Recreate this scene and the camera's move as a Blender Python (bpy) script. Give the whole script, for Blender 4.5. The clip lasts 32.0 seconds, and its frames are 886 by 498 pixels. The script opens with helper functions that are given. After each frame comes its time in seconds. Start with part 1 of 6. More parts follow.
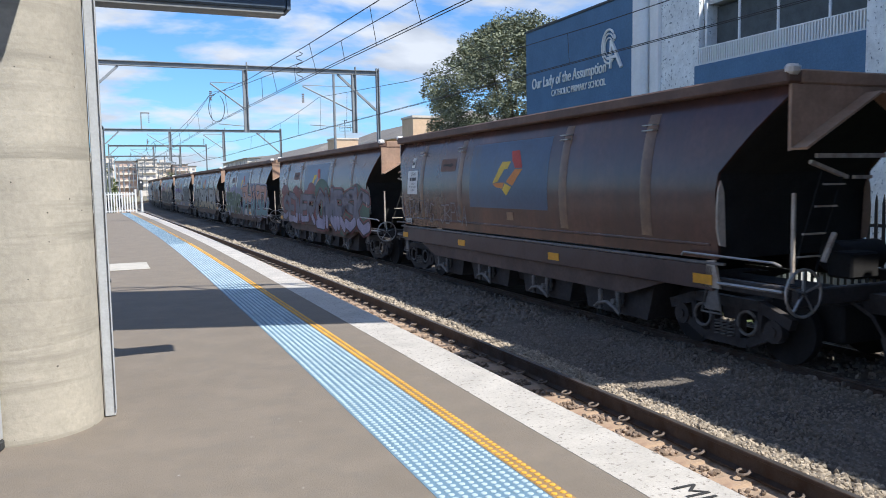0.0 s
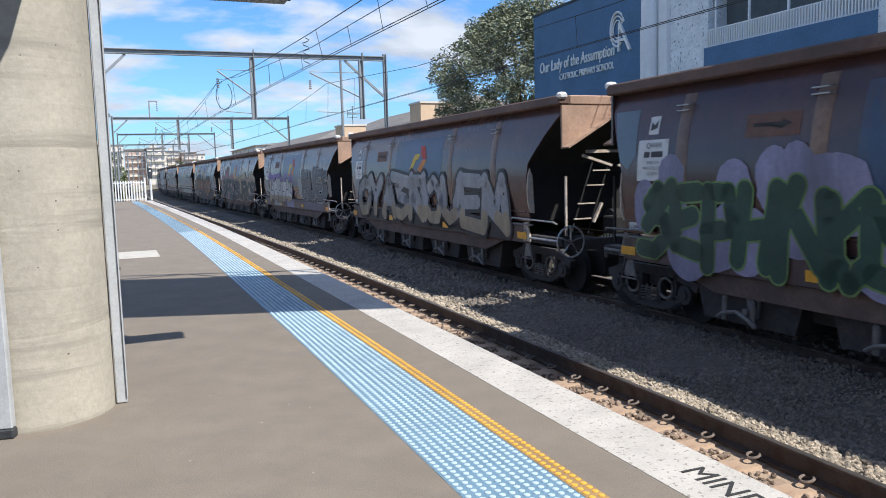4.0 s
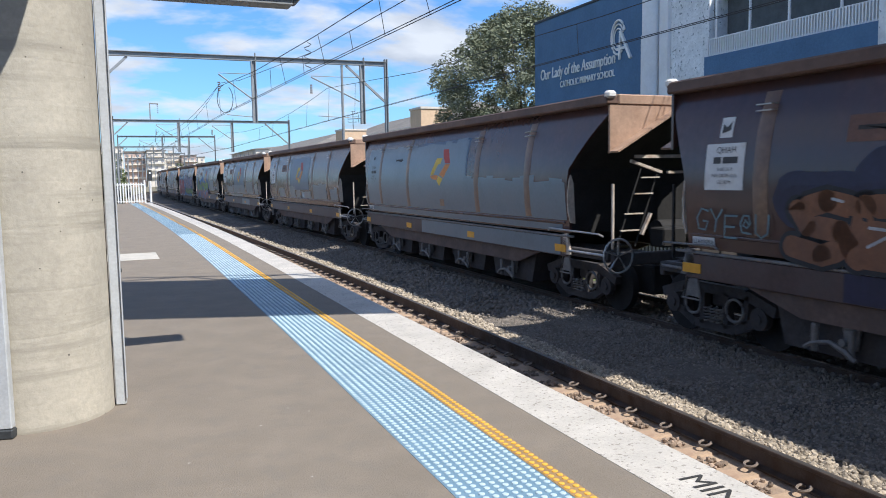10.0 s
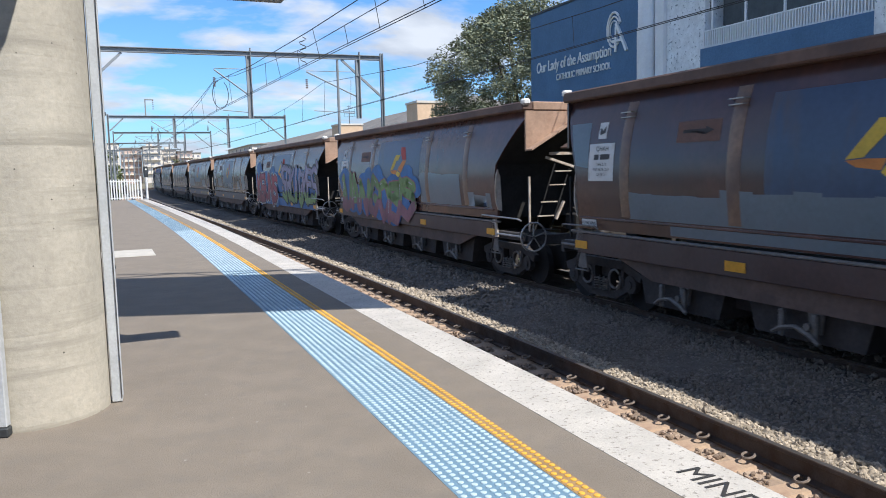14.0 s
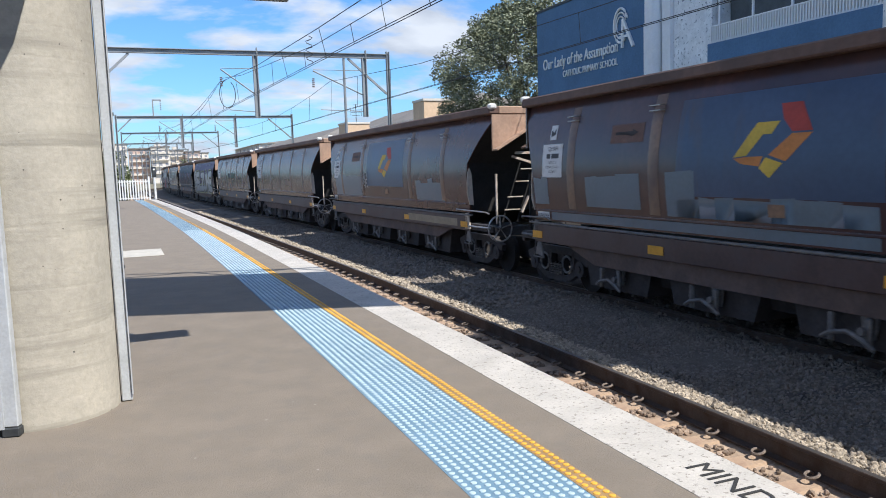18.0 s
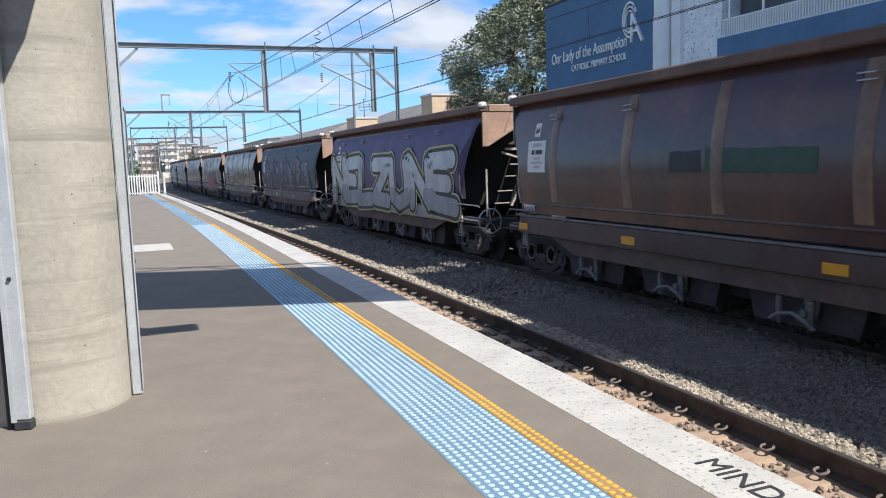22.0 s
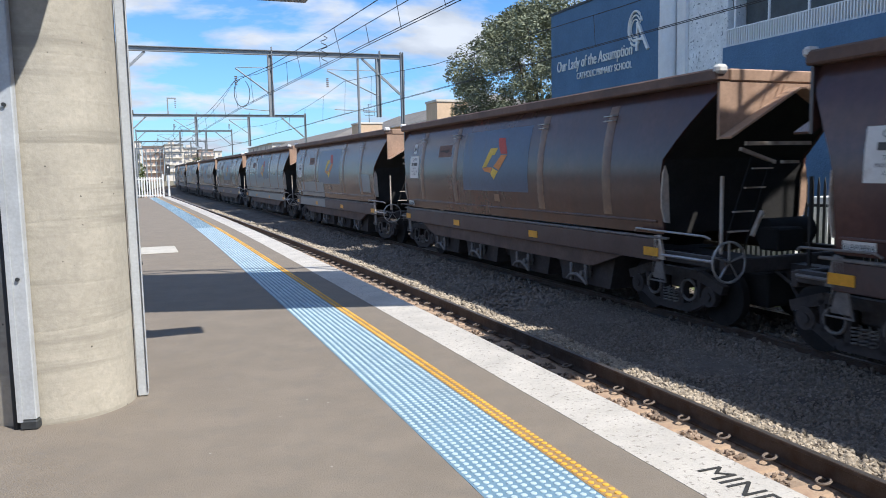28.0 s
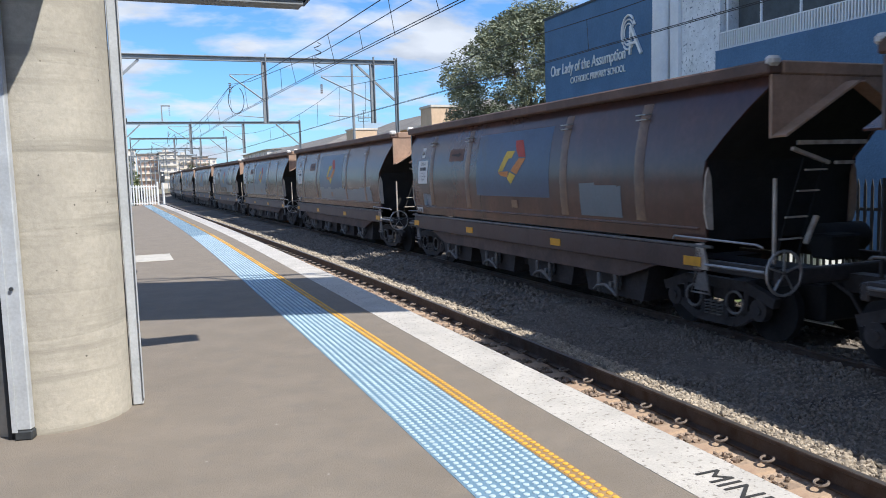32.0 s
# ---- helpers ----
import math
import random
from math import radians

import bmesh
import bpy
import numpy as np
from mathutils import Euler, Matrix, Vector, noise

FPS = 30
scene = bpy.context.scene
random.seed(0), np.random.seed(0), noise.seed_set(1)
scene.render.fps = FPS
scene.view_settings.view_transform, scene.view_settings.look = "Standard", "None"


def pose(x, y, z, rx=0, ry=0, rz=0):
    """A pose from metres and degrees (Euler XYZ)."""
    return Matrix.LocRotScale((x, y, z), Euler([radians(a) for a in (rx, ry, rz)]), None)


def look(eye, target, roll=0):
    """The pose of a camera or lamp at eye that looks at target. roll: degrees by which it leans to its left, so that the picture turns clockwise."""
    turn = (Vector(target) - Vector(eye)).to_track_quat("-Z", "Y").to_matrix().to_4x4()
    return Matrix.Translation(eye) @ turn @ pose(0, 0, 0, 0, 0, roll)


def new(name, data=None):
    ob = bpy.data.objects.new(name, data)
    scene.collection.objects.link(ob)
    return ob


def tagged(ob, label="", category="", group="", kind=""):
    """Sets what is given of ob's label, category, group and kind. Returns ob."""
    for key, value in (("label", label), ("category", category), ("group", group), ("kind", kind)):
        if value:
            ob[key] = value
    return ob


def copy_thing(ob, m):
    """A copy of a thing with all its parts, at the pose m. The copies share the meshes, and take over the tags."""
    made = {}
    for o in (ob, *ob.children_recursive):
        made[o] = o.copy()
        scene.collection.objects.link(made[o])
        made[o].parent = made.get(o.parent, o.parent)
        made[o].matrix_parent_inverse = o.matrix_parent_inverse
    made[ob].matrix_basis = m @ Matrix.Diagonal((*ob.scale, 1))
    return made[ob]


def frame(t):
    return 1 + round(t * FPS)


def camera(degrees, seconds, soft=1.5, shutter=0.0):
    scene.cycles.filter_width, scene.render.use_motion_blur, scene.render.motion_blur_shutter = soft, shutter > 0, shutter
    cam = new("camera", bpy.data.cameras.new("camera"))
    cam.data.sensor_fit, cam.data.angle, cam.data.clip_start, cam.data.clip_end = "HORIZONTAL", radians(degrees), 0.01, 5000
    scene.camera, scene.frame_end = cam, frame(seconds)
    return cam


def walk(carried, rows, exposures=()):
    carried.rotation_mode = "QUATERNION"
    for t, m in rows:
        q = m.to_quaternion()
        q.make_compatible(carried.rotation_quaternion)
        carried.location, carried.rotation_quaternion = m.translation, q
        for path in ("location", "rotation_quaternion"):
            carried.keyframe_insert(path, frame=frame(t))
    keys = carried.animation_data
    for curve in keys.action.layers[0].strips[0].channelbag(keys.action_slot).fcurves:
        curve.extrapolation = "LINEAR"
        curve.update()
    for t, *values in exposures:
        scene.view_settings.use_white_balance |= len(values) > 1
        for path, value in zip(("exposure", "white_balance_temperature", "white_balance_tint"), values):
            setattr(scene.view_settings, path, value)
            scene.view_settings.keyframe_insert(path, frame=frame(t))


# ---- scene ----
cam = camera(60.0, 32.0, soft=0.95, shutter=0.1)
# seconds, x, y, z, tilt down, roll, turn to the right of the track (degrees)
PATH = [
    (0, -1.332, 0.004, 1.495, 4.84, -1.04, 22.79), (0.5, -1.336, -0.002, 1.494, 5.03, -1.08, 22.85), (1, -1.340, -0.002, 1.492, 5.24, -1.15, 22.87),
    (1.5, -1.334, 0.007, 1.492, 5.42, -1.14, 22.81), (2, -1.329, 0.005, 1.494, 5.56, -1.27, 22.73), (2.5, -1.315, 0.009, 1.491, 5.66, -1.41, 22.41),
    (3, -1.321, 0.014, 1.491, 5.78, -1.44, 22.29), (3.5, -1.320, 0.013, 1.488, 5.87, -1.51, 22.19), (5.5, -1.329, 0.000, 1.493, 5.83, -1.58, 21.96),
    (6, -1.324, 0.006, 1.490, 5.78, -1.57, 22.01), (6.5, -1.320, 0.009, 1.491, 5.76, -1.70, 22.01), (7, -1.321, 0.012, 1.488, 5.74, -1.56, 22.10),
    (7.5, -1.324, 0.008, 1.492, 5.73, -1.49, 22.12), (8, -1.327, 0.004, 1.491, 5.66, -1.24, 22.21), (8.5, -1.331, 0.002, 1.492, 5.64, -1.09, 22.18),
    (9, -1.336, 0.002, 1.491, 5.64, -0.90, 22.25), (9.5, -1.337, -0.003, 1.492, 5.61, -1.00, 22.19), (10, -1.340, -0.004, 1.492, 5.47, -0.91, 22.20),
    (10.5, -1.340, -0.002, 1.492, 5.37, -0.71, 22.12), (11, -1.342, -0.002, 1.494, 5.35, -0.67, 22.12), (11.5, -1.341, -0.004, 1.495, 5.34, -0.82, 22.11),
    (12, -1.337, 0.002, 1.491, 5.32, -0.91, 22.02), (12.5, -1.332, 0.007, 1.491, 5.41, -1.06, 22.06), (13, -1.328, 0.013, 1.490, 5.65, -1.17, 22.10),
    (13.5, -1.328, 0.012, 1.488, 5.77, -1.26, 22.23), (14, -1.323, 0.010, 1.490, 5.91, -1.35, 22.38), (14.5, -1.327, 0.009, 1.488, 5.94, -1.37, 22.47),
    (16.5, -1.326, 0.006, 1.488, 5.94, -1.63, 22.09), (17, -1.316, 0.009, 1.485, 5.90, -1.75, 21.93), (17.5, -1.314, 0.015, 1.485, 5.94, -1.79, 21.95),
    (18, -1.322, 0.007, 1.486, 6.05, -1.82, 21.80), (18.5, -1.323, 0.009, 1.487, 6.01, -1.89, 21.58), (19, -1.324, 0.017, 1.485, 6.01, -2.02, 21.54),
    (19.5, -1.327, 0.011, 1.487, 6.06, -2.07, 21.46), (20, -1.320, 0.015, 1.485, 6.36, -2.05, 21.40), (20.5, -1.323, 0.014, 1.486, 6.52, -1.93, 21.31),
    (21, -1.320, 0.011, 1.486, 6.43, -1.70, 21.30), (21.5, -1.327, 0.007, 1.490, 6.43, -1.72, 21.28), (22, -1.330, 0.006, 1.487, 6.41, -1.79, 21.20),
    (22.5, -1.333, -0.000, 1.487, 6.41, -1.77, 21.05), (23, -1.331, 0.000, 1.486, 6.40, -1.84, 20.89), (23.5, -1.330, -0.001, 1.488, 6.30, -1.94, 20.82),
    (24, -1.329, 0.000, 1.488, 6.27, -2.01, 20.71), (24.5, -1.331, 0.002, 1.486, 6.27, -2.02, 20.71), (25, -1.334, 0.002, 1.484, 6.23, -2.04, 20.68),
    (25.5, -1.336, -0.002, 1.488, 6.22, -1.96, 20.73), (27.5, -1.350, -0.013, 1.489, 6.13, -1.32, 20.93), (28, -1.353, -0.012, 1.488, 5.96, -1.16, 20.98),
    (28.5, -1.356, -0.015, 1.490, 5.83, -1.15, 21.06), (29, -1.353, -0.016, 1.490, 5.71, -1.15, 21.06), (29.5, -1.354, -0.014, 1.488, 5.68, -1.24, 21.14),
    (30, -1.352, -0.014, 1.490, 5.62, -1.33, 21.19), (30.5, -1.350, -0.013, 1.493, 5.54, -1.38, 21.23), (31, -1.345, -0.008, 1.492, 5.53, -1.55, 21.26),
    (31.5, -1.345, -0.009, 1.491, 5.56, -1.60, 21.26), (32, -1.349, -0.008, 1.489, 5.59, -1.67, 21.31),
]


def eye_pose(x, y, z, down, roll, turn):
    return Matrix.Translation((x, y, z)) @ Euler((0, 0, radians(-turn))).to_matrix().to_4x4() @ Euler(
        (radians(90 - down), 0, 0)).to_matrix().to_4x4() @ Euler((0, 0, radians(roll))).to_matrix().to_4x4()


walk(cam, [(t, eye_pose(*v)) for t, *v in PATH], exposures=[(0, 0.44, 6130, 10), (32, 0.44, 6130, 10)])

# ---- sky, sun ----
SUN_WAY = Vector((0.425, -0.62, 1.0)).normalized()      # towards the sun
SUN_UP = math.asin(SUN_WAY.z)
SUN_TURN = math.atan2(SUN_WAY.x, SUN_WAY.y)


def make_world():
    w = bpy.data.worlds.new("sky")
    scene.world = w
    w.use_nodes = True
    nt = w.node_tree
    nt.nodes.clear()
    N, L = nt.nodes.new, nt.links.new
    out, bg = N("ShaderNodeOutputWorld"), N("ShaderNodeBackground")
    sky = N("ShaderNodeTexSky")
    sky.sky_type, sky.sun_disc = "NISHITA", False
    sky.sun_elevation, sky.sun_rotation = SUN_UP, SUN_TURN
    sky.air_density, sky.dust_density, sky.ozone_density = 1.0, 0.6, 2.0
    co = N("ShaderNodeTexCoord")
    # clouds: the direction is laid on a flat layer overhead
    sep = N("ShaderNodeSeparateXYZ")
    L(co.outputs["Generated"], sep.inputs[0])
    lift = N("ShaderNodeMath"); lift.operation = "MAXIMUM"; lift.inputs[1].default_value = 0.02
    L(sep.outputs[2], lift.inputs[0])
    add = N("ShaderNodeMath"); add.operation = "ADD"; add.inputs[1].default_value = 0.26
    L(lift.outputs[0], add.inputs[0])
    dx, dy = N("ShaderNodeMath"), N("ShaderNodeMath")
    for d, k in ((dx, 0), (dy, 1)):
        d.operation = "DIVIDE"
        L(sep.outputs[k], d.inputs[0]); L(add.outputs[0], d.inputs[1])
    com = N("ShaderNodeCombineXYZ")
    L(dx.outputs[0], com.inputs[0]); L(dy.outputs[0], com.inputs[1])
    com.inputs[2].default_value = CLOUD_SEED
    flat = N("ShaderNodeMapping"); flat.inputs["Scale"].default_value = (0.75, 1.0, 1.0)
    L(com.outputs[0], flat.inputs["Vector"])
    noi = N("ShaderNodeTexNoise")
    noi.inputs["Scale"].default_value, noi.inputs["Detail"].default_value = 3.0, 10
    noi.inputs["Roughness"].default_value, noi.inputs["Distortion"].default_value = 0.54, 0.15
    L(flat.outputs[0], noi.inputs["Vector"])
    # greyer bellies and brighter tops inside the clouds
    puff = N("ShaderNodeTexNoise")
    puff.inputs["Scale"].default_value, puff.inputs["Detail"].default_value = 5.5, 8
    L(flat.outputs[0], puff.inputs["Vector"])
    shade = N("ShaderNodeValToRGB")
    shade.color_ramp.elements[0].position, shade.color_ramp.elements[1].position = 0.35, 0.62
    shade.color_ramp.elements[0].color, shade.color_ramp.elements[1].color = (0.70, 0.73, 0.78, 1), (1, 1, 1, 1)
    L(puff.outputs[0], shade.inputs[0])
    white = N("ShaderNodeMixRGB"); white.blend_type = "MULTIPLY"; white.inputs[0].default_value = 1
    white.inputs[1].default_value = (5.7, 6.0, 6.5, 1)
    L(shade.outputs[0], white.inputs[2])
    ramp = N("ShaderNodeValToRGB")
    ramp.color_ramp.elements[0].position, ramp.color_ramp.elements[1].position = 0.465, 0.60
    L(noi.outputs[0], ramp.inputs[0])
    mix = N("ShaderNodeMixRGB")
    tint = N("ShaderNodeMixRGB"); tint.blend_type = "MULTIPLY"; tint.inputs[0].default_value = 1
    tint.inputs[2].default_value = (0.60, 0.93, 1.28, 1)
    L(sky.outputs[0], tint.inputs[1])
    L(ramp.outputs[0], mix.inputs[0]); L(tint.outputs[0], mix.inputs[1])
    L(white.outputs[0], mix.inputs[2])
    L(mix.outputs[0], bg.inputs[0])
    bg.inputs[1].default_value = 0.108
    L(bg.outputs[0], out.inputs[0])


CLOUD_SEED = 8.4
make_world()
sun = new("sun", bpy.data.lights.new("sun", "SUN"))
sun.data.energy, sun.data.angle, sun.data.color = 5.0, radians(0.55), (1.0, 0.94, 0.84)
sun.matrix_world = look(SUN_WAY * 60, (0, 0, 0))

# ---- materials ----
def islands(m, spread):
    """Vary a material from piece to piece of one mesh."""
    nt = m.node_tree
    g = nt.nodes.new("ShaderNodeNewGeometry")
    r = nt.nodes.new("ShaderNodeMapRange")
    r.inputs["To Min"].default_value, r.inputs["To Max"].default_value = 1 - spread, 1 + spread
    nt.links.new(g.outputs["Random Per Island"], r.inputs[0])
    h = next(n for n in nt.nodes if n.bl_idname == "ShaderNodeHueSaturation")
    k = nt.nodes.new("ShaderNodeMath")
    k.operation = "MULTIPLY"
    old = h.inputs["Value"].links[0].from_socket
    nt.links.new(old, k.inputs[0])
    nt.links.new(r.outputs[0], k.inputs[1])
    nt.links.new(k.outputs[0], h.inputs["Value"])


def mat(name, base, rough=0.8, metal=0.0, var=0.25, scale=3.0, fine=60.0, bump=0.3, bump_scale=None, dirt=None, dirt_at=(0.5, 0.7), dirt_scale=1.0,
        streak=False, per_object=0.0, space="Object", bump_dist=0.01, spec=0.4):
    """A surface with grain at two scales, stains (dirt) and fine relief."""
    m = bpy.data.materials.new(name)
    m.use_nodes = True
    nt = m.node_tree
    N, L = nt.nodes.new, nt.links.new
    b = nt.nodes["Principled BSDF"]
    b.inputs["Roughness"].default_value, b.inputs["Metallic"].default_value = rough, metal
    b.inputs["Specular IOR Level"].default_value = spec
    co = N("ShaderNodeTexCoord")
    vec = co.outputs[space]
    if streak:
        mp = N("ShaderNodeMapping")
        mp.inputs["Scale"].default_value = (1.0, 1.0, 0.12) if streak is True else streak
        L(vec, mp.inputs["Vector"])
        svec = mp.outputs[0]
    else:
        svec = vec

    def tex(s, detail, v):
        n = N("ShaderNodeTexNoise")
        n.inputs["Scale"].default_value, n.inputs["Detail"].default_value, n.inputs["Roughness"].default_value = s, detail, 0.6
        L(v, n.inputs["Vector"])
        return n.outputs[0]

    def ranged(src, lo, hi):
        r = N("ShaderNodeMapRange")
        r.inputs["From Min"].default_value, r.inputs["From Max"].default_value = 0.3, 0.7
        r.inputs["To Min"].default_value, r.inputs["To Max"].default_value = lo, hi
        L(src, r.inputs[0])
        return r.outputs[0]

    big, small = tex(scale, 4, vec), tex(fine, 3, vec)
    mul = N("ShaderNodeMath"); mul.operation = "MULTIPLY"
    L(ranged(big, 1 - var, 1 + var), mul.inputs[0]); L(ranged(small, 1 - var * 0.6, 1 + var * 0.6), mul.inputs[1])
    value = mul.outputs[0]
    if per_object:
        oi = N("ShaderNodeObjectInfo")
        r = N("ShaderNodeMapRange")
        r.inputs["To Min"].default_value, r.inputs["To Max"].default_value = 1 - per_object, 1 + per_object
        L(oi.outputs["Random"], r.inputs[0])
        m2 = N("ShaderNodeMath"); m2.operation = "MULTIPLY"
        L(value, m2.inputs[0]); L(r.outputs[0], m2.inputs[1])
        value = m2.outputs[0]
    hsv = N("ShaderNodeHueSaturation")
    hsv.inputs["Color"].default_value = (*base, 1)
    L(value, hsv.inputs["Value"])
    colour = hsv.outputs[0]
    if dirt:
        n = tex(dirt_scale, 6, svec)
        ra = N("ShaderNodeValToRGB")
        ra.color_ramp.elements[0].position, ra.color_ramp.elements[1].position = dirt_at
        L(n, ra.inputs[0])
        mx = N("ShaderNodeMixRGB")
        mx.inputs[2].default_value = (*dirt, 1)
        L(ra.outputs[0], mx.inputs[0]); L(colour, mx.inputs[1])
        colour = mx.outputs[0]
    L(colour, b.inputs["Base Color"])
    if bump:
        bp = N("ShaderNodeBump")
        bp.inputs["Strength"].default_value, bp.inputs["Distance"].default_value = bump, bump_dist
        L(tex(bump_scale or fine, 4, vec), bp.inputs["Height"])
        L(bp.outputs[0], b.inputs["Normal"])
    return m


ASPHALT = mat("platform_asphalt", (0.202, 0.170, 0.136), 0.92, var=0.09, scale=2.4, fine=75, bump=0.9, bump_scale=110, bump_dist=0.006, dirt=(0.184, 0.158, 0.131), dirt_at=(0.50, 0.70), dirt_scale=5.0)
WHITE_PAINT = mat("worn_white_paint", (0.46, 0.43, 0.39), 0.85, var=0.14, scale=2.5, fine=55, bump=0.4, bump_scale=90, dirt=(0.25, 0.225, 0.20), dirt_at=(0.58, 0.63), dirt_scale=30.0)
BLUE_TILE = mat("blue_tactile", (0.135, 0.225, 0.30), 0.6, var=0.10, scale=2, fine=80, bump=0.2)
BLUE_DOT = mat("blue_tactile_dot", (0.42, 0.52, 0.57), 0.5, var=0.16, scale=3, fine=60, bump=0.15)
YELLOW_TILE = mat("yellow_tactile", (0.30, 0.19, 0.085), 0.65, var=0.2, scale=3, fine=80, bump=0.2)
YELLOW_DOT = mat("yellow_tactile_dot", (0.68, 0.37, 0.05), 0.55, var=0.16, scale=3, fine=60, bump=0.15)
BLACK_LETTER = mat("black_stencil_paint", (0.035, 0.034, 0.033), 0.8, var=0.3, scale=8, fine=70)
CONCRETE = mat("column_concrete", (0.43, 0.395, 0.33), 0.9, var=0.15, scale=1.8, fine=26, bump=0.3, bump_scale=45, dirt=(0.325, 0.30, 0.25), dirt_at=(0.52, 0.64), dirt_scale=1.0, streak=(0.5, 0.5, 7.0))
EDGE_CONCRETE = mat("platform_edge_concrete", (0.30, 0.275, 0.245), 0.9, var=0.2, scale=2, fine=40)
GALV = mat("galvanised_steel", (0.50, 0.52, 0.54), 0.55, 0.1, var=0.12, scale=5, fine=60, bump=0.1, dirt=(0.40, 0.41, 0.41), dirt_at=(0.55, 0.8), dirt_scale=3)
GALV_DULL = mat("weathered_galvanised_steel", (0.25, 0.265, 0.275), 0.6, 0.15, var=0.15, scale=1, fine=20, bump=0.1)
RAIL_RUST = mat("rusty_rail", (0.085, 0.066, 0.056), 0.75, 0.3, var=0.25, scale=4, fine=60, bump=0.25, dirt=(0.06, 0.035, 0.022), dirt_at=(0.45, 0.7), dirt_scale=6)
RAIL_TOP = mat("polished_rail_head", (0.30, 0.27, 0.25), 0.35, 0.85, var=0.15, scale=4, fine=50, bump=0.05)
SLEEPER = mat("dusty_concrete_sleeper", (0.40, 0.285, 0.195), 0.95, var=0.2, scale=4, fine=40, bump=0.4, dirt=(0.30, 0.20, 0.14), dirt_at=(0.45, 0.7), dirt_scale=4)
CLIP = mat("rusty_clip", (0.17, 0.135, 0.11), 0.8, 0.0, var=0.3, scale=20, fine=80)
STONE = mat("ballast_stone", (0.34, 0.285, 0.22), 0.92, var=0.25, scale=9, fine=70, bump=0.4, per_object=0.0)
BALLAST = mat("ballast_bed", (0.150, 0.130, 0.111), 0.97, var=0.3, scale=3, fine=30, bump=1.0, bump_scale=24, bump_dist=0.04, dirt=(0.038, 0.034, 0.030), dirt_at=(0.5, 0.7), dirt_scale=1.5)
GROUND = mat("dry_ground", (0.17, 0.15, 0.10), 0.97, var=0.3, scale=0.3, fine=8, bump=0.5)
GRASS = mat("grass", (0.10, 0.125, 0.045), 0.9, var=0.3, scale=3, fine=30, bump=0.6)
DIRT = mat("rusty_track_dirt", (0.36, 0.265, 0.19), 0.97, var=0.3, scale=3, fine=26, bump=0.8, bump_scale=22, bump_dist=0.02, dirt=(0.25, 0.18, 0.13), dirt_at=(0.45, 0.7), dirt_scale=2.5)
RUST_STONE = mat("rust_stained_stone", (0.27, 0.20, 0.15), 0.95, var=0.25, scale=9, fine=70, bump=0.4)
# coal dust tone with the train's cast shade worked into it
SHADED_COAL_STONE = mat("coal_dusted_stone", (0.200, 0.172, 0.146), 0.95, var=0.2, scale=9, fine=70, bump=0.3)
islands(SHADED_COAL_STONE, 0.25)
islands(STONE, 0.38)
islands(RUST_STONE, 0.4)


def pits(m, scale, size, colour):
    """Small dark blow holes, strewn unevenly over a cast surface."""
    nt = m.node_tree
    N, L = nt.nodes.new, nt.links.new
    co = N("ShaderNodeTexCoord")
    v = N("ShaderNodeTexVoronoi")
    v.inputs["Scale"].default_value = scale
    L(co.outputs["Object"], v.inputs["Vector"])
    pick = N("ShaderNodeSeparateColor")
    L(v.outputs["Color"], pick.inputs[0])
    lim = N("ShaderNodeMapRange")
    lim.inputs["From Min"].default_value, lim.inputs["From Max"].default_value = 0.72, 1.0
    lim.inputs["To Min"].default_value, lim.inputs["To Max"].default_value = 0.0, size
    L(pick.outputs[0], lim.inputs[0])
    less = N("ShaderNodeMath"); less.operation = "LESS_THAN"
    L(v.outputs["Distance"], less.inputs[0]); L(lim.outputs[0], less.inputs[1])
    b = nt.nodes["Principled BSDF"]
    mx = N("ShaderNodeMixRGB")
    mx.inputs[2].default_value = (*colour, 1)
    L(b.inputs["Base Color"].links[0].from_socket, mx.inputs[1])
    L(less.outputs[0], mx.inputs[0])
    L(mx.outputs[0], b.inputs["Base Color"])


pits(CONCRETE, 17, 0.11, (0.13, 0.12, 0.10))
pits(ASPHALT, 9, 0.07, (0.34, 0.32, 0.29))
pits(WHITE_PAINT, 34, 0.22, (0.27, 0.25, 0.22))

# ---- shape helpers ----
def mesh_of(name, bm, material, smooth=False):
    me = bpy.data.meshes.new(name)
    bmesh.ops.recalc_face_normals(bm, faces=bm.faces)
    bm.to_mesh(me)
    bm.free()
    me.materials.append(material)
    if smooth:
        me.polygons.foreach_set("use_smooth", [True] * len(me.polygons))
    return me


def part(name, bm, material, parent=None, label="", smooth=False, at=None):
    ob = new(name, mesh_of(name, bm, material, smooth))
    if parent is not None:
        ob.parent = parent
    if at is not None:
        ob.matrix_basis = at
    if label:
        ob["label"] = label
    return ob


def again(ob, at, parent=None):
    """A further piece on the same mesh."""
    o = new(ob.name.split(".")[0], ob.data)
    o.parent = parent if parent is not None else ob.parent
    o.matrix_basis = at
    if "label" in ob:
        o["label"] = ob["label"]
    return o


def thing(name, label, category, group="", kind="", at=None):
    ob = new(name)
    ob.empty_display_size = 0.2
    if at is not None:
        ob.matrix_basis = at
    return tagged(ob, label, category, group, kind)


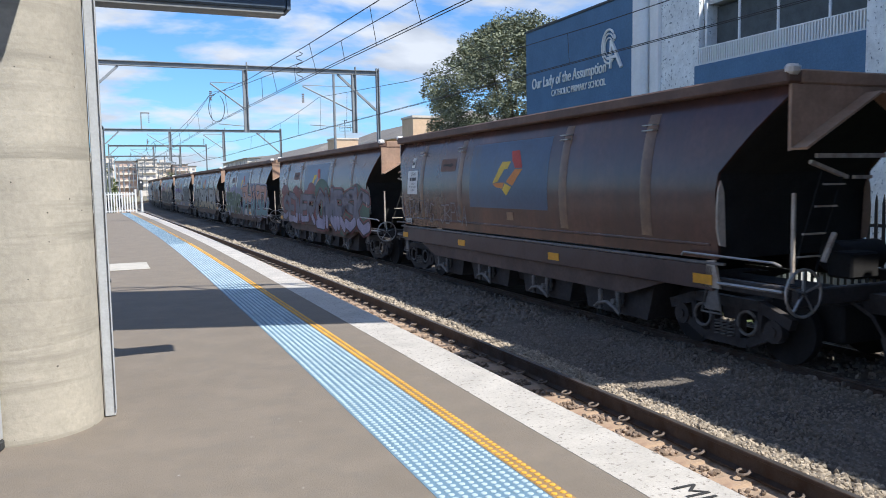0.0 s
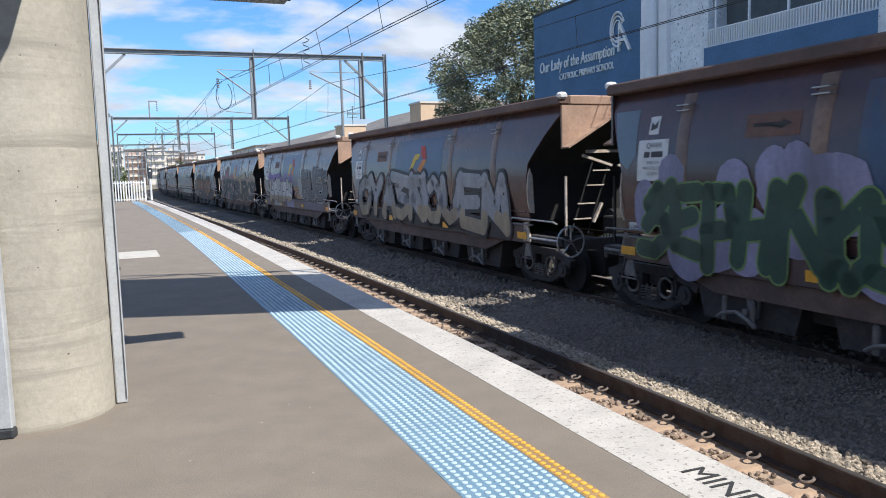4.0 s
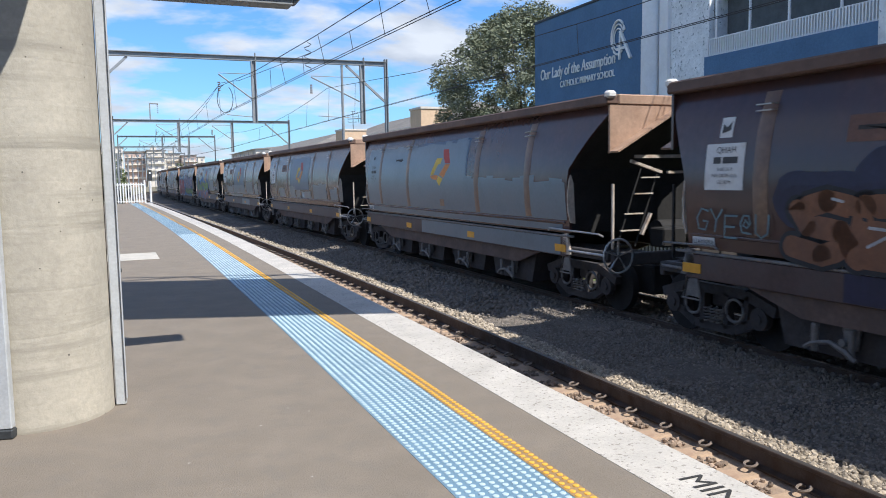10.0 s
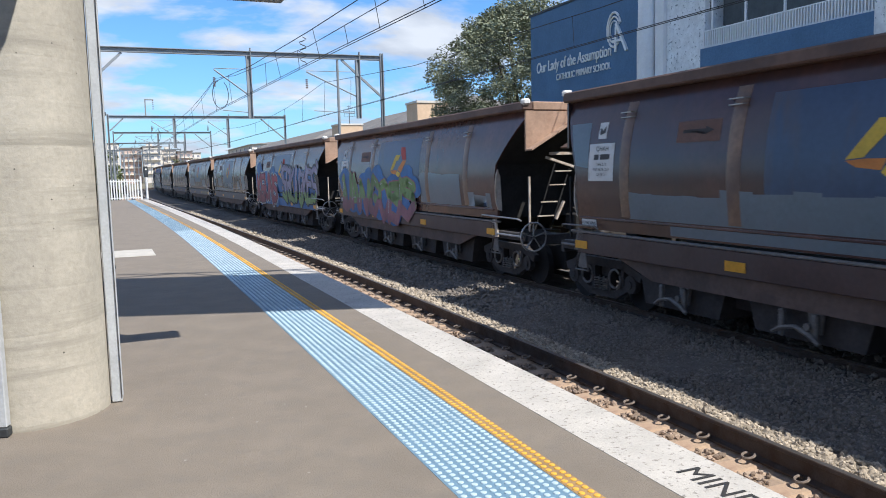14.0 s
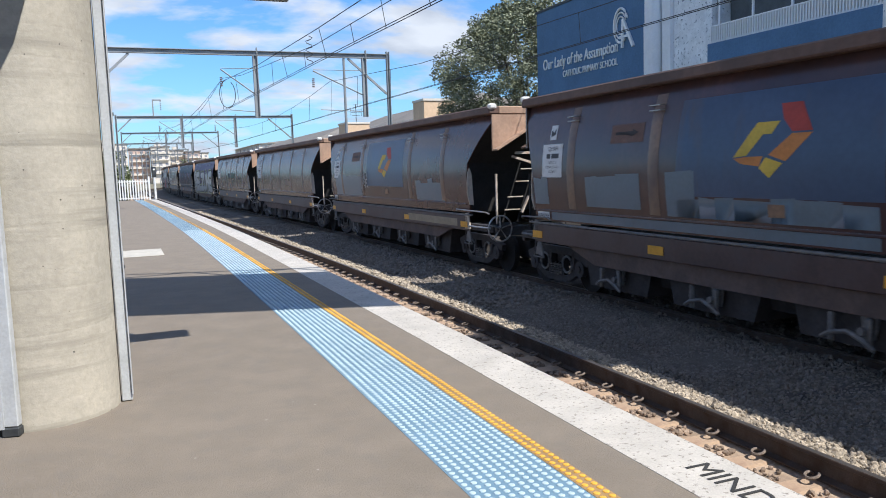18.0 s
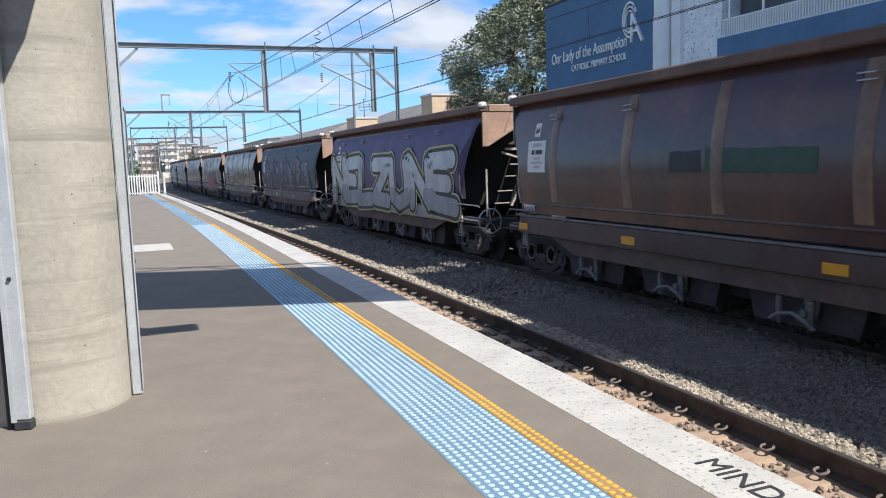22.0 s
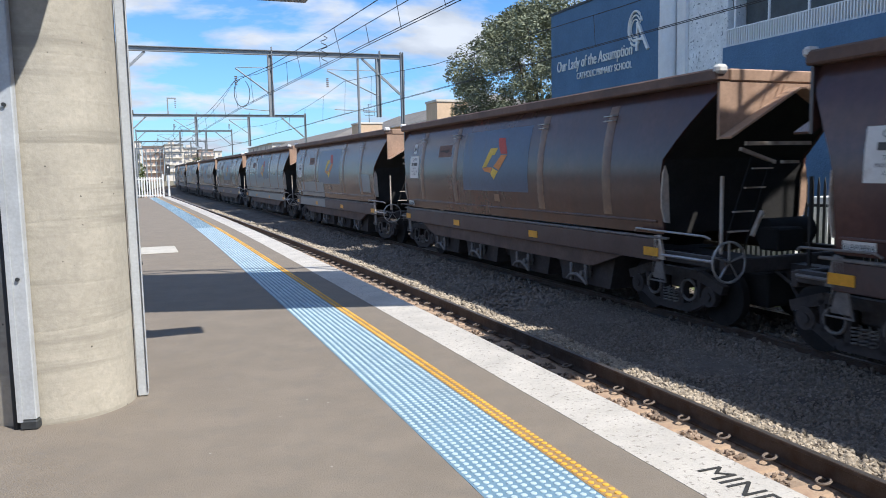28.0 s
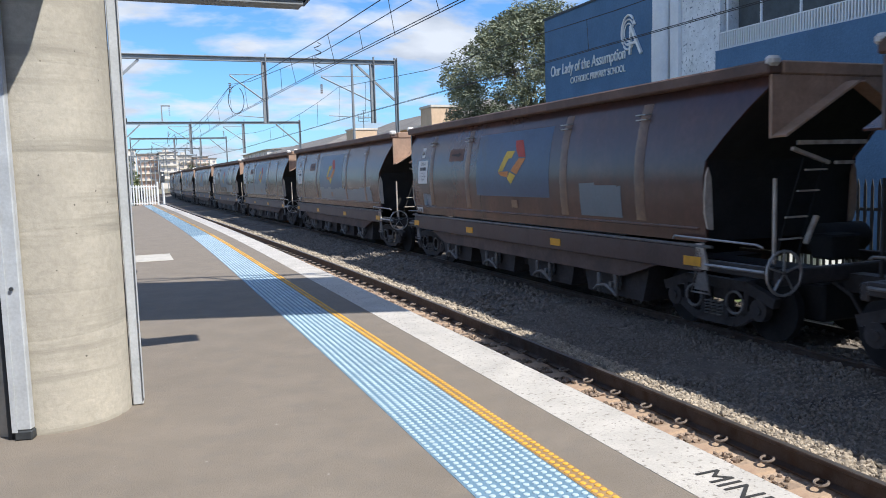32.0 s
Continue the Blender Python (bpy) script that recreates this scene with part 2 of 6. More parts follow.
def bm_box(x0, x1, y0, y1, z0, z1, bevel=0.0, into=None):
    bm = into if into is not None else bmesh.new()
    b2 = bmesh.new() if into is not None or bevel else bm
    vs = [b2.verts.new((x, y, z)) for z in (z0, z1) for y in (y0, y1) for x in (x0, x1)]
    for f in ((0, 2, 3, 1), (4, 5, 7, 6), (0, 1, 5, 4), (2, 6, 7, 3), (0, 4, 6, 2), (1, 3, 7, 5)):
        b2.faces.new([vs[i] for i in f])
    if bevel:
        bmesh.ops.bevel(b2, geom=list(b2.edges), offset=bevel, segments=1, affect="EDGES")
    if b2 is not bm:
        merge(bm, b2)
    return bm


def merge(bm, other):
    vm = {v: bm.verts.new(v.co) for v in other.verts}
    for f in other.faces:
        try:
            bm.faces.new([vm[v] for v in f.verts])
        except ValueError:
            pass
    other.free()
    return bm


def bm_tube(points, r, seg=8, into=None, close=False):
    """A round bar along points; r a number or one a point."""
    bm = into if into is not None else bmesh.new()
    pts = [Vector(p) for p in points]
    n = len(pts)
    rad = r if isinstance(r, (list, tuple)) else [r] * n
    rings = []
    for i, p in enumerate(pts):
        a = pts[(i - 1) % n] if (i or close) else p
        b = pts[(i + 1) % n] if (i < n - 1 or close) else p
        d = (b - a).normalized()
        u = d.cross(Vector((0, 0, 1)) if abs(d.z) < 0.9 else Vector((0, 1, 0))).normalized()
        w = d.cross(u)
        rings.append([bm.verts.new(p + (u * math.cos(k * 2 * math.pi / seg) + w * math.sin(k * 2 * math.pi / seg)) * rad[i]) for k in range(seg)])
    for i in range(n if close else n - 1):
        A, B = rings[i], rings[(i + 1) % n]
        for k in range(seg):
            bm.faces.new((A[k], A[(k + 1) % seg], B[(k + 1) % seg], B[k]))
    if not close:
        bm.faces.new(rings[0])
        bm.faces.new(rings[-1][::-1])
    return bm


def bm_prism(outline, axis, a, b, into=None):
    """A flat outline of (u, v) pushed along an axis from a to b. axis x: (y, z); y: (x, z); z: (x, y)."""
    bm = into if into is not None else bmesh.new()

    def put(u, v, w):
        return {"x": (w, u, v), "y": (u, w, v), "z": (u, v, w)}[axis]
    A = [bm.verts.new(put(u, v, a)) for u, v in outline]
    B = [bm.verts.new(put(u, v, b)) for u, v in outline]
    n = len(outline)
    for i in range(n):
        bm.faces.new((A[i], A[(i + 1) % n], B[(i + 1) % n], B[i]))
    bm.faces.new(A)
    bm.faces.new(B[::-1])
    return bm


def bm_cyl(c, r, axis, a, b, seg=20, into=None, bevel=0.0):
    o = [(c[0] + r * math.cos(i * 2 * math.pi / seg), c[1] + r * math.sin(i * 2 * math.pi / seg)) for i in range(seg)]
    return bm_prism(o, axis, a, b, into)


def bm_beam(p, q, w, h, into=None):
    """A straight beam from p to q, w wide and h high."""
    bm = into if into is not None else bmesh.new()
    p, q = Vector(p), Vector(q)
    d = (q - p).normalized()
    u = d.cross(Vector((0, 0, 1)) if abs(d.z) < 0.95 else Vector((0, 1, 0))).normalized()
    v = u.cross(d)
    vs = [bm.verts.new(e + u * (sx * w / 2) + v * (sz * h / 2)) for e in (p, q) for sx, sz in ((-1, -1), (1, -1), (1, 1), (-1, 1))]
    for f in ((0, 1, 2, 3), (7, 6, 5, 4), (0, 4, 5, 1), (1, 5, 6, 2), (2, 6, 7, 3), (3, 7, 4, 0)):
        bm.faces.new([vs[i] for i in f])
    return bm


# ---- the line of the track: sideways offset by the way along it ----
BEND_Y = [-60, 0, 8, 21, 37, 52, 68, 84, 100, 115, 131, 150, 170, 190, 215, 245, 280, 330]
BEND_X = [0.4, 0.0, 0.0, -0.14, -0.62, -1.18, -1.8, -2.33, -2.88, -3.2, -3.2, -2.5, -0.6, 2.4, 7.6, 15.6, 26.5, 44.5]


def bend(y):
    """A smooth curve through the table (cubic, with the slopes of neighbours)."""
    i = max(0, min(len(BEND_Y) - 2, int(np.searchsorted(BEND_Y, y)) - 1))
    x0, x1 = BEND_Y[i], BEND_Y[i + 1]

    def slope(j):
        a, b = max(0, j - 1), min(len(BEND_Y) - 1, j + 1)
        return (BEND_X[b] - BEND_X[a]) / (BEND_Y[b] - BEND_Y[a])
    h = x1 - x0
    t = (y - x0) / h
    m0, m1 = slope(i) * h, slope(i + 1) * h
    return (2 * t ** 3 - 3 * t ** 2 + 1) * BEND_X[i] + (t ** 3 - 2 * t ** 2 + t) * m0 + (-2 * t ** 3 + 3 * t ** 2) * BEND_X[i + 1] + (t ** 3 - t ** 2) * m1


def heading(y):
    return math.atan2(bend(y + 1) - bend(y - 1), 2)


def bm_ribbon(section, ys, into=None, closed=True, caps=True):
    """A section of (x, z) drawn along the track's line."""
    bm = into if into is not None else bmesh.new()
    rings = [[bm.verts.new((x + bend(y), y, z)) for x, z in section] for y in ys]
    n = len(section)
    for A, B in zip(rings, rings[1:]):
        for k in range(n if closed else n - 1):
            bm.faces.new((A[k], A[(k + 1) % n], B[(k + 1) % n], B[k]))
    if closed and caps:
        bm.faces.new(rings[0][::-1])
        bm.faces.new(rings[-1])
    return bm


def along(a, b, step):
    n = max(1, int(round((b - a) / step)))
    return [a + (b - a) * i / n for i in range(n + 1)]


RAIL_Z = -1.05
BED_Z = -1.22
TRACK_A, TRACK_B = 3.22, 7.80      # middle lines of the two tracks
EDGE = 1.335                       # platform edge
END_Y = 54.0                       # platform end

# ---- ground, platform, tracks ----
def ground():
    bm = bmesh.new()
    R = 3000
    vs = [bm.verts.new(v) for v in ((-R, -R, -1.45), (R, -R, -1.45), (R, R, -1.45), (-R, R, -1.45))]
    bm.faces.new(vs)
    tagged(part("ground", bm, GROUND), "dry earth and scrub ground running to the horizon", "ground", kind="structure")
    bm = bm_ribbon([(1.5, -1.44), (1.5, BED_Z - 0.09), (3.95, BED_Z - 0.09), (4.2, BED_Z - 0.01), (5.5, BED_Z - 0.04), (6.4, BED_Z + 0.06), (9.2, BED_Z + 0.06), (9.8, BED_Z - 0.06), (10.4, -1.44)], along(-50, 330, 4), closed=False)
    tagged(part("ballast_bed", bm, BALLAST), "grey-brown crushed stone ballast bed under the tracks", "ballast", kind="structure")
    bm = bm_ribbon([(1.25, BED_Z - 0.07), (2.2, BED_Z - 0.065), (3.9, BED_Z - 0.065), (4.02, BED_Z - 0.03), (4.17, BED_Z + 0.012)], along(-20, 120, 2), closed=False)
    tagged(part("track_dirt", bm, DIRT), "rust-stained dirt between the platform and the rail", "track bed", kind="structure")
    bm = bm_ribbon([(9.5, -1.21), (14.5, -1.12), (14.5, -1.44), (9.5, -1.44)], along(-30, 120, 6))
    tagged(part("grass_verge", bm, GRASS), "strip of sunlit green grass beside the far track", "grass", kind="structure")


def platform():
    root = thing("platform", "grey asphalt railway platform with a concrete edge", "platform", kind="structure")
    ys = along(-14, END_Y, 2.5)
    part("platform_surface", bm_ribbon([(-5.0, 0), (0.9108, 0), (0.9108, -0.3), (-5.0, -0.3)], ys), ASPHALT, root)
    part("platform_edge_stone", bm_ribbon([(0.915, 0.0), (EDGE - 0.012, 0.0), (EDGE, -0.012), (EDGE, -0.28), (0.915, -0.28)], ys), WHITE_PAINT, root, "worn white painted platform edge")
    part("platform_wall", bm_ribbon([(-5.0, -0.285), (1.20, -0.285), (1.20, -1.5), (-5.0, -1.5)], ys), EDGE_CONCRETE, root)
    return root


def rail_section(c):
    h, z = 0.17, RAIL_Z
    s = [(-.036, z), (.036, z), (.038, z - .03), (.012, z - .045), (.009, z - .17), (.07, z - .19), (.07, z - .21), (-.07, z - .21), (-.07, z - .19), (-.009, z - .17), (-.012, z - .045), (-.038, z - .03)]
    return [(c + x, y) for x, y in s]


def track(name, centre, y_end, near_pieces):
    root = thing(name, "standard gauge railway track on concrete sleepers in ballast", "railway track", kind="structure")
    ys = along(-30, y_end, 2.5)
    for sx in (-0.7525, 0.7525):
        r = part("rail", bm_ribbon(rail_section(centre + sx), ys), RAIL_RUST, root, "rust-brown steel rail")
        part("rail_head", bm_ribbon([(centre + sx - .027, RAIL_Z + .001), (centre + sx + .027, RAIL_Z + .001), (centre + sx + .027, RAIL_Z + .004), (centre + sx - .027, RAIL_Z + .004)], ys), RAIL_TOP, r, "polished rail head")
    bm = bm_box(-1.25, 1.25, -0.125, 0.125, -0.22, 0.0, 0.02)
    first = None
    y = 1.055
    while y < near_pieces:
        m = Matrix.Translation((centre + bend(y), y, RAIL_Z - 0.215)) @ Matrix.Rotation(-heading(y), 4, "Z")
        if first is None:
            first = part("sleeper", bm, SLEEPER, root, at=m)
        else:
            again(first, m)
        y += 0.605
    return root


def clips(root, centre):
    """Spring clips that hold the rail, one beside each sleeper."""
    pts = [(-0.11 + 0.06 * math.cos(a), 0.055 * math.sin(a), 0.05 + 0.012 * math.cos(a)) for a in [radians(k) for k in range(50, 345, 25)]]
    bm = bm_tube([(-0.01, 0.055, 0.02), (-0.05, 0.06, 0.045)] + pts[1:] + [(-0.02, -0.01, 0.03)], 0.0135, 6)
    first = None
    y = 1.055
    while y < 32:
        m = Matrix.Translation((centre + 0.7525 - 0.03 + bend(y), y, RAIL_Z - 0.195)) @ Matrix.Rotation(0.15, 4, "Z")
        if first is None:
            first = part("rail_clip", bm, CLIP, root, "rusty spring clip", at=m)
        else:
            again(first, m)
        y += 0.605


ground()
PLATFORM = platform()
TRACK_NEAR = track("railway_track", TRACK_A, 330, 60)
track("railway_track", TRACK_B, 330, 18)
clips(TRACK_NEAR, TRACK_A)

# ---- hopper wagons ----
WAGON = mat("brown_wagon_paint", (0.088, 0.043, 0.037), 0.24, var=0.24, scale=0.9, fine=9, bump=0.12, bump_scale=1.1, bump_dist=0.02, dirt=(0.056, 0.036, 0.037), dirt_at=(0.42, 0.70), dirt_scale=1.1, streak=(1, 1, 0.16), per_object=0.14, spec=0.55)
# the wagon brown again, lightened for the sun on the ends
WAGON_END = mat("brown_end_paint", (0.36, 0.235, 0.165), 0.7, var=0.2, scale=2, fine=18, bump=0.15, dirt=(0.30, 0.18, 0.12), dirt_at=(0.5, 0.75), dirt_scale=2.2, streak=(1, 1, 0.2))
RIB = mat("faded_tan_rib", (0.22, 0.135, 0.085), 0.38, var=0.25, scale=1.5, fine=12, bump=0.08, dirt=(0.11, 0.068, 0.058), dirt_at=(0.40, 0.66), dirt_scale=1.2)
SILL = mat("brown_sill_paint", (0.085, 0.052, 0.046), 0.5, var=0.25, scale=1.5, fine=14, bump=0.15, dirt=(0.075, 0.056, 0.052), dirt_at=(0.45, 0.7), dirt_scale=1.5)
UNDER = mat("grimy_underframe", (0.052, 0.045, 0.043), 0.8, var=0.3, scale=3, fine=20, bump=0.3)
RIM_PAINT = mat("sun_worn_rim_paint", (0.135, 0.082, 0.062), 0.65, var=0.22, scale=1.2, fine=12, bump=0.1, dirt=(0.085, 0.055, 0.047), dirt_at=(0.45, 0.7), dirt_scale=1.6)
SKIRT = mat("dusty_brown_skirt", (0.135, 0.092, 0.075), 0.75, var=0.25, scale=1.8, fine=16, bump=0.2, dirt=(0.085, 0.065, 0.058), dirt_at=(0.45, 0.7), dirt_scale=1.4)
# near-black that puts the shade of end recesses and bogies into the colour
RECESS_BLACK = mat("black_coal_grime", (0.018, 0.017, 0.017), 0.85, var=0.3, scale=3, fine=20, bump=0.2)
STEEL = mat("worn_steel", (0.42, 0.40, 0.38), 0.45, 0.6, var=0.2, scale=6, fine=40, bump=0.1)
DUSTY = mat("dusty_steel", (0.19, 0.178, 0.168), 0.7, 0.3, var=0.25, scale=6, fine=40, bump=0.1)
PLATE = mat("white_plate", (0.66, 0.65, 0.63), 0.6, var=0.08, scale=4, fine=30, bump=0.05, dirt=(0.42, 0.38, 0.34), dirt_at=(0.55, 0.8), dirt_scale=4)
INK = mat("black_ink", (0.06, 0.06, 0.06), 0.7, var=0.1)
# pale wear, with sunlight on edges and bars added to the tone
FLANGE = mat("pale_worn_flange", (0.50, 0.43, 0.36), 0.7, var=0.2, scale=5, fine=30, dirt=(0.3, 0.2, 0.14), dirt_at=(0.5, 0.75), dirt_scale=4)
REFLECT = mat("amber_reflector", (0.70, 0.34, 0.03), 0.35, var=0.12, scale=8, fine=60, bump=0.1)
BLUEGREY = mat("blue_grey_overpaint", (0.140, 0.180, 0.212), 0.3, var=0.12, scale=1.2, fine=14, bump=0.08, dirt=(0.14, 0.165, 0.19), dirt_at=(0.5, 0.75), dirt_scale=1.2)
LOGO_BLUE = mat("faded_blue_panel", (0.052, 0.080, 0.140), 0.34, var=0.14, scale=1.0, fine=12, bump=0.08, dirt=(0.10, 0.075, 0.065), dirt_at=(0.55, 0.75), dirt_scale=1.6, streak=(1, 1, 0.15))
ARROW = mat("faded_orange_panel", (0.15, 0.075, 0.05), 0.6, var=0.2, scale=2, fine=20)
LOGO_Y = mat("logo_yellow", (0.62, 0.42, 0.05), 0.55, var=0.15, scale=3, fine=20)
LOGO_O = mat("logo_orange", (0.55, 0.20, 0.04), 0.55, var=0.15, scale=3, fine=20)
LOGO_R = mat("logo_red", (0.42, 0.05, 0.03), 0.55, var=0.15, scale=3, fine=20)

# dust sheen at low angles, added in place of haze over farther wagons
for m_ in (WAGON, RIB, SILL, LOGO_BLUE, BLUEGREY, UNDER, ARROW):
    b_ = m_.node_tree.nodes["Principled BSDF"]
    b_.inputs["Sheen Weight"].default_value, b_.inputs["Sheen Roughness"].default_value = 0.38, 0.22
    b_.inputs["Sheen Tint"].default_value = (0.90, 0.90, 1.0, 1)

LEN = 14.1            # body length
PITCH = 15.70         # from one wagon to the next
RIM = 1.36
# height, half width, end of the side sheet
LEVELS = [(1.42, 1.44, 1.16), (1.66, 1.46, 1.16), (2.0, 1.50, 1.16), (2.35, 1.52, 1.16), (2.62, 1.505, 1.12), (2.88, 1.475, 0.86),
          (3.12, 1.43, 0.62), (3.35, 1.37, 0.38), (3.55, 1.305, 0.16), (3.72, 1.235, 0.02)]


def far_cut(c):
    """The sheets are cut back less at the end without the hand brake."""
    return float(np.interp(c, [0.02, 0.16, 0.38, 0.62, 0.86, 1.12, 1.16], [0.02, 0.05, 0.13, 0.25, 0.36, 0.47, 0.55]))


def side_at(z):
    zs = [l[0] for l in LEVELS]
    return float(np.interp(z, zs, [l[1] for l in LEVELS]))


def bm_side(sx):
    """Curved side sheet, 50 mm thick, with cut-back lower corners."""
    bm = bmesh.new()
    rows_ = []
    for z, w, c in LEVELS:
        rows_.append([[bm.verts.new((sx * (w - d), y, z)) for y in (c, LEN * 0.25, LEN * 0.5, LEN * 0.75, LEN - far_cut(c))] for d in (0, 0.05)])
    for A, B in zip(rows_, rows_[1:]):
        for k in (0, 1):
            for i in range(4):
                bm.faces.new((A[k][i], A[k][i + 1], B[k][i + 1], B[k][i]))
        for i in (0, 4):
            bm.faces.new((A[0][i], B[0][i], B[1][i], A[1][i]))
    for r in (rows_[0], rows_[-1]):
        for i in range(4):
            bm.faces.new((r[0][i], r[0][i + 1], r[1][i + 1], r[1][i]))
    return bm


def on_side(outline, lift):
    """A flat outline of (y, z) laid on the near side sheet (x < 0)."""
    bm = bmesh.new()
    f = bm.faces.new([bm.verts.new((0, y, z)) for y, z in outline])
    bmesh.ops.triangulate(bm, faces=[f])
    lo, hi = min(z for _, z in outline), max(z for _, z in outline)
    for z, _, _ in LEVELS:
        if lo < z < hi:
            bmesh.ops.bisect_plane(bm, geom=bm.verts[:] + bm.edges[:] + bm.faces[:], plane_co=(0, 0, z), plane_no=(0, 0, 1))
    for v in bm.verts:
        v.co.x = -side_at(v.co.z) - lift if v.co.z > 1.42 else -1.5 - lift
    return bm


def rect(y0, y1, z0, z1):
    return [(y0, z0), (y1, z0), (y1, z1), (y0, z1)]


def side_text(body, y, z, width, height, parent, lift=0.0105):
    """Words laid flat on the side sheet, read from the platform."""
    cu = bpy.data.curves.new("lettering", "FONT")
    cu.body, cu.size = body, 1.0
    ob = bpy.data.objects.new("lettering", cu)
    scene.collection.objects.link(ob)
    bpy.context.view_layer.update()
    me = bpy.data.meshes.new_from_object(ob.evaluated_get(bpy.context.evaluated_depsgraph_get()))
    bpy.data.objects.remove(ob)
    xs, ys = [v.co.x for v in me.vertices], [v.co.y for v in me.vertices]
    for v in me.vertices:
        zz = z + (v.co.y - min(ys)) / (max(ys) - min(ys)) * height
        v.co = (-(side_at(zz) + lift), y - (v.co.x - min(xs)) / (max(xs) - min(xs)) * width, zz)
    me.materials.clear()
    me.materials.append(INK)
    o = new("lettering", me)
    o.parent = parent
    return o


def bogie(root, yc):
    """Two cast side frames with round windows and springs, two axles with wheels."""
    b = part("bogie", bm_box(-0.95, 0.95, yc - 0.2, yc + 0.2, 0.5, 0.78, 0.03), UNDER, root, "grimy three-piece bogie")
    for sx in (-1, 1):
        f = bmesh.new()
        for p, q, h in (((-1.18, 0.60), (-0.62, 0.78), 0.15), ((-0.62, 0.78), (0.62, 0.78), 0.15), ((0.62, 0.78), (1.18, 0.60), 0.15),
                        ((-0.98, 0.50), (-0.42, 0.22), 0.13), ((-0.42, 0.22), (0.42, 0.22), 0.13), ((0.42, 0.22), (0.98, 0.50), 0.13),
                        ((-0.25, 0.22), (-0.25, 0.76), 0.10), ((0.25, 0.22), (0.25, 0.76), 0.10), ((-0.62, 0.34), (-0.66, 0.76), 0.09), ((0.62, 0.34), (0.66, 0.76), 0.09)):
            bm_beam((sx * 1.02, yc + p[0], p[1]), (sx * 1.02, yc + q[0], q[1]), 0.12, h, into=f)
        fr = part("side_frame", f, UNDER, b)
        for dy in (-0.9, 0.9):
            part("wheel", bm_cyl((yc + dy, 0.46), 0.46, "x", sx * 0.76 - 0.065, sx * 0.76 + 0.065, 28), RECESS_BLACK, b)
            if sx < 0:
                bx = part("axle_box", bm_cyl((yc + dy, 0.47), 0.16, "x", sx * 0.98, sx * 1.10, 16), UNDER, b, "round axle box")
                part("axle_cap", bm_cyl((yc + dy, 0.47), 0.07, "x", sx * 1.105, sx * 1.125, 12), UNDER, bx)
        if sx < 0:
            for dy in (-0.44, 0.44):
                ring = [(sx * 1.09, yc + dy + 0.17 * math.cos(a), 0.52 + 0.165 * math.sin(a)) for a in [k * math.pi / 9 for k in range(18)]]
                part("window_rim", bm_tube(ring, 0.024, 6, close=True), DUSTY, fr, "dusty rim of the side frame window")
            for dy in (-0.13, 0.0, 0.13):
                pts = [(sx * 1.07 + 0.055 * math.cos(a), yc + dy + 0.055 * math.sin(a), 0.27 + 0.24 * i / 24) for i, a in enumerate([k * math.pi / 2.4 for k in range(25)])]
                part("spring", bm_tube(pts, 0.014, 5), DUSTY, b)


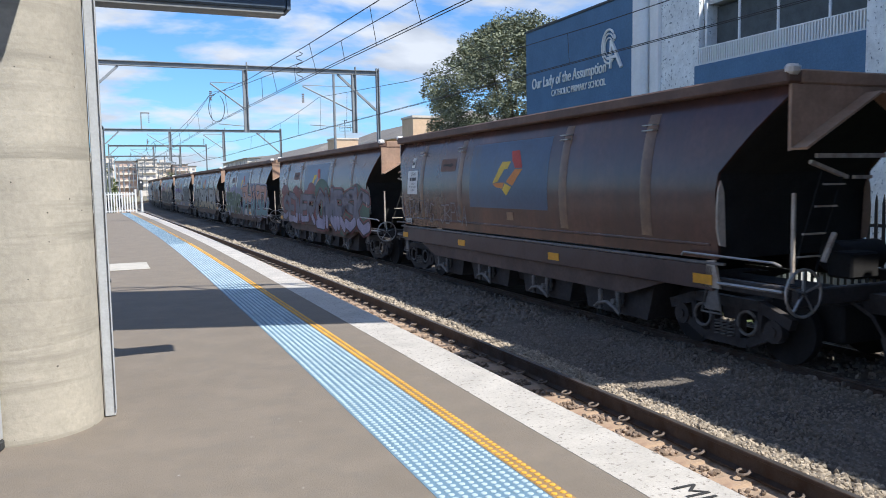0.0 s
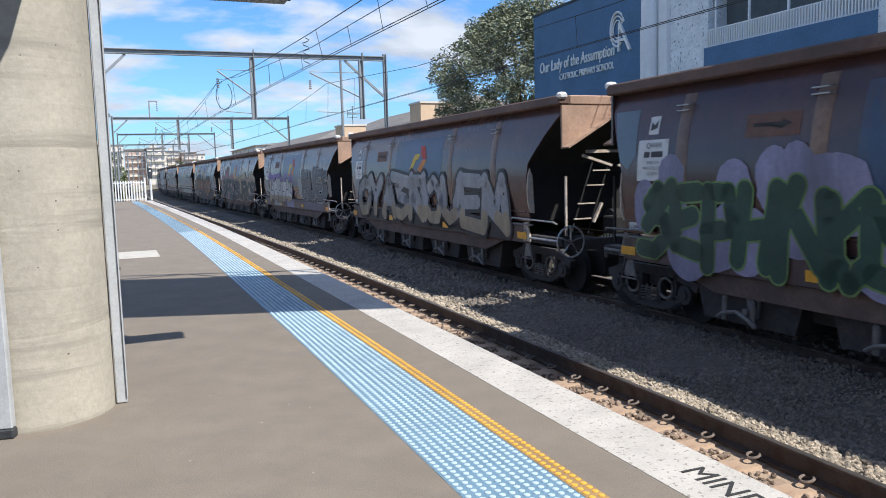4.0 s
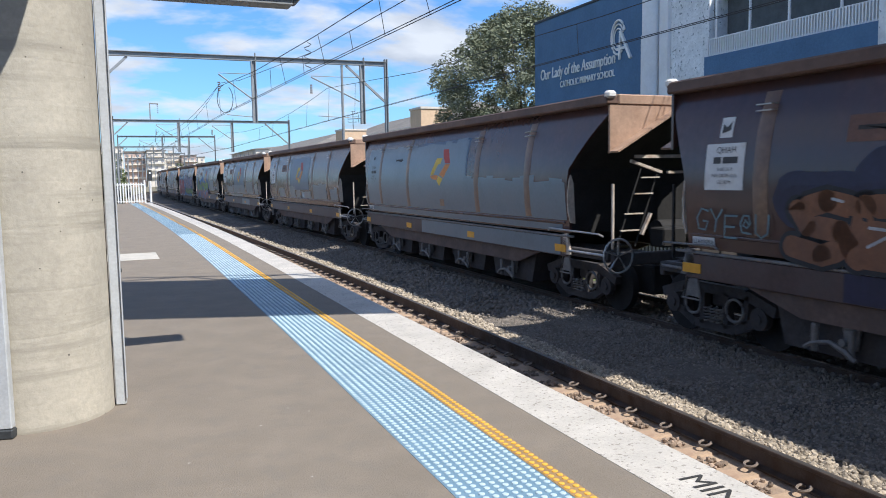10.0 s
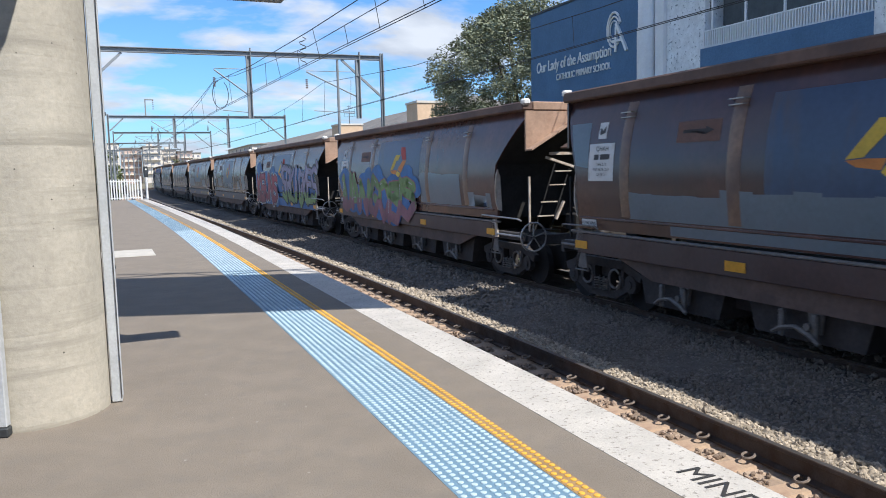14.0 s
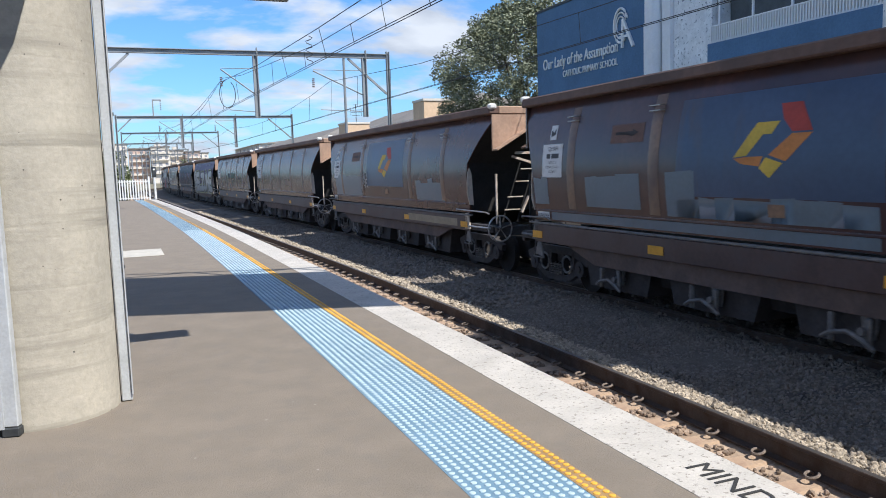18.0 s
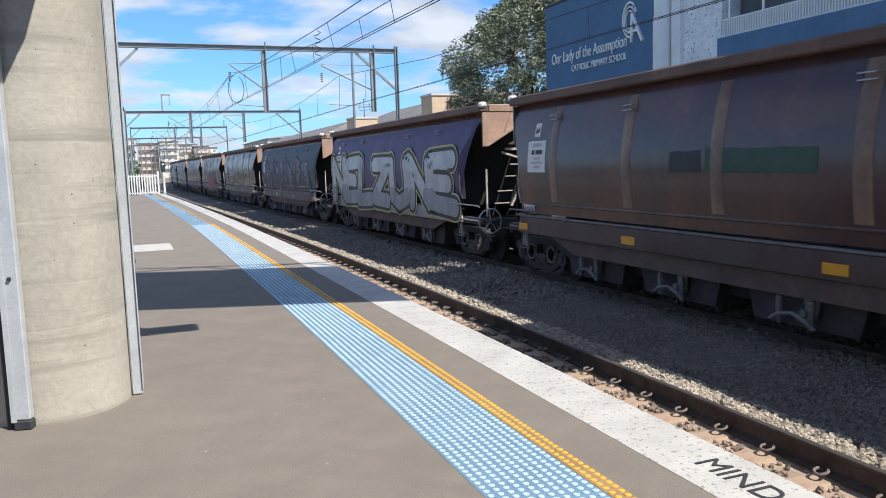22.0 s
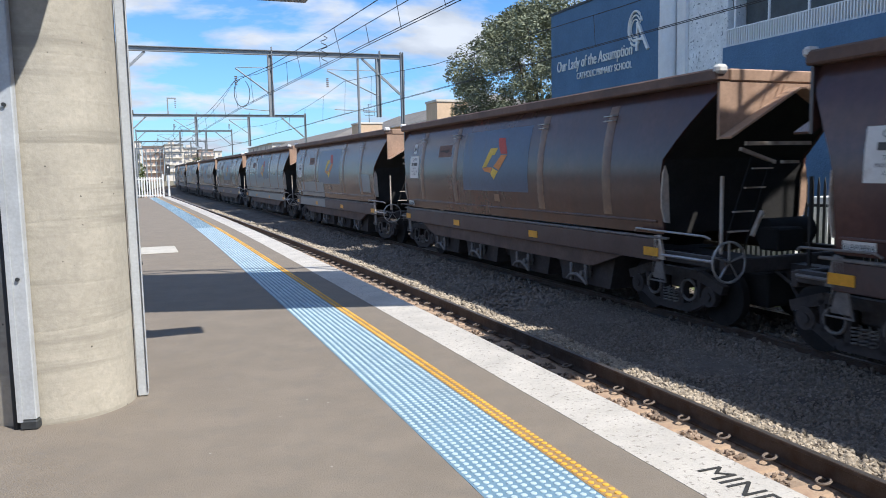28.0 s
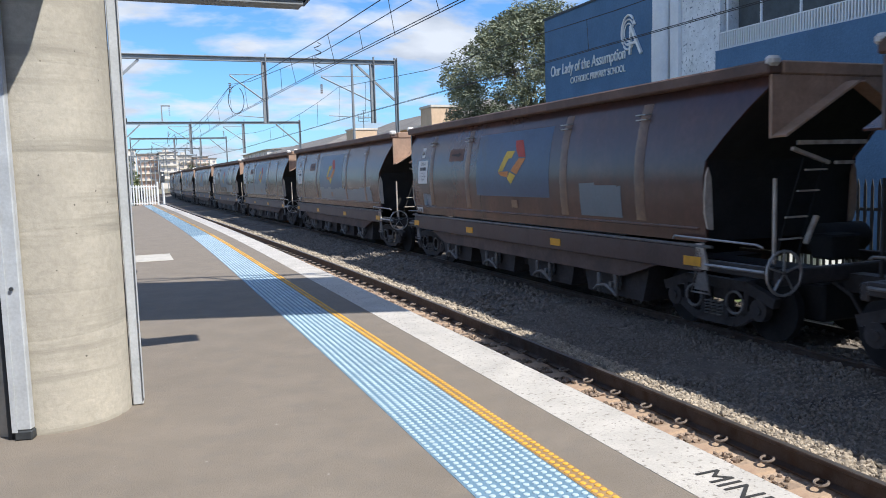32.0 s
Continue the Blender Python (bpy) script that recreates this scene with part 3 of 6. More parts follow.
def build_wagon():
    root = thing("hopper_wagon", "dark brown steel coal hopper wagon, weathered, rolling on the far track", "hopper wagon", "coal train wagons")
    for sx in (-1, 1):
        part("side_sheet", bm_side(sx), WAGON, root)
    # top rim, a box section all round
    rim = bmesh.new()
    for sx in (-1, 1):
        bm_box(min(sx * 1.20, sx * 1.45), max(sx * 1.20, sx * 1.45), 0, LEN, 3.72, 3.90, 0.025, into=rim)
    part("top_rim", rim, RIM_PAINT, root, "dark brown box-section top rims")
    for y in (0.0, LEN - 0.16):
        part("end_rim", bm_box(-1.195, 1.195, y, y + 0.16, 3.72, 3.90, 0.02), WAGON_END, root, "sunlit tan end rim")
    for sx in (-1, 1):
        for y in (0.02, LEN - 0.02):
            part("corner_casting", bm_box(sx * RIM - 0.10, sx * RIM + 0.10, y - 0.07, y + 0.07, 3.82, 3.955, 0.04), PLATE, root, "pale corner casting")
    part("coal_floor", bm_box(-RIM + 0.1, RIM - 0.1, 0.4, LEN - 0.4, 3.40, 3.50), UNDER, root)
    for end in (0, 1):
        def at(y):
            return y if end == 0 else LEN - y
        # gable-shaped end plate under the rim; sunlit end coloured lighter, shaded end darker
        V = [(-RIM, 3.715), (RIM, 3.715), (RIM, 2.88), (0.06, 3.62), (-0.06, 3.62), (-RIM, 2.88)]
        part("end_plate", bm_prism(V, "y", at(0.02), at(0.07)), WAGON if end else WAGON_END, root, "dark gabled end plate" if end else "gabled end plate coloured tan for sunlight")
        V2 = bmesh.new()
        for sx in (-1, 1):
            bm_beam((sx * RIM, at(-0.10), 2.90), (sx * 0.05, at(-0.10), 3.63), 0.24, 0.03, into=V2)
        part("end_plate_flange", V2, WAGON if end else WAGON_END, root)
        # flanges on the side sheets' ends, their sunlit paleness put into the colour
        cut = 0.555 if end else 1.165
        for sx in (-1, 1):
            o = [(sx * 1.36, 1.60), (sx * 1.46, 1.62), (sx * 1.52, 1.85), (sx * 1.525, 2.15), (sx * 1.50, 2.40), (sx * 1.46, 2.52), (sx * 1.40, 2.36)]
            part("corner_flange", bm_prism(o, "y", at(cut - 0.06), at(cut - 0.03)), FLANGE if sx < 0 else WAGON_END, root, "end flange coloured pale for sunlight")
        # hopper slope sheet between the sides, black to carry the recess shade
        bm = bmesh.new()
        pair = [[bm.verts.new((s_ * (w - 0.03), at((far_cut(c) if end else c) + 0.03), z)) for s_ in (-1, 1)] for z, w, c in LEVELS]
        for A, B in zip(pair, pair[1:]):
            bm.faces.new((A[0], A[1], B[1], B[0]))
        g = bmesh.ops.extrude_face_region(bm, geom=bm.faces[:])
        for v in g["geom"]:
            if isinstance(v, bmesh.types.BMVert):
                v.co.y += 0.04 if end == 0 else -0.04
        part("slope_sheet", bm, RECESS_BLACK, root, "slope sheet coloured black for recess shade")
        part("draft_gear", bm_box(-0.5, 0.5, min(at(-0.1), at(1.1)), max(at(-0.1), at(1.1)), 0.34, 0.86, 0.03), RECESS_BLACK, root)
        for sx in (-1, 1):
            part("end_sill", bm_box(min(sx * 1.30, sx * 1.44), max(sx * 1.30, sx * 1.44), min(at(-0.05), at(cut + 0.1)), max(at(-0.05), at(cut + 0.1)), 1.0, 1.16, 0.015), UNDER, root)
        part("headstock", bm_box(-1.40, 1.40, min(at(-0.18), at(-0.06)), max(at(-0.18), at(-0.06)), 0.92, 1.14, 0.02), UNDER, root)
        # post coloured pale at the sunlit end, black at the shaded one
        part("corner_post", bm_box(-RIM + 0.05, -RIM + 0.085, at(0.02) - 0.02, at(0.02) + 0.02, 1.20, 2.35), FLANGE if end == 0 else RECESS_BLACK, root, "pale upright post")
        part("corner_post", bm_box(RIM - 0.025, RIM + 0.025, at(0.02) - 0.02, at(0.02) + 0.02, 1.16, 2.35), RECESS_BLACK, root)
        # leaning ladder, braces, air tank; sunlit paleness coloured into rungs, bars and braces
        lad = part("ladder", bm_beam((-1.02, at(0.28), 1.20), (-0.50, at(0.28), 2.62), 0.014, 0.03), RECESS_BLACK, root, "steel end ladder")
        part("stile", bm_beam((-0.62, at(0.28), 1.20), (-0.10, at(0.28), 2.62), 0.014, 0.03), RECESS_BLACK, lad)
        for x, z in ((-0.97, 1.50), (-0.88, 1.80), (-0.66, 2.16), (-0.52, 2.45)):
            part("rung", bm_beam((x, at(0.24), z), (x + 0.40, at(0.24), z), 0.03, 0.025), FLANGE, lad, "rung coloured pale for sunlight")
        part("cross_bar", bm_beam((-0.64, at(0.26), 2.83), (0.66, at(0.26), 2.83), 0.05, 0.06), FLANGE, root, "pale cross bar")
        part("brace", bm_beam((-0.72, at(0.28), 2.75), (-0.04, at(0.28), 2.54), 0.06, 0.05), FLANGE, root)
        part("brace", bm_beam((-0.34, at(0.20), 1.80), (-0.54, at(0.20), 1.42), 0.07, 0.04), FLANGE, root)
        part("brace", bm_beam((0.12, at(0.30), 2.54), (0.46, at(0.30), 2.54), 0.05, 0.05), FLANGE, root)
        part("valve_box", bm_box(-0.12, 0.42, min(at(0.1), at(0.5)), max(at(0.1), at(0.5)), 1.16, 1.52, 0.03), RECESS_BLACK, root)
        part("air_tank", bm_cyl((at(0.65), 1.42), 0.22, "x", 0.15, 1.05, 18), RECESS_BLACK, root)
        part("coupler", bm_beam((0, at(0.1), 0.88), (0, at(-0.78), 0.88), 0.26, 0.26), UNDER, root)
        part("air_hose", bm_tube([(-0.35, at(-0.1), 0.9), (-0.35, at(-0.4), 0.75), (-0.33, at(-0.6), 0.45), (-0.25, at(-0.78), 0.4)], 0.025, 6), UNDER, root)
        for sx in (-1,):
            f = cut + 0.10
            part("footstep", bm_tube([(sx * 1.46, at(f - 0.10), 1.0), (sx * 1.46, at(f - 0.20), 0.66), (sx * 1.46, at(f + 0.20), 0.66), (sx * 1.46, at(f + 0.10), 1.0)], 0.022, 6), DUSTY, root)
            part("step_leg", bm_prism([(at(f - 0.07), 0.98), (at(f + 0.07), 0.98), (at(f + 0.15), 0.70), (at(f - 0.15), 0.70)], "x", sx * 1.45, sx * 1.42), DUSTY, root, "dusty step leg")
            part("grab_rail", bm_tube([(sx * 1.49, at(0.02), 1.43), (sx * 1.53, at(0.10), 1.47), (sx * 1.53, at(f + 0.50), 1.49), (sx * 1.50, at(f + 0.58), 1.44)], 0.018, 6), STEEL if end == 0 else DUSTY, root, "bare steel grab rail")
            part("push_bar", bm_tube([(sx * 1.48, at(0.0), 1.10), (sx * 1.50, at(f - 0.15), 1.10)], 0.025, 6), STEEL if end == 0 else DUSTY, root)
            part("step_bracket", bm_prism([(at(f - 0.20), 1.02), (at(f + 0.10), 1.02), (at(f + 0.06), 1.40), (at(f - 0.08), 1.42)], "x", sx * 1.50, sx * 1.46), FLANGE if end == 0 else DUSTY, root, "pale worn bracket")
    # brake wheel on the end towards the platform
    bw = part("brake_wheel", bm_tube([(-1.32 + 0.30 * math.cos(a), -0.18, 1.10 + 0.30 * math.sin(a)) for a in [i * math.pi / 10 for i in range(20)]], 0.02, 6, close=True), STEEL, root, "grey spoked hand brake wheel")
    for i in range(5):
        a = i * 2 * math.pi / 5 + 0.3
        part("spoke", bm_beam((-1.32, -0.18, 1.10), (-1.32 + 0.29 * math.cos(a), -0.18, 1.10 + 0.29 * math.sin(a)), 0.03, 0.02), STEEL, bw)
    part("brake_shaft", bm_tube([(-1.32, -0.2, 1.10), (-1.32, 0.1, 1.10)], 0.03, 6), DUSTY, bw)
    # side sills and ledges
    for sx in (-1, 1):
        part("side_sill", bm_box(sx * 1.47 - 0.03, sx * 1.47 + 0.03, 1.2, LEN - 0.56, 0.98, 1.34, 0.012), SILL, root)
        part("side_ledge", bm_box(sx * 1.475 - 0.035, sx * 1.475 + 0.035, 1.0, LEN - 0.35, 1.345, 1.385, 0.01), DUSTY, root)
        part("lower_ledge", bm_box(sx * 1.45 - 0.03, sx * 1.45 + 0.03, 1.3, LEN - 0.62, 1.60, 1.64, 0.01), WAGON, root)
        for y in (2.68, 5.08, 7.46, 9.65, 12.1):
            if sx > 0:
                break
            o = bmesh.new()
            ring = [((sx * (side_at(z) + 0.004)), z) for z in [l[0] + 0.02 for l in LEVELS[1:-1]]]
            A = [[o.verts.new((x, yy, z)) for yy in (y - 0.13, y - 0.10, y + 0.10, y + 0.13)] for x, z in ring]
            for r in A:
                for v in (r[1], r[2]):
                    v.co.x += sx * 0.008
            for p_, q_ in zip(A, A[1:]):
                for i in range(3):
                    o.faces.new((p_[i], p_[i + 1], q_[i + 1], q_[i]))
            part("rib", o, RIB, root, "faded tan hoop rib")
            for z in (3.40, 3.32):
                if y != 7.46:
                    part("rung_grip", bm_tube([(sx * 1.36, y - 0.12, z), (sx * 1.45, y - 0.1, z), (sx * 1.45, y + 0.16, z), (sx * 1.36, y + 0.18, z)], 0.012, 5), STEEL, root)
    # amber reflectors along the sill
    for y in (1.40, 5.42, 9.60, 13.40):
        part("reflector", bm_box(-1.512, -1.503, y - 0.19, y + 0.19, 1.06, 1.20), REFLECT, root, "amber reflector plate")
    # hopper doors with their gear below
    part("hopper_floor", bm_prism([(-1.35, 1.40), (1.35, 1.40), (0.95, 0.42), (-0.95, 0.42)], "y", 3.3, LEN - 3.3), UNDER, root)
    part("centre_sill", bm_box(-0.3, 0.3, 0.1, LEN - 0.1, 0.62, 1.0), UNDER, root)
    for sx in (-1, 1):
        part("hopper_skirt", bm_prism([(2.3, 0.985), (12.5, 0.985), (11.5, 0.68), (3.3, 0.68)], "x", sx * 1.33, sx * 1.40), SKIRT, root, "dusty brown hopper skirt")
    for y in (3.83, 6.15, 8.65, 11.05):
        d = part("discharge_door", bm_prism([(y - 1.05, 0.95), (y + 1.05, 0.95), (y + 0.85, 0.26), (y - 0.85, 0.26)], "x", -1.22, 1.22), UNDER, root, "grimy discharge door")
        for dy in (-0.26, 0.26):
            part("door_lug", bm_box(-1.40, -1.33, y + dy - 0.045, y + dy + 0.045, 0.30, 0.66, 0.02), DUSTY, d, "dusty door lug")
        part("door_link", bm_tube([(-1.41, y + 0.38, 0.34), (-1.42, y + 0.24, 0.42), (-1.42, y, 0.47), (-1.42, y - 0.22, 0.40), (-1.41, y - 0.36, 0.30)], [0.022, 0.03, 0.032, 0.04, 0.03], 6), DUSTY, d, "dusty curved door link")
        part("door_plate", bm_prism([(y - 0.34, 0.68), (y - 0.10, 0.68), (y - 0.14, 0.42), (y - 0.30, 0.40)], "x", -1.32, -1.28), DUSTY, d)
        part("door_pin", bm_cyl((y - 0.20, 0.50), 0.05, "x", -1.45, -1.0, 12), DUSTY, d)
    for yc in (1.40, LEN - 0.70):
        bogie(root, yc)
    # plates and panels on the platform side
    part("logo_panel", on_side(rect(5.62, 9.10, 2.00, 3.42), 0.003), LOGO_BLUE, root, "faded blue painted panel")
    def mark(px, pz):
        return (7.28 - (px - 611) / 84, 2.74 - (pz - 238) / 138)
    for mtl, o in ((LOGO_Y, [(558, 265), (590, 203), (622, 203), (612, 225), (600, 225), (578, 262)]), (LOGO_O, [(558, 267), (578, 264), (602, 264), (597, 282), (570, 277)]),
                   (LOGO_R, [(620, 173), (648, 173), (666, 223), (640, 223), (626, 200)]), (LOGO_O, [(640, 226), (666, 226), (634, 274), (610, 262)]),
                   (LOGO_Y, [(597, 285), (606, 266), (630, 277), (612, 303)])):
        o = [mark(*p_) for p_ in o]
        part("logo_stripe", on_side(o, 0.008), mtl, root)
    pl = part("data_plate", on_side(rect(12.40, 13.14, 2.28, 2.92), 0.006), PLATE, root, "white wagon data plate")
    for z, a, b in ((2.69, 12.52, 12.80), (2.69, 12.84, 12.98)):
        part("lettering", on_side(rect(a, b, z - 0.045, z + 0.045), 0.010), INK, pl)
    for body, y, z, w, h in (("QHAH", 12.93, 2.775, 0.36, 0.10), ("TARE 21.7t", 12.90, 2.54, 0.30, 0.05), ("MAX GROSS 120.0t", 12.99, 2.455, 0.48, 0.05), ("LLL 16.7m", 12.88, 2.37, 0.26, 0.05)):
        side_text(body, y, z, w, h, pl)
    sp = part("small_plate", on_side(rect(12.68, 12.92, 3.0, 3.28), 0.006), PLATE, root, "small white plate")
    part("lettering", on_side([(12.72, 3.10), (12.88, 3.06), (12.88, 3.20), (12.80, 3.14), (12.72, 3.22)], 0.010), INK, sp)
    part("arrow_panel", on_side(rect(9.95, 10.85, 2.85, 3.16), 0.005), ARROW, root, "faded orange panel with a dark arrow")
    part("arrow", on_side([(10.72, 2.985), (10.72, 3.035), (10.25, 3.035), (10.25, 3.07), (10.08, 3.01), (10.25, 2.95), (10.25, 2.985)], 0.009), UNDER, root)
    ip = part("sill_plate", on_side(rect(12.98, 13.44, 1.46, 1.60), 0.01), PLATE, root, "white name plate")
    side_text("ILLAWARRA", 13.42, 1.495, 0.42, 0.07, ip, 0.014)
    part("square_plate", on_side(rect(7.03, 7.31, 1.76, 1.93), 0.012), RIB, root, "small tan square plate")
    return root


TRAIN_S = (2.24471369e-06, -3.08680632e-04, 4.07314039e-02, 1.02017700e+01, -7.21825692e+00)


def train_way(t):
    """How far the train has come at t seconds."""
    s = 0.0
    for c in TRAIN_S:
        s = s * t + c
    return s


def wagon_pose(k, t):
    y = PITCH * k - train_way(t)
    a, b = y + 2.0, y + LEN - 2.0
    xa, xb = bend(max(-60, min(329, a))), bend(max(-60, min(329, b)))
    ang = math.atan2(xb - xa, b - a)
    x = TRACK_B + xa - math.tan(ang) * 2.0
    return Matrix.Translation((x, y, RAIL_Z)) @ Matrix.Rotation(-ang, 4, "Z")


FIRST = build_wagon()
for o in FIRST.children_recursive:
    if o.name.split(".")[0] in ("side_sheet", "rib", "logo_panel", "data_plate", "axle_box", "wheel", "air_tank"):
        o.data.shade_smooth()
        o.data.set_sharp_from_angle(angle=radians(28))
WAGONS = {-1: FIRST}
for k in range(0, 32):
    WAGONS[k] = copy_thing(FIRST, Matrix.Identity(4))


def motions():
    for k, w in WAGONS.items():
        walk(w, [(t, wagon_pose(k, t)) for t in range(0, 33)])

# ---- beside and over the platform ----
SIGN_NAVY = mat("navy_sign_paint", (0.08, 0.12, 0.18), 0.5, var=0.1, scale=2, fine=30, bump=0.05)
DECK = mat("footbridge_concrete", (0.34, 0.32, 0.29), 0.9, var=0.15, scale=1, fine=20)
DARK_STEEL = mat("dark_painted_steel", (0.05, 0.055, 0.06), 0.6, 0.2, var=0.2, scale=4, fine=30)
WIRE = mat("dark_copper_wire", (0.05, 0.05, 0.052), 0.6, 0.5, var=0.1, bump=0)
CERAMIC = mat("brown_insulator", (0.16, 0.12, 0.10), 0.3, var=0.1)
WHITE_FENCE = mat("white_fence_paint", (0.72, 0.72, 0.70), 0.6, var=0.1, scale=3, fine=20, dirt=(0.45, 0.43, 0.40), dirt_at=(0.55, 0.8), dirt_scale=2)
LID = mat("pale_concrete_lid", (0.45, 0.42, 0.37), 0.9, var=0.12, scale=3, fine=40)


def column():
    root = thing("concrete_column", "round board-marked concrete column standing on the platform", "column", at=pose(-1.957, 5.512, 0))
    bm = bmesh.new()
    zs = [(0.0, 0.468, 0)]
    rnd = random.Random(4)
    z = 0.16
    while z < 6.8:
        w = rnd.uniform(-0.012, 0.012)
        d = rnd.uniform(0.0003, 0.0010)
        zs += [(z - 0.02, 0.468, w), (z - 0.004, 0.468 - d * 0.2, w), (z, 0.468 - d, w), (z + 0.004, 0.468 - d * 0.2, w), (z + 0.02, 0.468, w)]
        z += rnd.uniform(0.15, 0.30)
    zs.append((6.99, 0.468, 0))
    seg = 96
    rings = []
    for z, r, w in zs:
        rings.append([bm.verts.new((r * math.cos(k * 2 * math.pi / seg), r * math.sin(k * 2 * math.pi / seg), z + w * math.sin(k * 4 * math.pi / seg + z * 3))) for k in range(seg)])
    for A, B in zip(rings, rings[1:]):
        for k in range(seg):
            bm.faces.new((A[k], A[(k + 1) % seg], B[(k + 1) % seg], B[k]))
    part("shaft", bm, CONCRETE, root, smooth=True)
    for a, out in ((-0.05, 0.036), (-1.80, 0.03)):
        x, y = 0.505 * math.cos(a), 0.505 * math.sin(a)
        m = Matrix.Translation((x, y, 0)) @ Matrix.Rotation(a, 4, "Z")
        s = part("steel_channel", bm_box(-0.03, out, -0.045, 0.045, 0.06 if out < 0.033 else 0.004, 6.9, 0.006), GALV, root, "galvanised cable channel", at=m)
        part("channel_lip", bm_box(out + 0.001, out + 0.008, -0.06, -0.03, 0.05, 6.9), GALV, s)
        if out < 0.033:
            part("end_cap", bm_box(-0.035, 0.036, -0.05, 0.05, 0.0, 0.058, 0.008), DARK_STEEL, s, "black end cap")
        for z in (0.9, 1.9, 2.9, 3.6):
            part("screw", bm_cyl((0, z), 0.012, "x", out, out + 0.012, 8), DARK_STEEL, s)
    part("conduit", bm_tube([(0.50 * math.cos(-1.96), 0.50 * math.sin(-1.96), 0.0), (0.50 * math.cos(-1.96), 0.50 * math.sin(-1.96), 6.9)], 0.022, 8), DARK_STEEL, root, "black cable conduit")


def hanging_sign():
    root = thing("hanging_sign", "navy platform sign box hanging over the platform", "sign", at=pose(0, 5.80, 2.78))
    part("box", bm_box(-3.2, -0.14, -0.11, 0.11, 0.0, 0.5, 0.012), SIGN_NAVY, root)
    part("bottom_trim", bm_box(-3.2, -0.16, -0.09, 0.09, -0.03, -0.002), GALV_DULL, root)
    part("end_panel", bm_box(-0.137, -0.11, -0.11, 0.11, 0.0, 0.5), SIGN_NAVY, root)
    # unseen beam, added so the shadow below reaches past the sign's end
    part("support_beam", bm_box(-3.2, 0.48, -0.42, -0.12, 0.52, 0.60), DARK_STEEL, root)
    for x in (-2.6, -0.5):
        part("hanger", bm_tube([(x, 0, 0.48), (x, 0, 4.21)], 0.025, 8), DARK_STEEL, root)


def footbridge():
    root = thing("footbridge", "concrete footbridge crossing the tracks overhead", "footbridge")
    far = lambda x: float(np.interp(x, [-9, 4.3, 8.2, 18], [11.60, 6.68, 5.88, 5.50]))
    near = lambda x: float(np.interp(x, [-9, 4.3, 7.75, 18], [8.19, 3.53, 3.38, 2.70]))
    stops = (-9, 4.3, 8.0, 18)
    o = [(x, near(x)) for x in stops] + [(x, far(x)) for x in reversed(stops)]
    part("deck", bm_prism(o, "z", 7.0, 7.35), DECK, root)
    rail = part("railing", bm_beam((-9, far(-9), 8.4), (4.3, far(4.3), 8.4), 0.06, 0.06), DARK_STEEL, root)
    part("railing_top", bm_beam((4.32, far(4.32), 8.4), (8.2, far(8.2), 8.4), 0.06, 0.06), DARK_STEEL, rail)
    part("railing_top", bm_beam((8.22, far(8.22), 8.4), (18, far(18), 8.4), 0.06, 0.06), DARK_STEEL, rail)
    for i in range(18):
        x = -9 + i * 1.5
        part("railing_brace", bm_beam((x, far(x), 7.4), (x + 1.5, far(x + 1.5), 8.4), 0.05, 0.05), DARK_STEEL, rail)
        part("railing_post", bm_beam((x, far(x), 7.35), (x, far(x), 8.4), 0.05, 0.05), DARK_STEEL, rail)


def lid():
    tagged(part("access_pit_cover", bm_box(-0.5, 0.5, -0.7, 0.7, 0.0, 0.012, 0.004), LID, at=pose(-1.36, 16.1, 0, 0, 0, 1)), "pale concrete pit cover set in the asphalt", "pit cover")


def picket_fence():
    root = thing("picket_fence", "white metal picket fence across the platform end", "fence", at=pose(-0.30, 54.2, -0.02))
    part("post", bm_box(-0.05, 0.05, -0.05, 0.05, 0, 1.55), WHITE_FENCE, root)
    part("top_bar", bm_box(-4.6, -0.045, -0.02, 0.02, 1.2, 1.27), WHITE_FENCE, root)
    part("bottom_bar", bm_box(-4.6, -0.045, -0.02, 0.02, 0.12, 0.18), WHITE_FENCE, root)
    p0 = None
    for i in range(28):
        m = pose(-0.2 - i * 0.16, -0.04, 0)
        if p0 is None:
            p0 = part("picket", bm_box(-0.035, 0.035, -0.012, 0.012, 0.05, 1.36), WHITE_FENCE, root, at=m)
        else:
            again(p0, m)


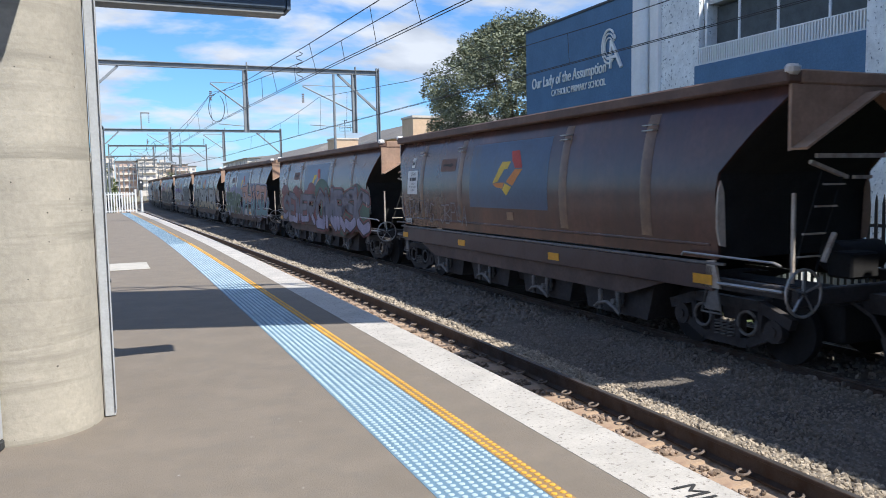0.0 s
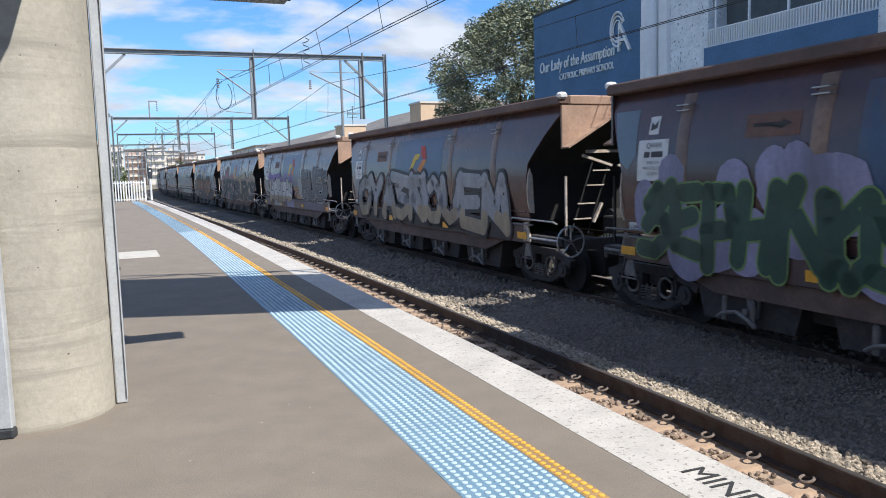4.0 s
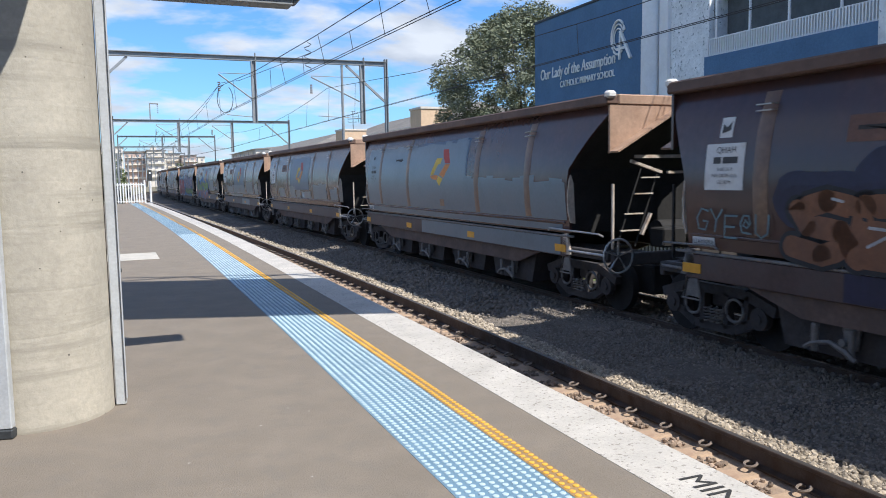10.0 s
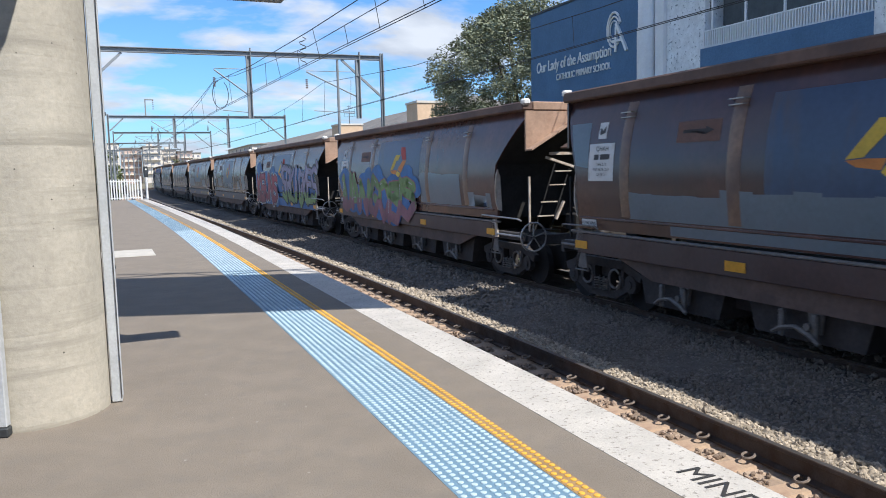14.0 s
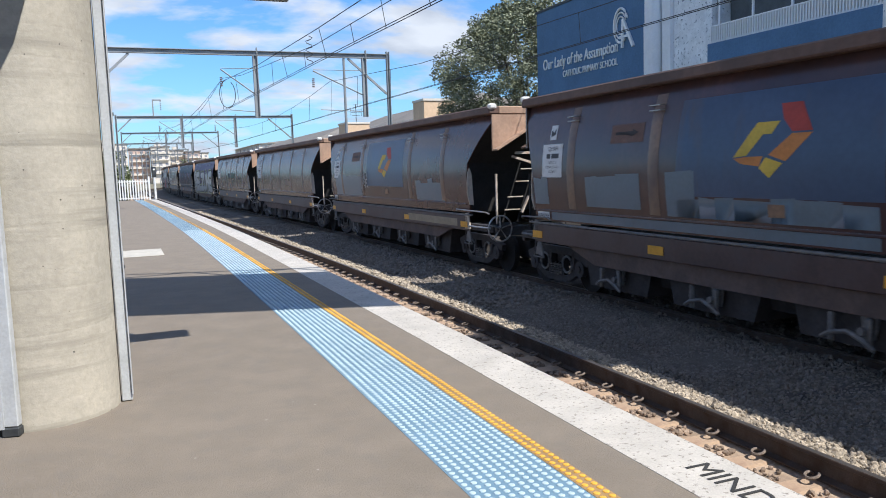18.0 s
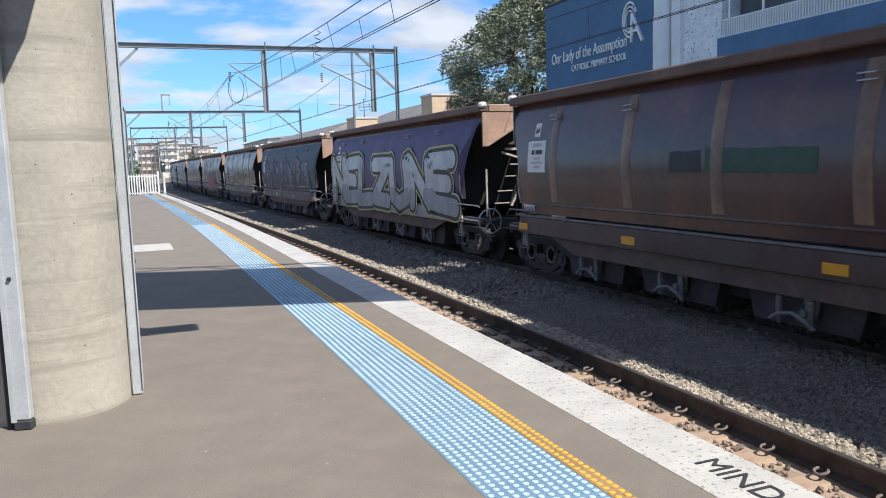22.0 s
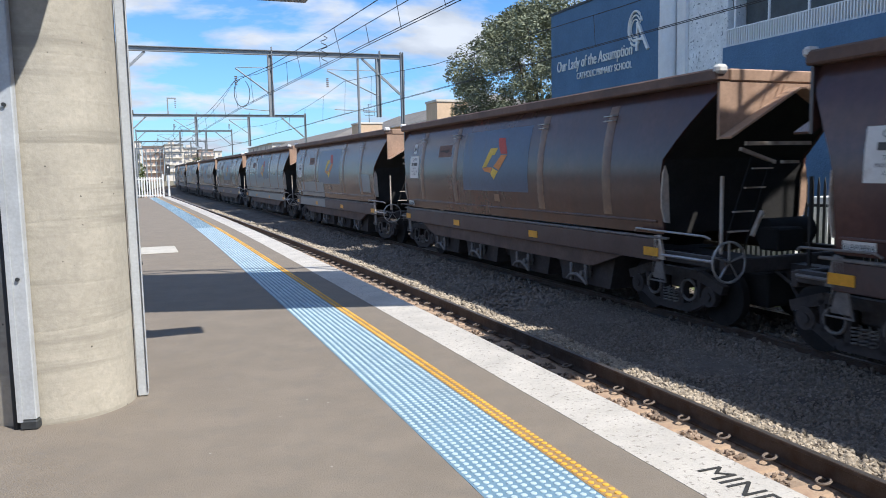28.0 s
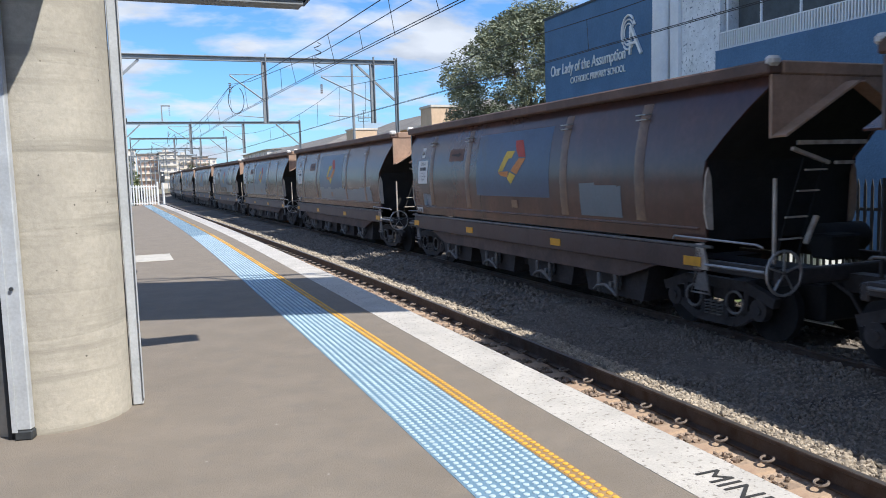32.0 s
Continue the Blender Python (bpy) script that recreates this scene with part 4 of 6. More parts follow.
def gantry(y, mast_x, drops, z, left=-2.2, depth=0.22):
    """Overhead line portal: beam on masts, with drop posts that carry the wires."""
    root = thing("overhead_gantry", "grey galvanised overhead line gantry across the tracks", "gantry", "overhead gantries", at=pose(0, y, 0))
    b = part("beam", bm_box(left + 0.09, mast_x - 0.08, -0.012, 0.012, z - depth + 0.031, z - 0.031), GALV_DULL, root)
    part("top_flange", bm_box(left + 0.09, mast_x - 0.08, -0.1, 0.1, z - 0.03, z), GALV_DULL, b)
    part("bottom_flange", bm_box(left + 0.09, mast_x - 0.08, -0.1, 0.1, z - depth, z - depth + 0.03), GALV_DULL, b)
    for x in (left, mast_x):
        m = part("mast", bm_box(x - 0.07, x - 0.035, -0.1, 0.1, -1.3, z + 0.12), GALV_DULL, root)
        part("mast_flange", bm_box(x + 0.045, x + 0.08, -0.1, 0.1, -1.3, z + 0.12), GALV_DULL, m)
        part("mast_web", bm_box(x - 0.034, x + 0.044, -0.012, 0.012, -1.3, z + 0.1), GALV_DULL, m)
    part("knee_brace", bm_beam((mast_x - 2.0, 0, z - depth - 0.02), (mast_x - 0.1, 0, z - 1.9), 0.10, 0.10), GALV_DULL, root)
    part("knee_brace", bm_beam((left + 1.1, 0, z - depth - 0.02), (left + 0.1, 0, z - 1.2), 0.10, 0.10), GALV_DULL, root)
    for x, low, wire_x in drops:
        d = part("drop_post", bm_box(x - 0.11, x - 0.07, -0.1, 0.1, low, z - depth), GALV_DULL, root)
        part("post_flange", bm_box(x + 0.07, x + 0.11, -0.1, 0.1, low, z + 0.15), GALV_DULL, d)
        part("post_web", bm_box(x - 0.069, x + 0.069, -0.012, 0.012, low, z - depth), GALV_DULL, d)
        part("stay_tube", bm_tube([(x, 0, low + 1.0), (wire_x - 0.3, 0, low + 2.15)], 0.035, 6), GALV_DULL, d)
        part("tie_rod", bm_tube([(x, 0, low + 2.2), (wire_x - 0.3, 0, low + 2.2)], 0.018, 6), GALV_DULL, d)
        part("steady_arm", bm_tube([(x, 0, low + 0.25), (wire_x, 0, low + 0.35)], 0.02, 6), GALV_DULL, d)
        ins = bmesh.new()
        for i in range(5):
            bm_cyl((wire_x - 0.3, 0), 0.06, "z", low + 1.75 - i * 0.09, low + 1.80 - i * 0.09, 10, into=ins)
        part("insulator", ins, CERAMIC, d, "brown ribbed insulator")
        loop = [(wire_x - 0.05 + 0.35 * math.cos(a), 0.05, low + 1.05 + 0.62 * math.sin(a)) for a in [radians(i) for i in range(100, 440, 20)]]
        if wire_x < 4:
            part("jumper_cable", bm_tube(loop, 0.016, 5), WIRE, d)
    return root


def wires():
    """Each track has a carrying wire and contact wires with droppers."""
    far_y = [66, 104, 140, 180]

    def strand(root, name, near_pts, zf, sag, r):
        pts = [Vector(p) for p in near_pts]
        y0, z0 = pts[-1].y, pts[-1].z
        c = pts[-1].x - bend(y0)
        for yb, zb in zip(far_y, zf):
            for i in range(1, 9):
                u = i / 8
                y = y0 + (yb - y0) * u
                pts.append(Vector((c + bend(y), y, z0 + (zb - z0) * u - sag * 4 * u * (1 - u))))
            y0, z0 = yb, zb
        part(name, bm_tube(pts, r, 5), WIRE, root)
        return pts

    def drop(root, ya, yb, top, low):
        for i in range(int((yb - ya) / 4.2)):
            y = ya + i * 4.2
            f = lambda P: [float(np.interp(y, [q.y for q in P], [q[k] for q in P])) for k in range(3)]
            part("dropper", bm_tube([f(top), f(low)], 0.007, 4), WIRE, root)

    A = thing("catenary", "dark overhead carrying and contact wires above the near track", "overhead wire", "overhead wires")
    for dx in (-0.05, 0.05):
        lowA = strand(A, "contact_wire", [(4.6 + dx, -12, 4.3), (3.76 + dx, 10.9, 4.3), (3.29 + dx, 20.1, 4.3), (2.69 + dx, 34.4, 4.3), (2.65 + dx, 36.3, 4.32)], (4.0, 4.3, 4.3, 4.3), 0, 0.009)
    topA = strand(A, "carrying_wire", [(4.6, -12, 6.2), (3.9, 5, 5.35), (3.5, 14.6, 5.07), (3.2, 19.6, 5.03), (2.9, 27, 5.15), (2.6, 36.3, 5.6)], (5.3, 5.8, 5.8, 5.8), 0.5, 0.011)
    midA = strand(A, "auxiliary_wire", [(4.7, -12, 4.9), (3.6, 12.8, 4.72), (3.3, 20, 4.74), (2.9, 31, 5.3), (2.75, 36.3, 5.8)], (5.1, 5.7, 5.7, 5.7), 0.7, 0.009)
    drop(A, -6, 60, topA, lowA)
    drop(A, -4, 30, midA, lowA)
    B = thing("catenary", "dark overhead carrying and contact wires above the far track", "overhead wire", "overhead wires")
    for dx in (-0.05, 0.05):
        lowB = strand(B, "contact_wire", [(8.6 + dx, -12, 4.12), (8.2 + dx, 10, 4.12), (7.9 + dx, 22, 4.12), (7.55 + dx, 36.3, 4.15)], (4.0, 4.3, 4.3, 4.3), 0, 0.009)
    topB = strand(B, "carrying_wire", [(8.7, -12, 5.7), (8.3, 6, 4.8), (8.1, 14, 4.78), (7.9, 24.6, 4.98), (7.68, 36.3, 5.71)], (5.3, 5.8, 5.8, 5.8), 0.6, 0.010)
    drop(B, -6, 60, topB, lowB)
    # slack jumper wires hanging between the strands
    for x, y, zt, zl in ((3.25, 20.5, 5.05, 4.3), (7.95, 21.5, 4.95, 4.12)):
        pts = [(x + 0.10 * math.sin(i * 1.4), y, zt + (zl - zt) * i / 16) for i in range(17)]
        part("jumper_wire", bm_tube(pts, 0.012, 5), WIRE, A if x < 5 else B)


column()
hanging_sign()
footbridge()
lid()
picket_fence()
gantry(36.3, 10.6, [(4.25, 4.05, 3.0), (9.4, 4.05, 7.2)], 7.05)
part("line_pole", bm_tube([(8.4, 36.3, -1.3), (8.4, 36.3, 6.8)], [0.08, 0.06], 8), GALV_DULL)
tagged(bpy.data.objects["line_pole"], "slim grey steel pole beside the gantry", "pole")
gantry(66.0, 11.6, [(2.7, 3.7, 1.3), (6.9, 3.7, 5.6)], 6.3)
def wire_bracket():
    root = thing("wire_bracket", "small grey upright bracket carrying a feeder wire on a gantry beam", "bracket", at=pose(0.6, 66.0, 6.3))
    part("upright", bm_box(-0.05, 0.05, -0.05, 0.05, 0.003, 1.2), GALV_DULL, root)
    part("arm", bm_box(-0.05, 0.64, -0.05, 0.05, 1.203, 1.30), GALV_DULL, root)
    ins = bmesh.new()
    for i in range(5):
        bm_cyl((0.58, 0), 0.05, "z", 1.14 - i * 0.16, 1.20 - i * 0.16, 8, into=ins)
    part("insulator", ins, CERAMIC, root, "brown ribbed insulator")


wire_bracket()
gantry(104.0, 9.4, [(3.0, 4.3, 0.6), (6.2, 4.3, 4.8)], 7.05)
gantry(140.0, 8.6, [(3.0, 4.3, 0.4), (6.2, 4.3, 4.6)], 7.2)
gantry(176.0, 10.4, [(3.6, 4.3, 2.4), (7.6, 4.3, 6.6)], 7.2, left=-4.5)
gantry(212.0, 16.0, [(8.4, 4.3, 7.6), (12.6, 4.3, 11.8)], 7.2, left=-1.5)
wires()

# ---- school building ----
NAVY_WALL = mat("navy_rendered_wall", (0.095, 0.180, 0.300), 0.85, var=0.12, scale=0.8, fine=10, bump=0.7, bump_scale=14, bump_dist=0.03)
WHITE_LETTER = mat("white_letters", (0.80, 0.80, 0.78), 0.5, var=0.03, bump=0)
PALE_PANEL = mat("pale_textured_panel", (0.76, 0.78, 0.79), 0.8, var=0.15, scale=1, fine=6, bump=0.8, bump_scale=9, bump_dist=0.04, dirt=(0.20, 0.24, 0.27), dirt_at=(0.60, 0.64), dirt_scale=9)
WHITE_RENDER = mat("white_render", (0.80, 0.80, 0.80), 0.7, var=0.06, scale=1, fine=10)
GREY_METAL = mat("grey_roof_sheet", (0.34, 0.36, 0.37), 0.6, 0.2, var=0.1, scale=1, fine=8)
SCREEN = mat("dark_mesh_screen", (0.10, 0.115, 0.12), 0.8, var=0.2, scale=3, fine=40, bump=0.4)


def text(name, body, size, m, material, parent, extrude=0.02, shear=0.0, width=None):
    cu = bpy.data.curves.new(name, "FONT")
    cu.body, cu.size, cu.extrude, cu.shear = body, size, extrude, shear
    ob = bpy.data.objects.new(name, cu)
    scene.collection.objects.link(ob)
    bpy.context.view_layer.update()
    me = bpy.data.meshes.new_from_object(ob.evaluated_get(bpy.context.evaluated_depsgraph_get()))
    bpy.data.objects.remove(ob)
    xs = [v.co.x for v in me.vertices]
    if width:
        k = width / (max(xs) - min(xs))
        for v in me.vertices:
            v.co.x = (v.co.x - min(xs)) * k
    me.materials.clear()
    me.materials.append(material)
    o = new(name, me)
    o.parent = parent
    o.matrix_basis = m
    return o


BX = 18.0


def wall_text_pose(y, z):
    return Matrix.Translation((BX - 0.03, y, z)) @ Matrix(((0, 0, -1, 0), (-1, 0, 0, 0), (0, 1, 0, 0), (0, 0, 0, 1)))


def school():
    root = thing("school_building", "navy rendered school building with white lettering and pale panels", "building")
    part("sign_wall", bm_box(BX, BX + 6, 25.75, 34.7, -1.3, 8.95), NAVY_WALL, root)
    part("roof_cap", bm_box(BX - 0.05, BX + 6, 25.75, 34.75, 8.955, 9.05), DARK_STEEL, root)
    part("round_column", bm_cyl((BX - 0.05, 25.35), 0.33, "z", -1.3, 9.6, 24), WHITE_RENDER, root, "pale round column")
    part("white_pier", bm_box(BX + 0.05, BX + 1, 24.45, 24.95, -1.3, 9.6), WHITE_RENDER, root)
    part("downpipe", bm_cyl((BX - 0.1, 25.80), 0.06, "z", -1.3, 6.9, 10), WHITE_RENDER, root)
    part("textured_panel", bm_box(BX + 0.2, BX + 6, 22.35, 24.44, -1.3, 9.6), PALE_PANEL, root, "pale speckled concrete panel")
    part("low_wall", bm_box(BX, BX + 0.3, 15.35, 22.34, -1.3, 5.55), NAVY_WALL, root)
    part("end_pier", bm_box(BX - 0.1, BX + 2, 13.2, 15.34, -1.3, 7.2), PALE_PANEL, root, "pale speckled concrete pier")
    part("main_wall", bm_box(BX + 3, BX + 6, -20, 22.3, -1.3, 7.7), NAVY_WALL, root)
    part("near_wall", bm_box(BX, BX + 3, -20, 13.1, -1.3, 5.55), NAVY_WALL, root)
    part("roof", bm_box(BX + 0.6, BX + 9, -20, 22.3, 7.75, 8.2), GREY_METAL, root)
    part("mesh_screen", bm_box(BX + 1.0, BX + 1.1, 14, 22.3, 5.6, 7.7), SCREEN, root)
    rail = part("balustrade", bm_box(BX + 0.1, BX + 0.16, 15.4, 22.3, 6.14, 6.18), WHITE_RENDER, root, "white vertical-bar balustrade")
    part("bottom_rail", bm_box(BX + 0.1, BX + 0.16, 15.4, 22.3, 5.57, 5.62), WHITE_RENDER, rail)
    b = None
    for i in range(63):
        m = pose(BX + 0.13, 15.45 + i * 0.11, 5.55)
        if b is None:
            b = part("bar", bm_box(-0.05, 0.05, -0.024, 0.024, 0.03, 0.60), WHITE_RENDER, rail, at=m)
        else:
            again(b, m)
    for y in (16.9, 18.85, 20.52, 22.1):
        part("roof_post", bm_box(BX + 0.3, BX + 0.36, y - 0.035, y + 0.035, 5.5, 7.75), WHITE_RENDER, root)
    text("lettering", "Our Lady of the Assumption", 0.72, wall_text_pose(34.05, 6.11), WHITE_LETTER, root, shear=0.1, width=6.3)
    text("lettering", "CATHOLIC PRIMARY SCHOOL", 0.42, wall_text_pose(32.2, 5.57), WHITE_LETTER, root, width=4.42)
    e = bmesh.new()
    for r, w, s in ((0.82, 0.10, 0.48), (0.62, 0.07, 0.38), (0.42, 0.06, 0.28)):
        pts = [(BX - 0.04, 27.53 - s * math.cos(a), 7.13 + r * 0.85 * math.sin(a)) for a in [radians(i) for i in range(20, 320, 15)]]
        bm_tube(pts, w / 2, 6, into=e)
    bm_beam((BX - 0.04, 27.35, 7.35), (BX - 0.04, 26.64, 6.16), 0.12, 0.12, into=e)
    bm_beam((BX - 0.04, 27.35, 7.35), (BX - 0.04, 27.42, 6.2), 0.09, 0.1, into=e)
    bm_beam((BX - 0.04, 27.6, 6.65), (BX - 0.04, 26.95, 6.65), 0.08, 0.1, into=e)
    part("emblem", e, WHITE_LETTER, root, "white ringed emblem")


school()

# ---- palisade fence behind the train ----
def palisade():
    root = thing("palisade_fence", "dark steel palisade fence behind the far track", "fence", at=pose(11.6, 0, -1.2))
    for z in (0.35, 1.75):
        part("fence_rail", bm_box(-0.02, 0.02, 2, 60, z, z + 0.06), DARK_STEEL, root)
    p0 = None
    for i in range(230):
        m = pose(-0.035, 3 + i * 0.155, 0)
        if p0 is None:
            p0 = part("pale", bm_prism([(-0.03, 0), (0.03, 0), (0.03, 2.2), (0, 2.36), (-0.03, 2.2)], "x", -0.01, 0.01), DARK_STEEL, root, at=m)
        else:
            again(p0, m)


palisade()
tagged(part("garden_wall", bm_box(12.2, 12.4, 13.2, 16.2, -1.3, 0.75), WHITE_FENCE), "low white rendered wall behind the palisade fence", "wall", kind="structure")

# ---- tree ----
BARK = mat("grey_bark", (0.12, 0.10, 0.08), 0.95, var=0.3, scale=4, fine=30, bump=0.6)
LEAF = mat("olive_leaf", (0.185, 0.20, 0.125), 0.55, var=0.3, scale=0.5, fine=3, bump=0)


def leaf_mesh(clumps, per, size, rnd, spread):
    vs, fs = [], []
    for c, r in clumps:
        for _ in range(per):
            d = Vector((rnd.gauss(0, 1), rnd.gauss(0, 1), rnd.gauss(0, 1))).normalized()
            p = c + Vector((d.x, d.y, d.z * 0.75)) * r * rnd.uniform(0.45, 1.08) ** 0.5
            a = Vector((rnd.gauss(0, 1), rnd.gauss(0, 1), rnd.gauss(0, 0.5))).normalized()
            b = a.cross(d + Vector((0.01, 0.3, 0.2))).normalized()
            s = size * rnd.uniform(0.6, 1.4)
            i = len(vs)
            vs += [p - a * s, p + b * s * 0.42, p + a * s, p - b * s * 0.42]
            fs.append((i, i + 1, i + 2, i + 3))
    me = bpy.data.meshes.new("crown")
    me.from_pydata([tuple(v) for v in vs], [], fs)
    me.materials.append(LEAF)
    return me


def tree(at, height, width, label, seed, per=260, clumps_n=60, size=0.16):
    rnd = random.Random(seed)
    root = thing("tree", label, "tree", at=pose(*at))
    part("trunk", bm_tube([(0, 0, 0), (0.05, 0.1, height * 0.25), (0, 0.2, height * 0.5)], [0.32, 0.26, 0.18], 10), BARK, root)
    clumps = []
    for i in range(clumps_n):
        a, h = rnd.uniform(0, 2 * math.pi), rnd.random()
        zz = height * (0.28 + 0.70 * h)
        lim = width * math.sin(math.pi * (0.16 + 0.78 * h)) ** 0.8
        rr = lim * rnd.uniform(0.25, 1.0) ** 0.6
        c = Vector((rr * math.cos(a) * 0.8, rr * math.sin(a), zz + rnd.uniform(-0.4, 0.4)))
        clumps.append((c, rnd.uniform(0.5, 1.15)))
    for i in range(16):
        c = clumps[i * 9][0]
        part("limb", bm_tube([(0, 0.1, height * rnd.uniform(0.2, 0.4)), tuple(c * 0.55 + Vector((0, 0, height * 0.12))), tuple(c)], [0.13, 0.07, 0.025], 6), BARK, root)
    cr = new("crown", leaf_mesh(clumps, per, size, rnd, 1))
    cr.parent = root


tree((23.5, 45.6, -1.2), 13.3, 7.9, "broad grey-green eucalypt tree beside the school", 5, per=240, clumps_n=470, size=0.10)

# ---- unseen box by the column, walls and deck added behind the viewpoint ----
# dark tone for added walls that block light and darken reflections
BLOCKER_DARK = mat("dark_brick_station", (0.10, 0.085, 0.08), 0.85, var=0.15, scale=1, fine=12, bump=0.3)


def loudspeaker():
    # unseen box of assumed form, added to cast the shadow on the column
    root = thing("loudspeaker", "unseen grey box on a bracket, added to shadow the column", "loudspeaker", at=pose(-1.73, 4.60, 2.80, 0, 0, 10))
    part("case", bm_prism([(-0.2, 0.0), (0.02, 0.02), (0.19, 0.34), (0.21, 0.8), (-0.2, 0.8)], "y", -0.13, 0.13), DARK_STEEL, root)
    part("bracket", bm_beam((0, 0.13, 0.5), (-0.12, 0.48, 0.5), 0.06, 0.06), GALV, root)


def added_walls():
    tagged(part("wall_west", bm_box(-5.6, -5.1, -14, 54, -1.4, 1.25), BLOCKER_DARK), "low dark wall added along the back of the platform", "wall", kind="structure")
    tagged(part("wall_south", bm_box(-5.0, 13.0, -14.6, -14.1, -1.4, 9.0), BLOCKER_DARK), "unseen plain dark wall added behind the platform", "wall", kind="structure")


def concourse():
    # unseen deck and wing, added to cut sun and sky light near the wagons
    root = thing("station_concourse", "unseen concrete deck added behind the footbridge to block light", "concourse", kind="structure")
    part("deck", bm_box(-9.0, 16.0, -14.0, -3.5, 7.0, 7.5), DECK, root)
    part("deck", bm_box(8.5, 16.0, -3.48, 2.5, 7.0, 7.34), DECK, root)
    part("wing_wall", bm_box(12.6, 13.0, -14.0, 1.6, -1.3, 6.38), BLOCKER_DARK, root)
    for x in (-3.0, 1.0, 5.0, 9.0, 13.0):
        part("deck_beam", bm_box(x - 0.2, x + 0.2, -14.0, -3.6, 6.4, 6.998), DECK, root)


loudspeaker()
added_walls()
concourse()

# ---- houses and flats along the line ----
ROOF_TILE = mat("grey_roof_tiles", (0.17, 0.155, 0.14), 0.9, var=0.2, scale=0.6, fine=5, bump=0.5, bump_scale=6, bump_dist=0.04)
TAN = mat("tan_render", (0.64, 0.46, 0.31), 0.85, var=0.1, scale=0.5, fine=5)
CREAM = mat("cream_render", (0.66, 0.60, 0.52), 0.85, var=0.1, scale=0.3, fine=4)
PINKISH = mat("pinkish_brick", (0.50, 0.37, 0.31), 0.85, var=0.12, scale=0.2, fine=3)
GLASS_DARK = mat("dark_window_glass", (0.24, 0.24, 0.26), 0.2, var=0.1, bump=0)
HEDGE = mat("hedge_leaf", (0.12, 0.14, 0.06), 0.7, var=0.35, scale=0.4, fine=3, bump=0)


def hip_house(x0, x1, y0, y1, eave, ridge, wall, label, windows=0):
    root = thing("house", label, "house", "houses beside the line")
    part("wall", bm_box(x0, x1, y0, y1, -1.4, eave), wall, root)
    bm = bmesh.new()
    o, xm, h = 0.5, (x0 + x1) / 2, min((x1 - x0), (y1 - y0)) * 0.45
    A = [bm.verts.new(v) for v in ((x0 - o, y0 - o, eave), (x1 + o, y0 - o, eave), (x1 + o, y1 + o, eave), (x0 - o, y1 + o, eave))]
    R = [bm.verts.new((xm, y0 + h, ridge)), bm.verts.new((xm, y1 - h, ridge))]
    for f in ((A[0], A[1], R[0]), (A[1], A[2], R[1], R[0]), (A[2], A[3], R[1]), (A[3], A[0], R[0], R[1]), (A[0], A[3], A[2], A[1])):
        bm.faces.new(f)
    roof = part("roof", bm, ROOF_TILE, root)
    part("gutter", bm_box(x0 - o - 0.12, x0 - o - 0.005, y0 - o, y1 + o, eave - 0.12, eave + 0.02), CREAM, roof)
    for i in range(windows):
        y = y0 + (i + 0.5) * (y1 - y0) / windows
        part("window", bm_box(x0 - 0.06, x0 - 0.01, y - 0.5, y + 0.5, eave - 1.6, eave - 0.5), GLASS_DARK, root)


def tan_block(x0, x1, y0, y1, top, label):
    root = thing("stair_tower", label, "building", "tan towers")
    part("wall", bm_box(x0, x1, y0, y1, -1.4, top), TAN, root)
    part("parapet", bm_box(x0 - 0.08, x1 + 0.08, y0 - 0.08, y1 + 0.08, top + 0.002, top + 0.18), CREAM, root)


hip_house(27, 39, 68, 112, 6.6, 9.1, TAN, "long brick school hall with a grey tiled hip roof", 8)
hip_house(25, 37, 116, 176, 6.2, 8.7, TAN, "brick terrace with a grey tiled hip roof", 8)
hip_house(24, 32, 60, 67.5, 5.6, 7.0, CREAM, "small tan house with a grey tiled roof", 2)
tan_block(21.2, 23.97, 59.5, 62.1, 6.97, "tan rendered stair tower above the roofs")
tan_block(21.08, 23.84, 84.0, 87.0, 6.66, "tan rendered stair tower beside the hall")
hip_house(30, 46, 205, 255, 9.2, 10.2, CREAM, "cream rendered long low building", 6)
hip_house(29, 38, 183, 196, 7.6, 9.2, CREAM, "small house with a dark hip roof", 2)


def aerial():
    root = thing("roof_aerial", "thin metal television aerial above the tiled roof", "aerial", at=pose(23.04, 86.5, 6.845))
    part("pole", bm_tube([(0, 0, 0), (0, 0, 2.2)], 0.04, 6), DARK_STEEL, root)
    for z, w in ((2.1, 0.25), (1.5, 0.7), (1.25, 0.6), (0.9, 0.5)):
        part("rod", bm_tube([(-w, 0, z), (w, 0, z + 0.05)], 0.025, 5), DARK_STEEL, root)
    for dx in (-0.6, 0.65):
        part("dipole", bm_tube([(dx, 0, 0.9), (dx, 0, 1.8)], 0.02, 5), DARK_STEEL, root)


aerial()


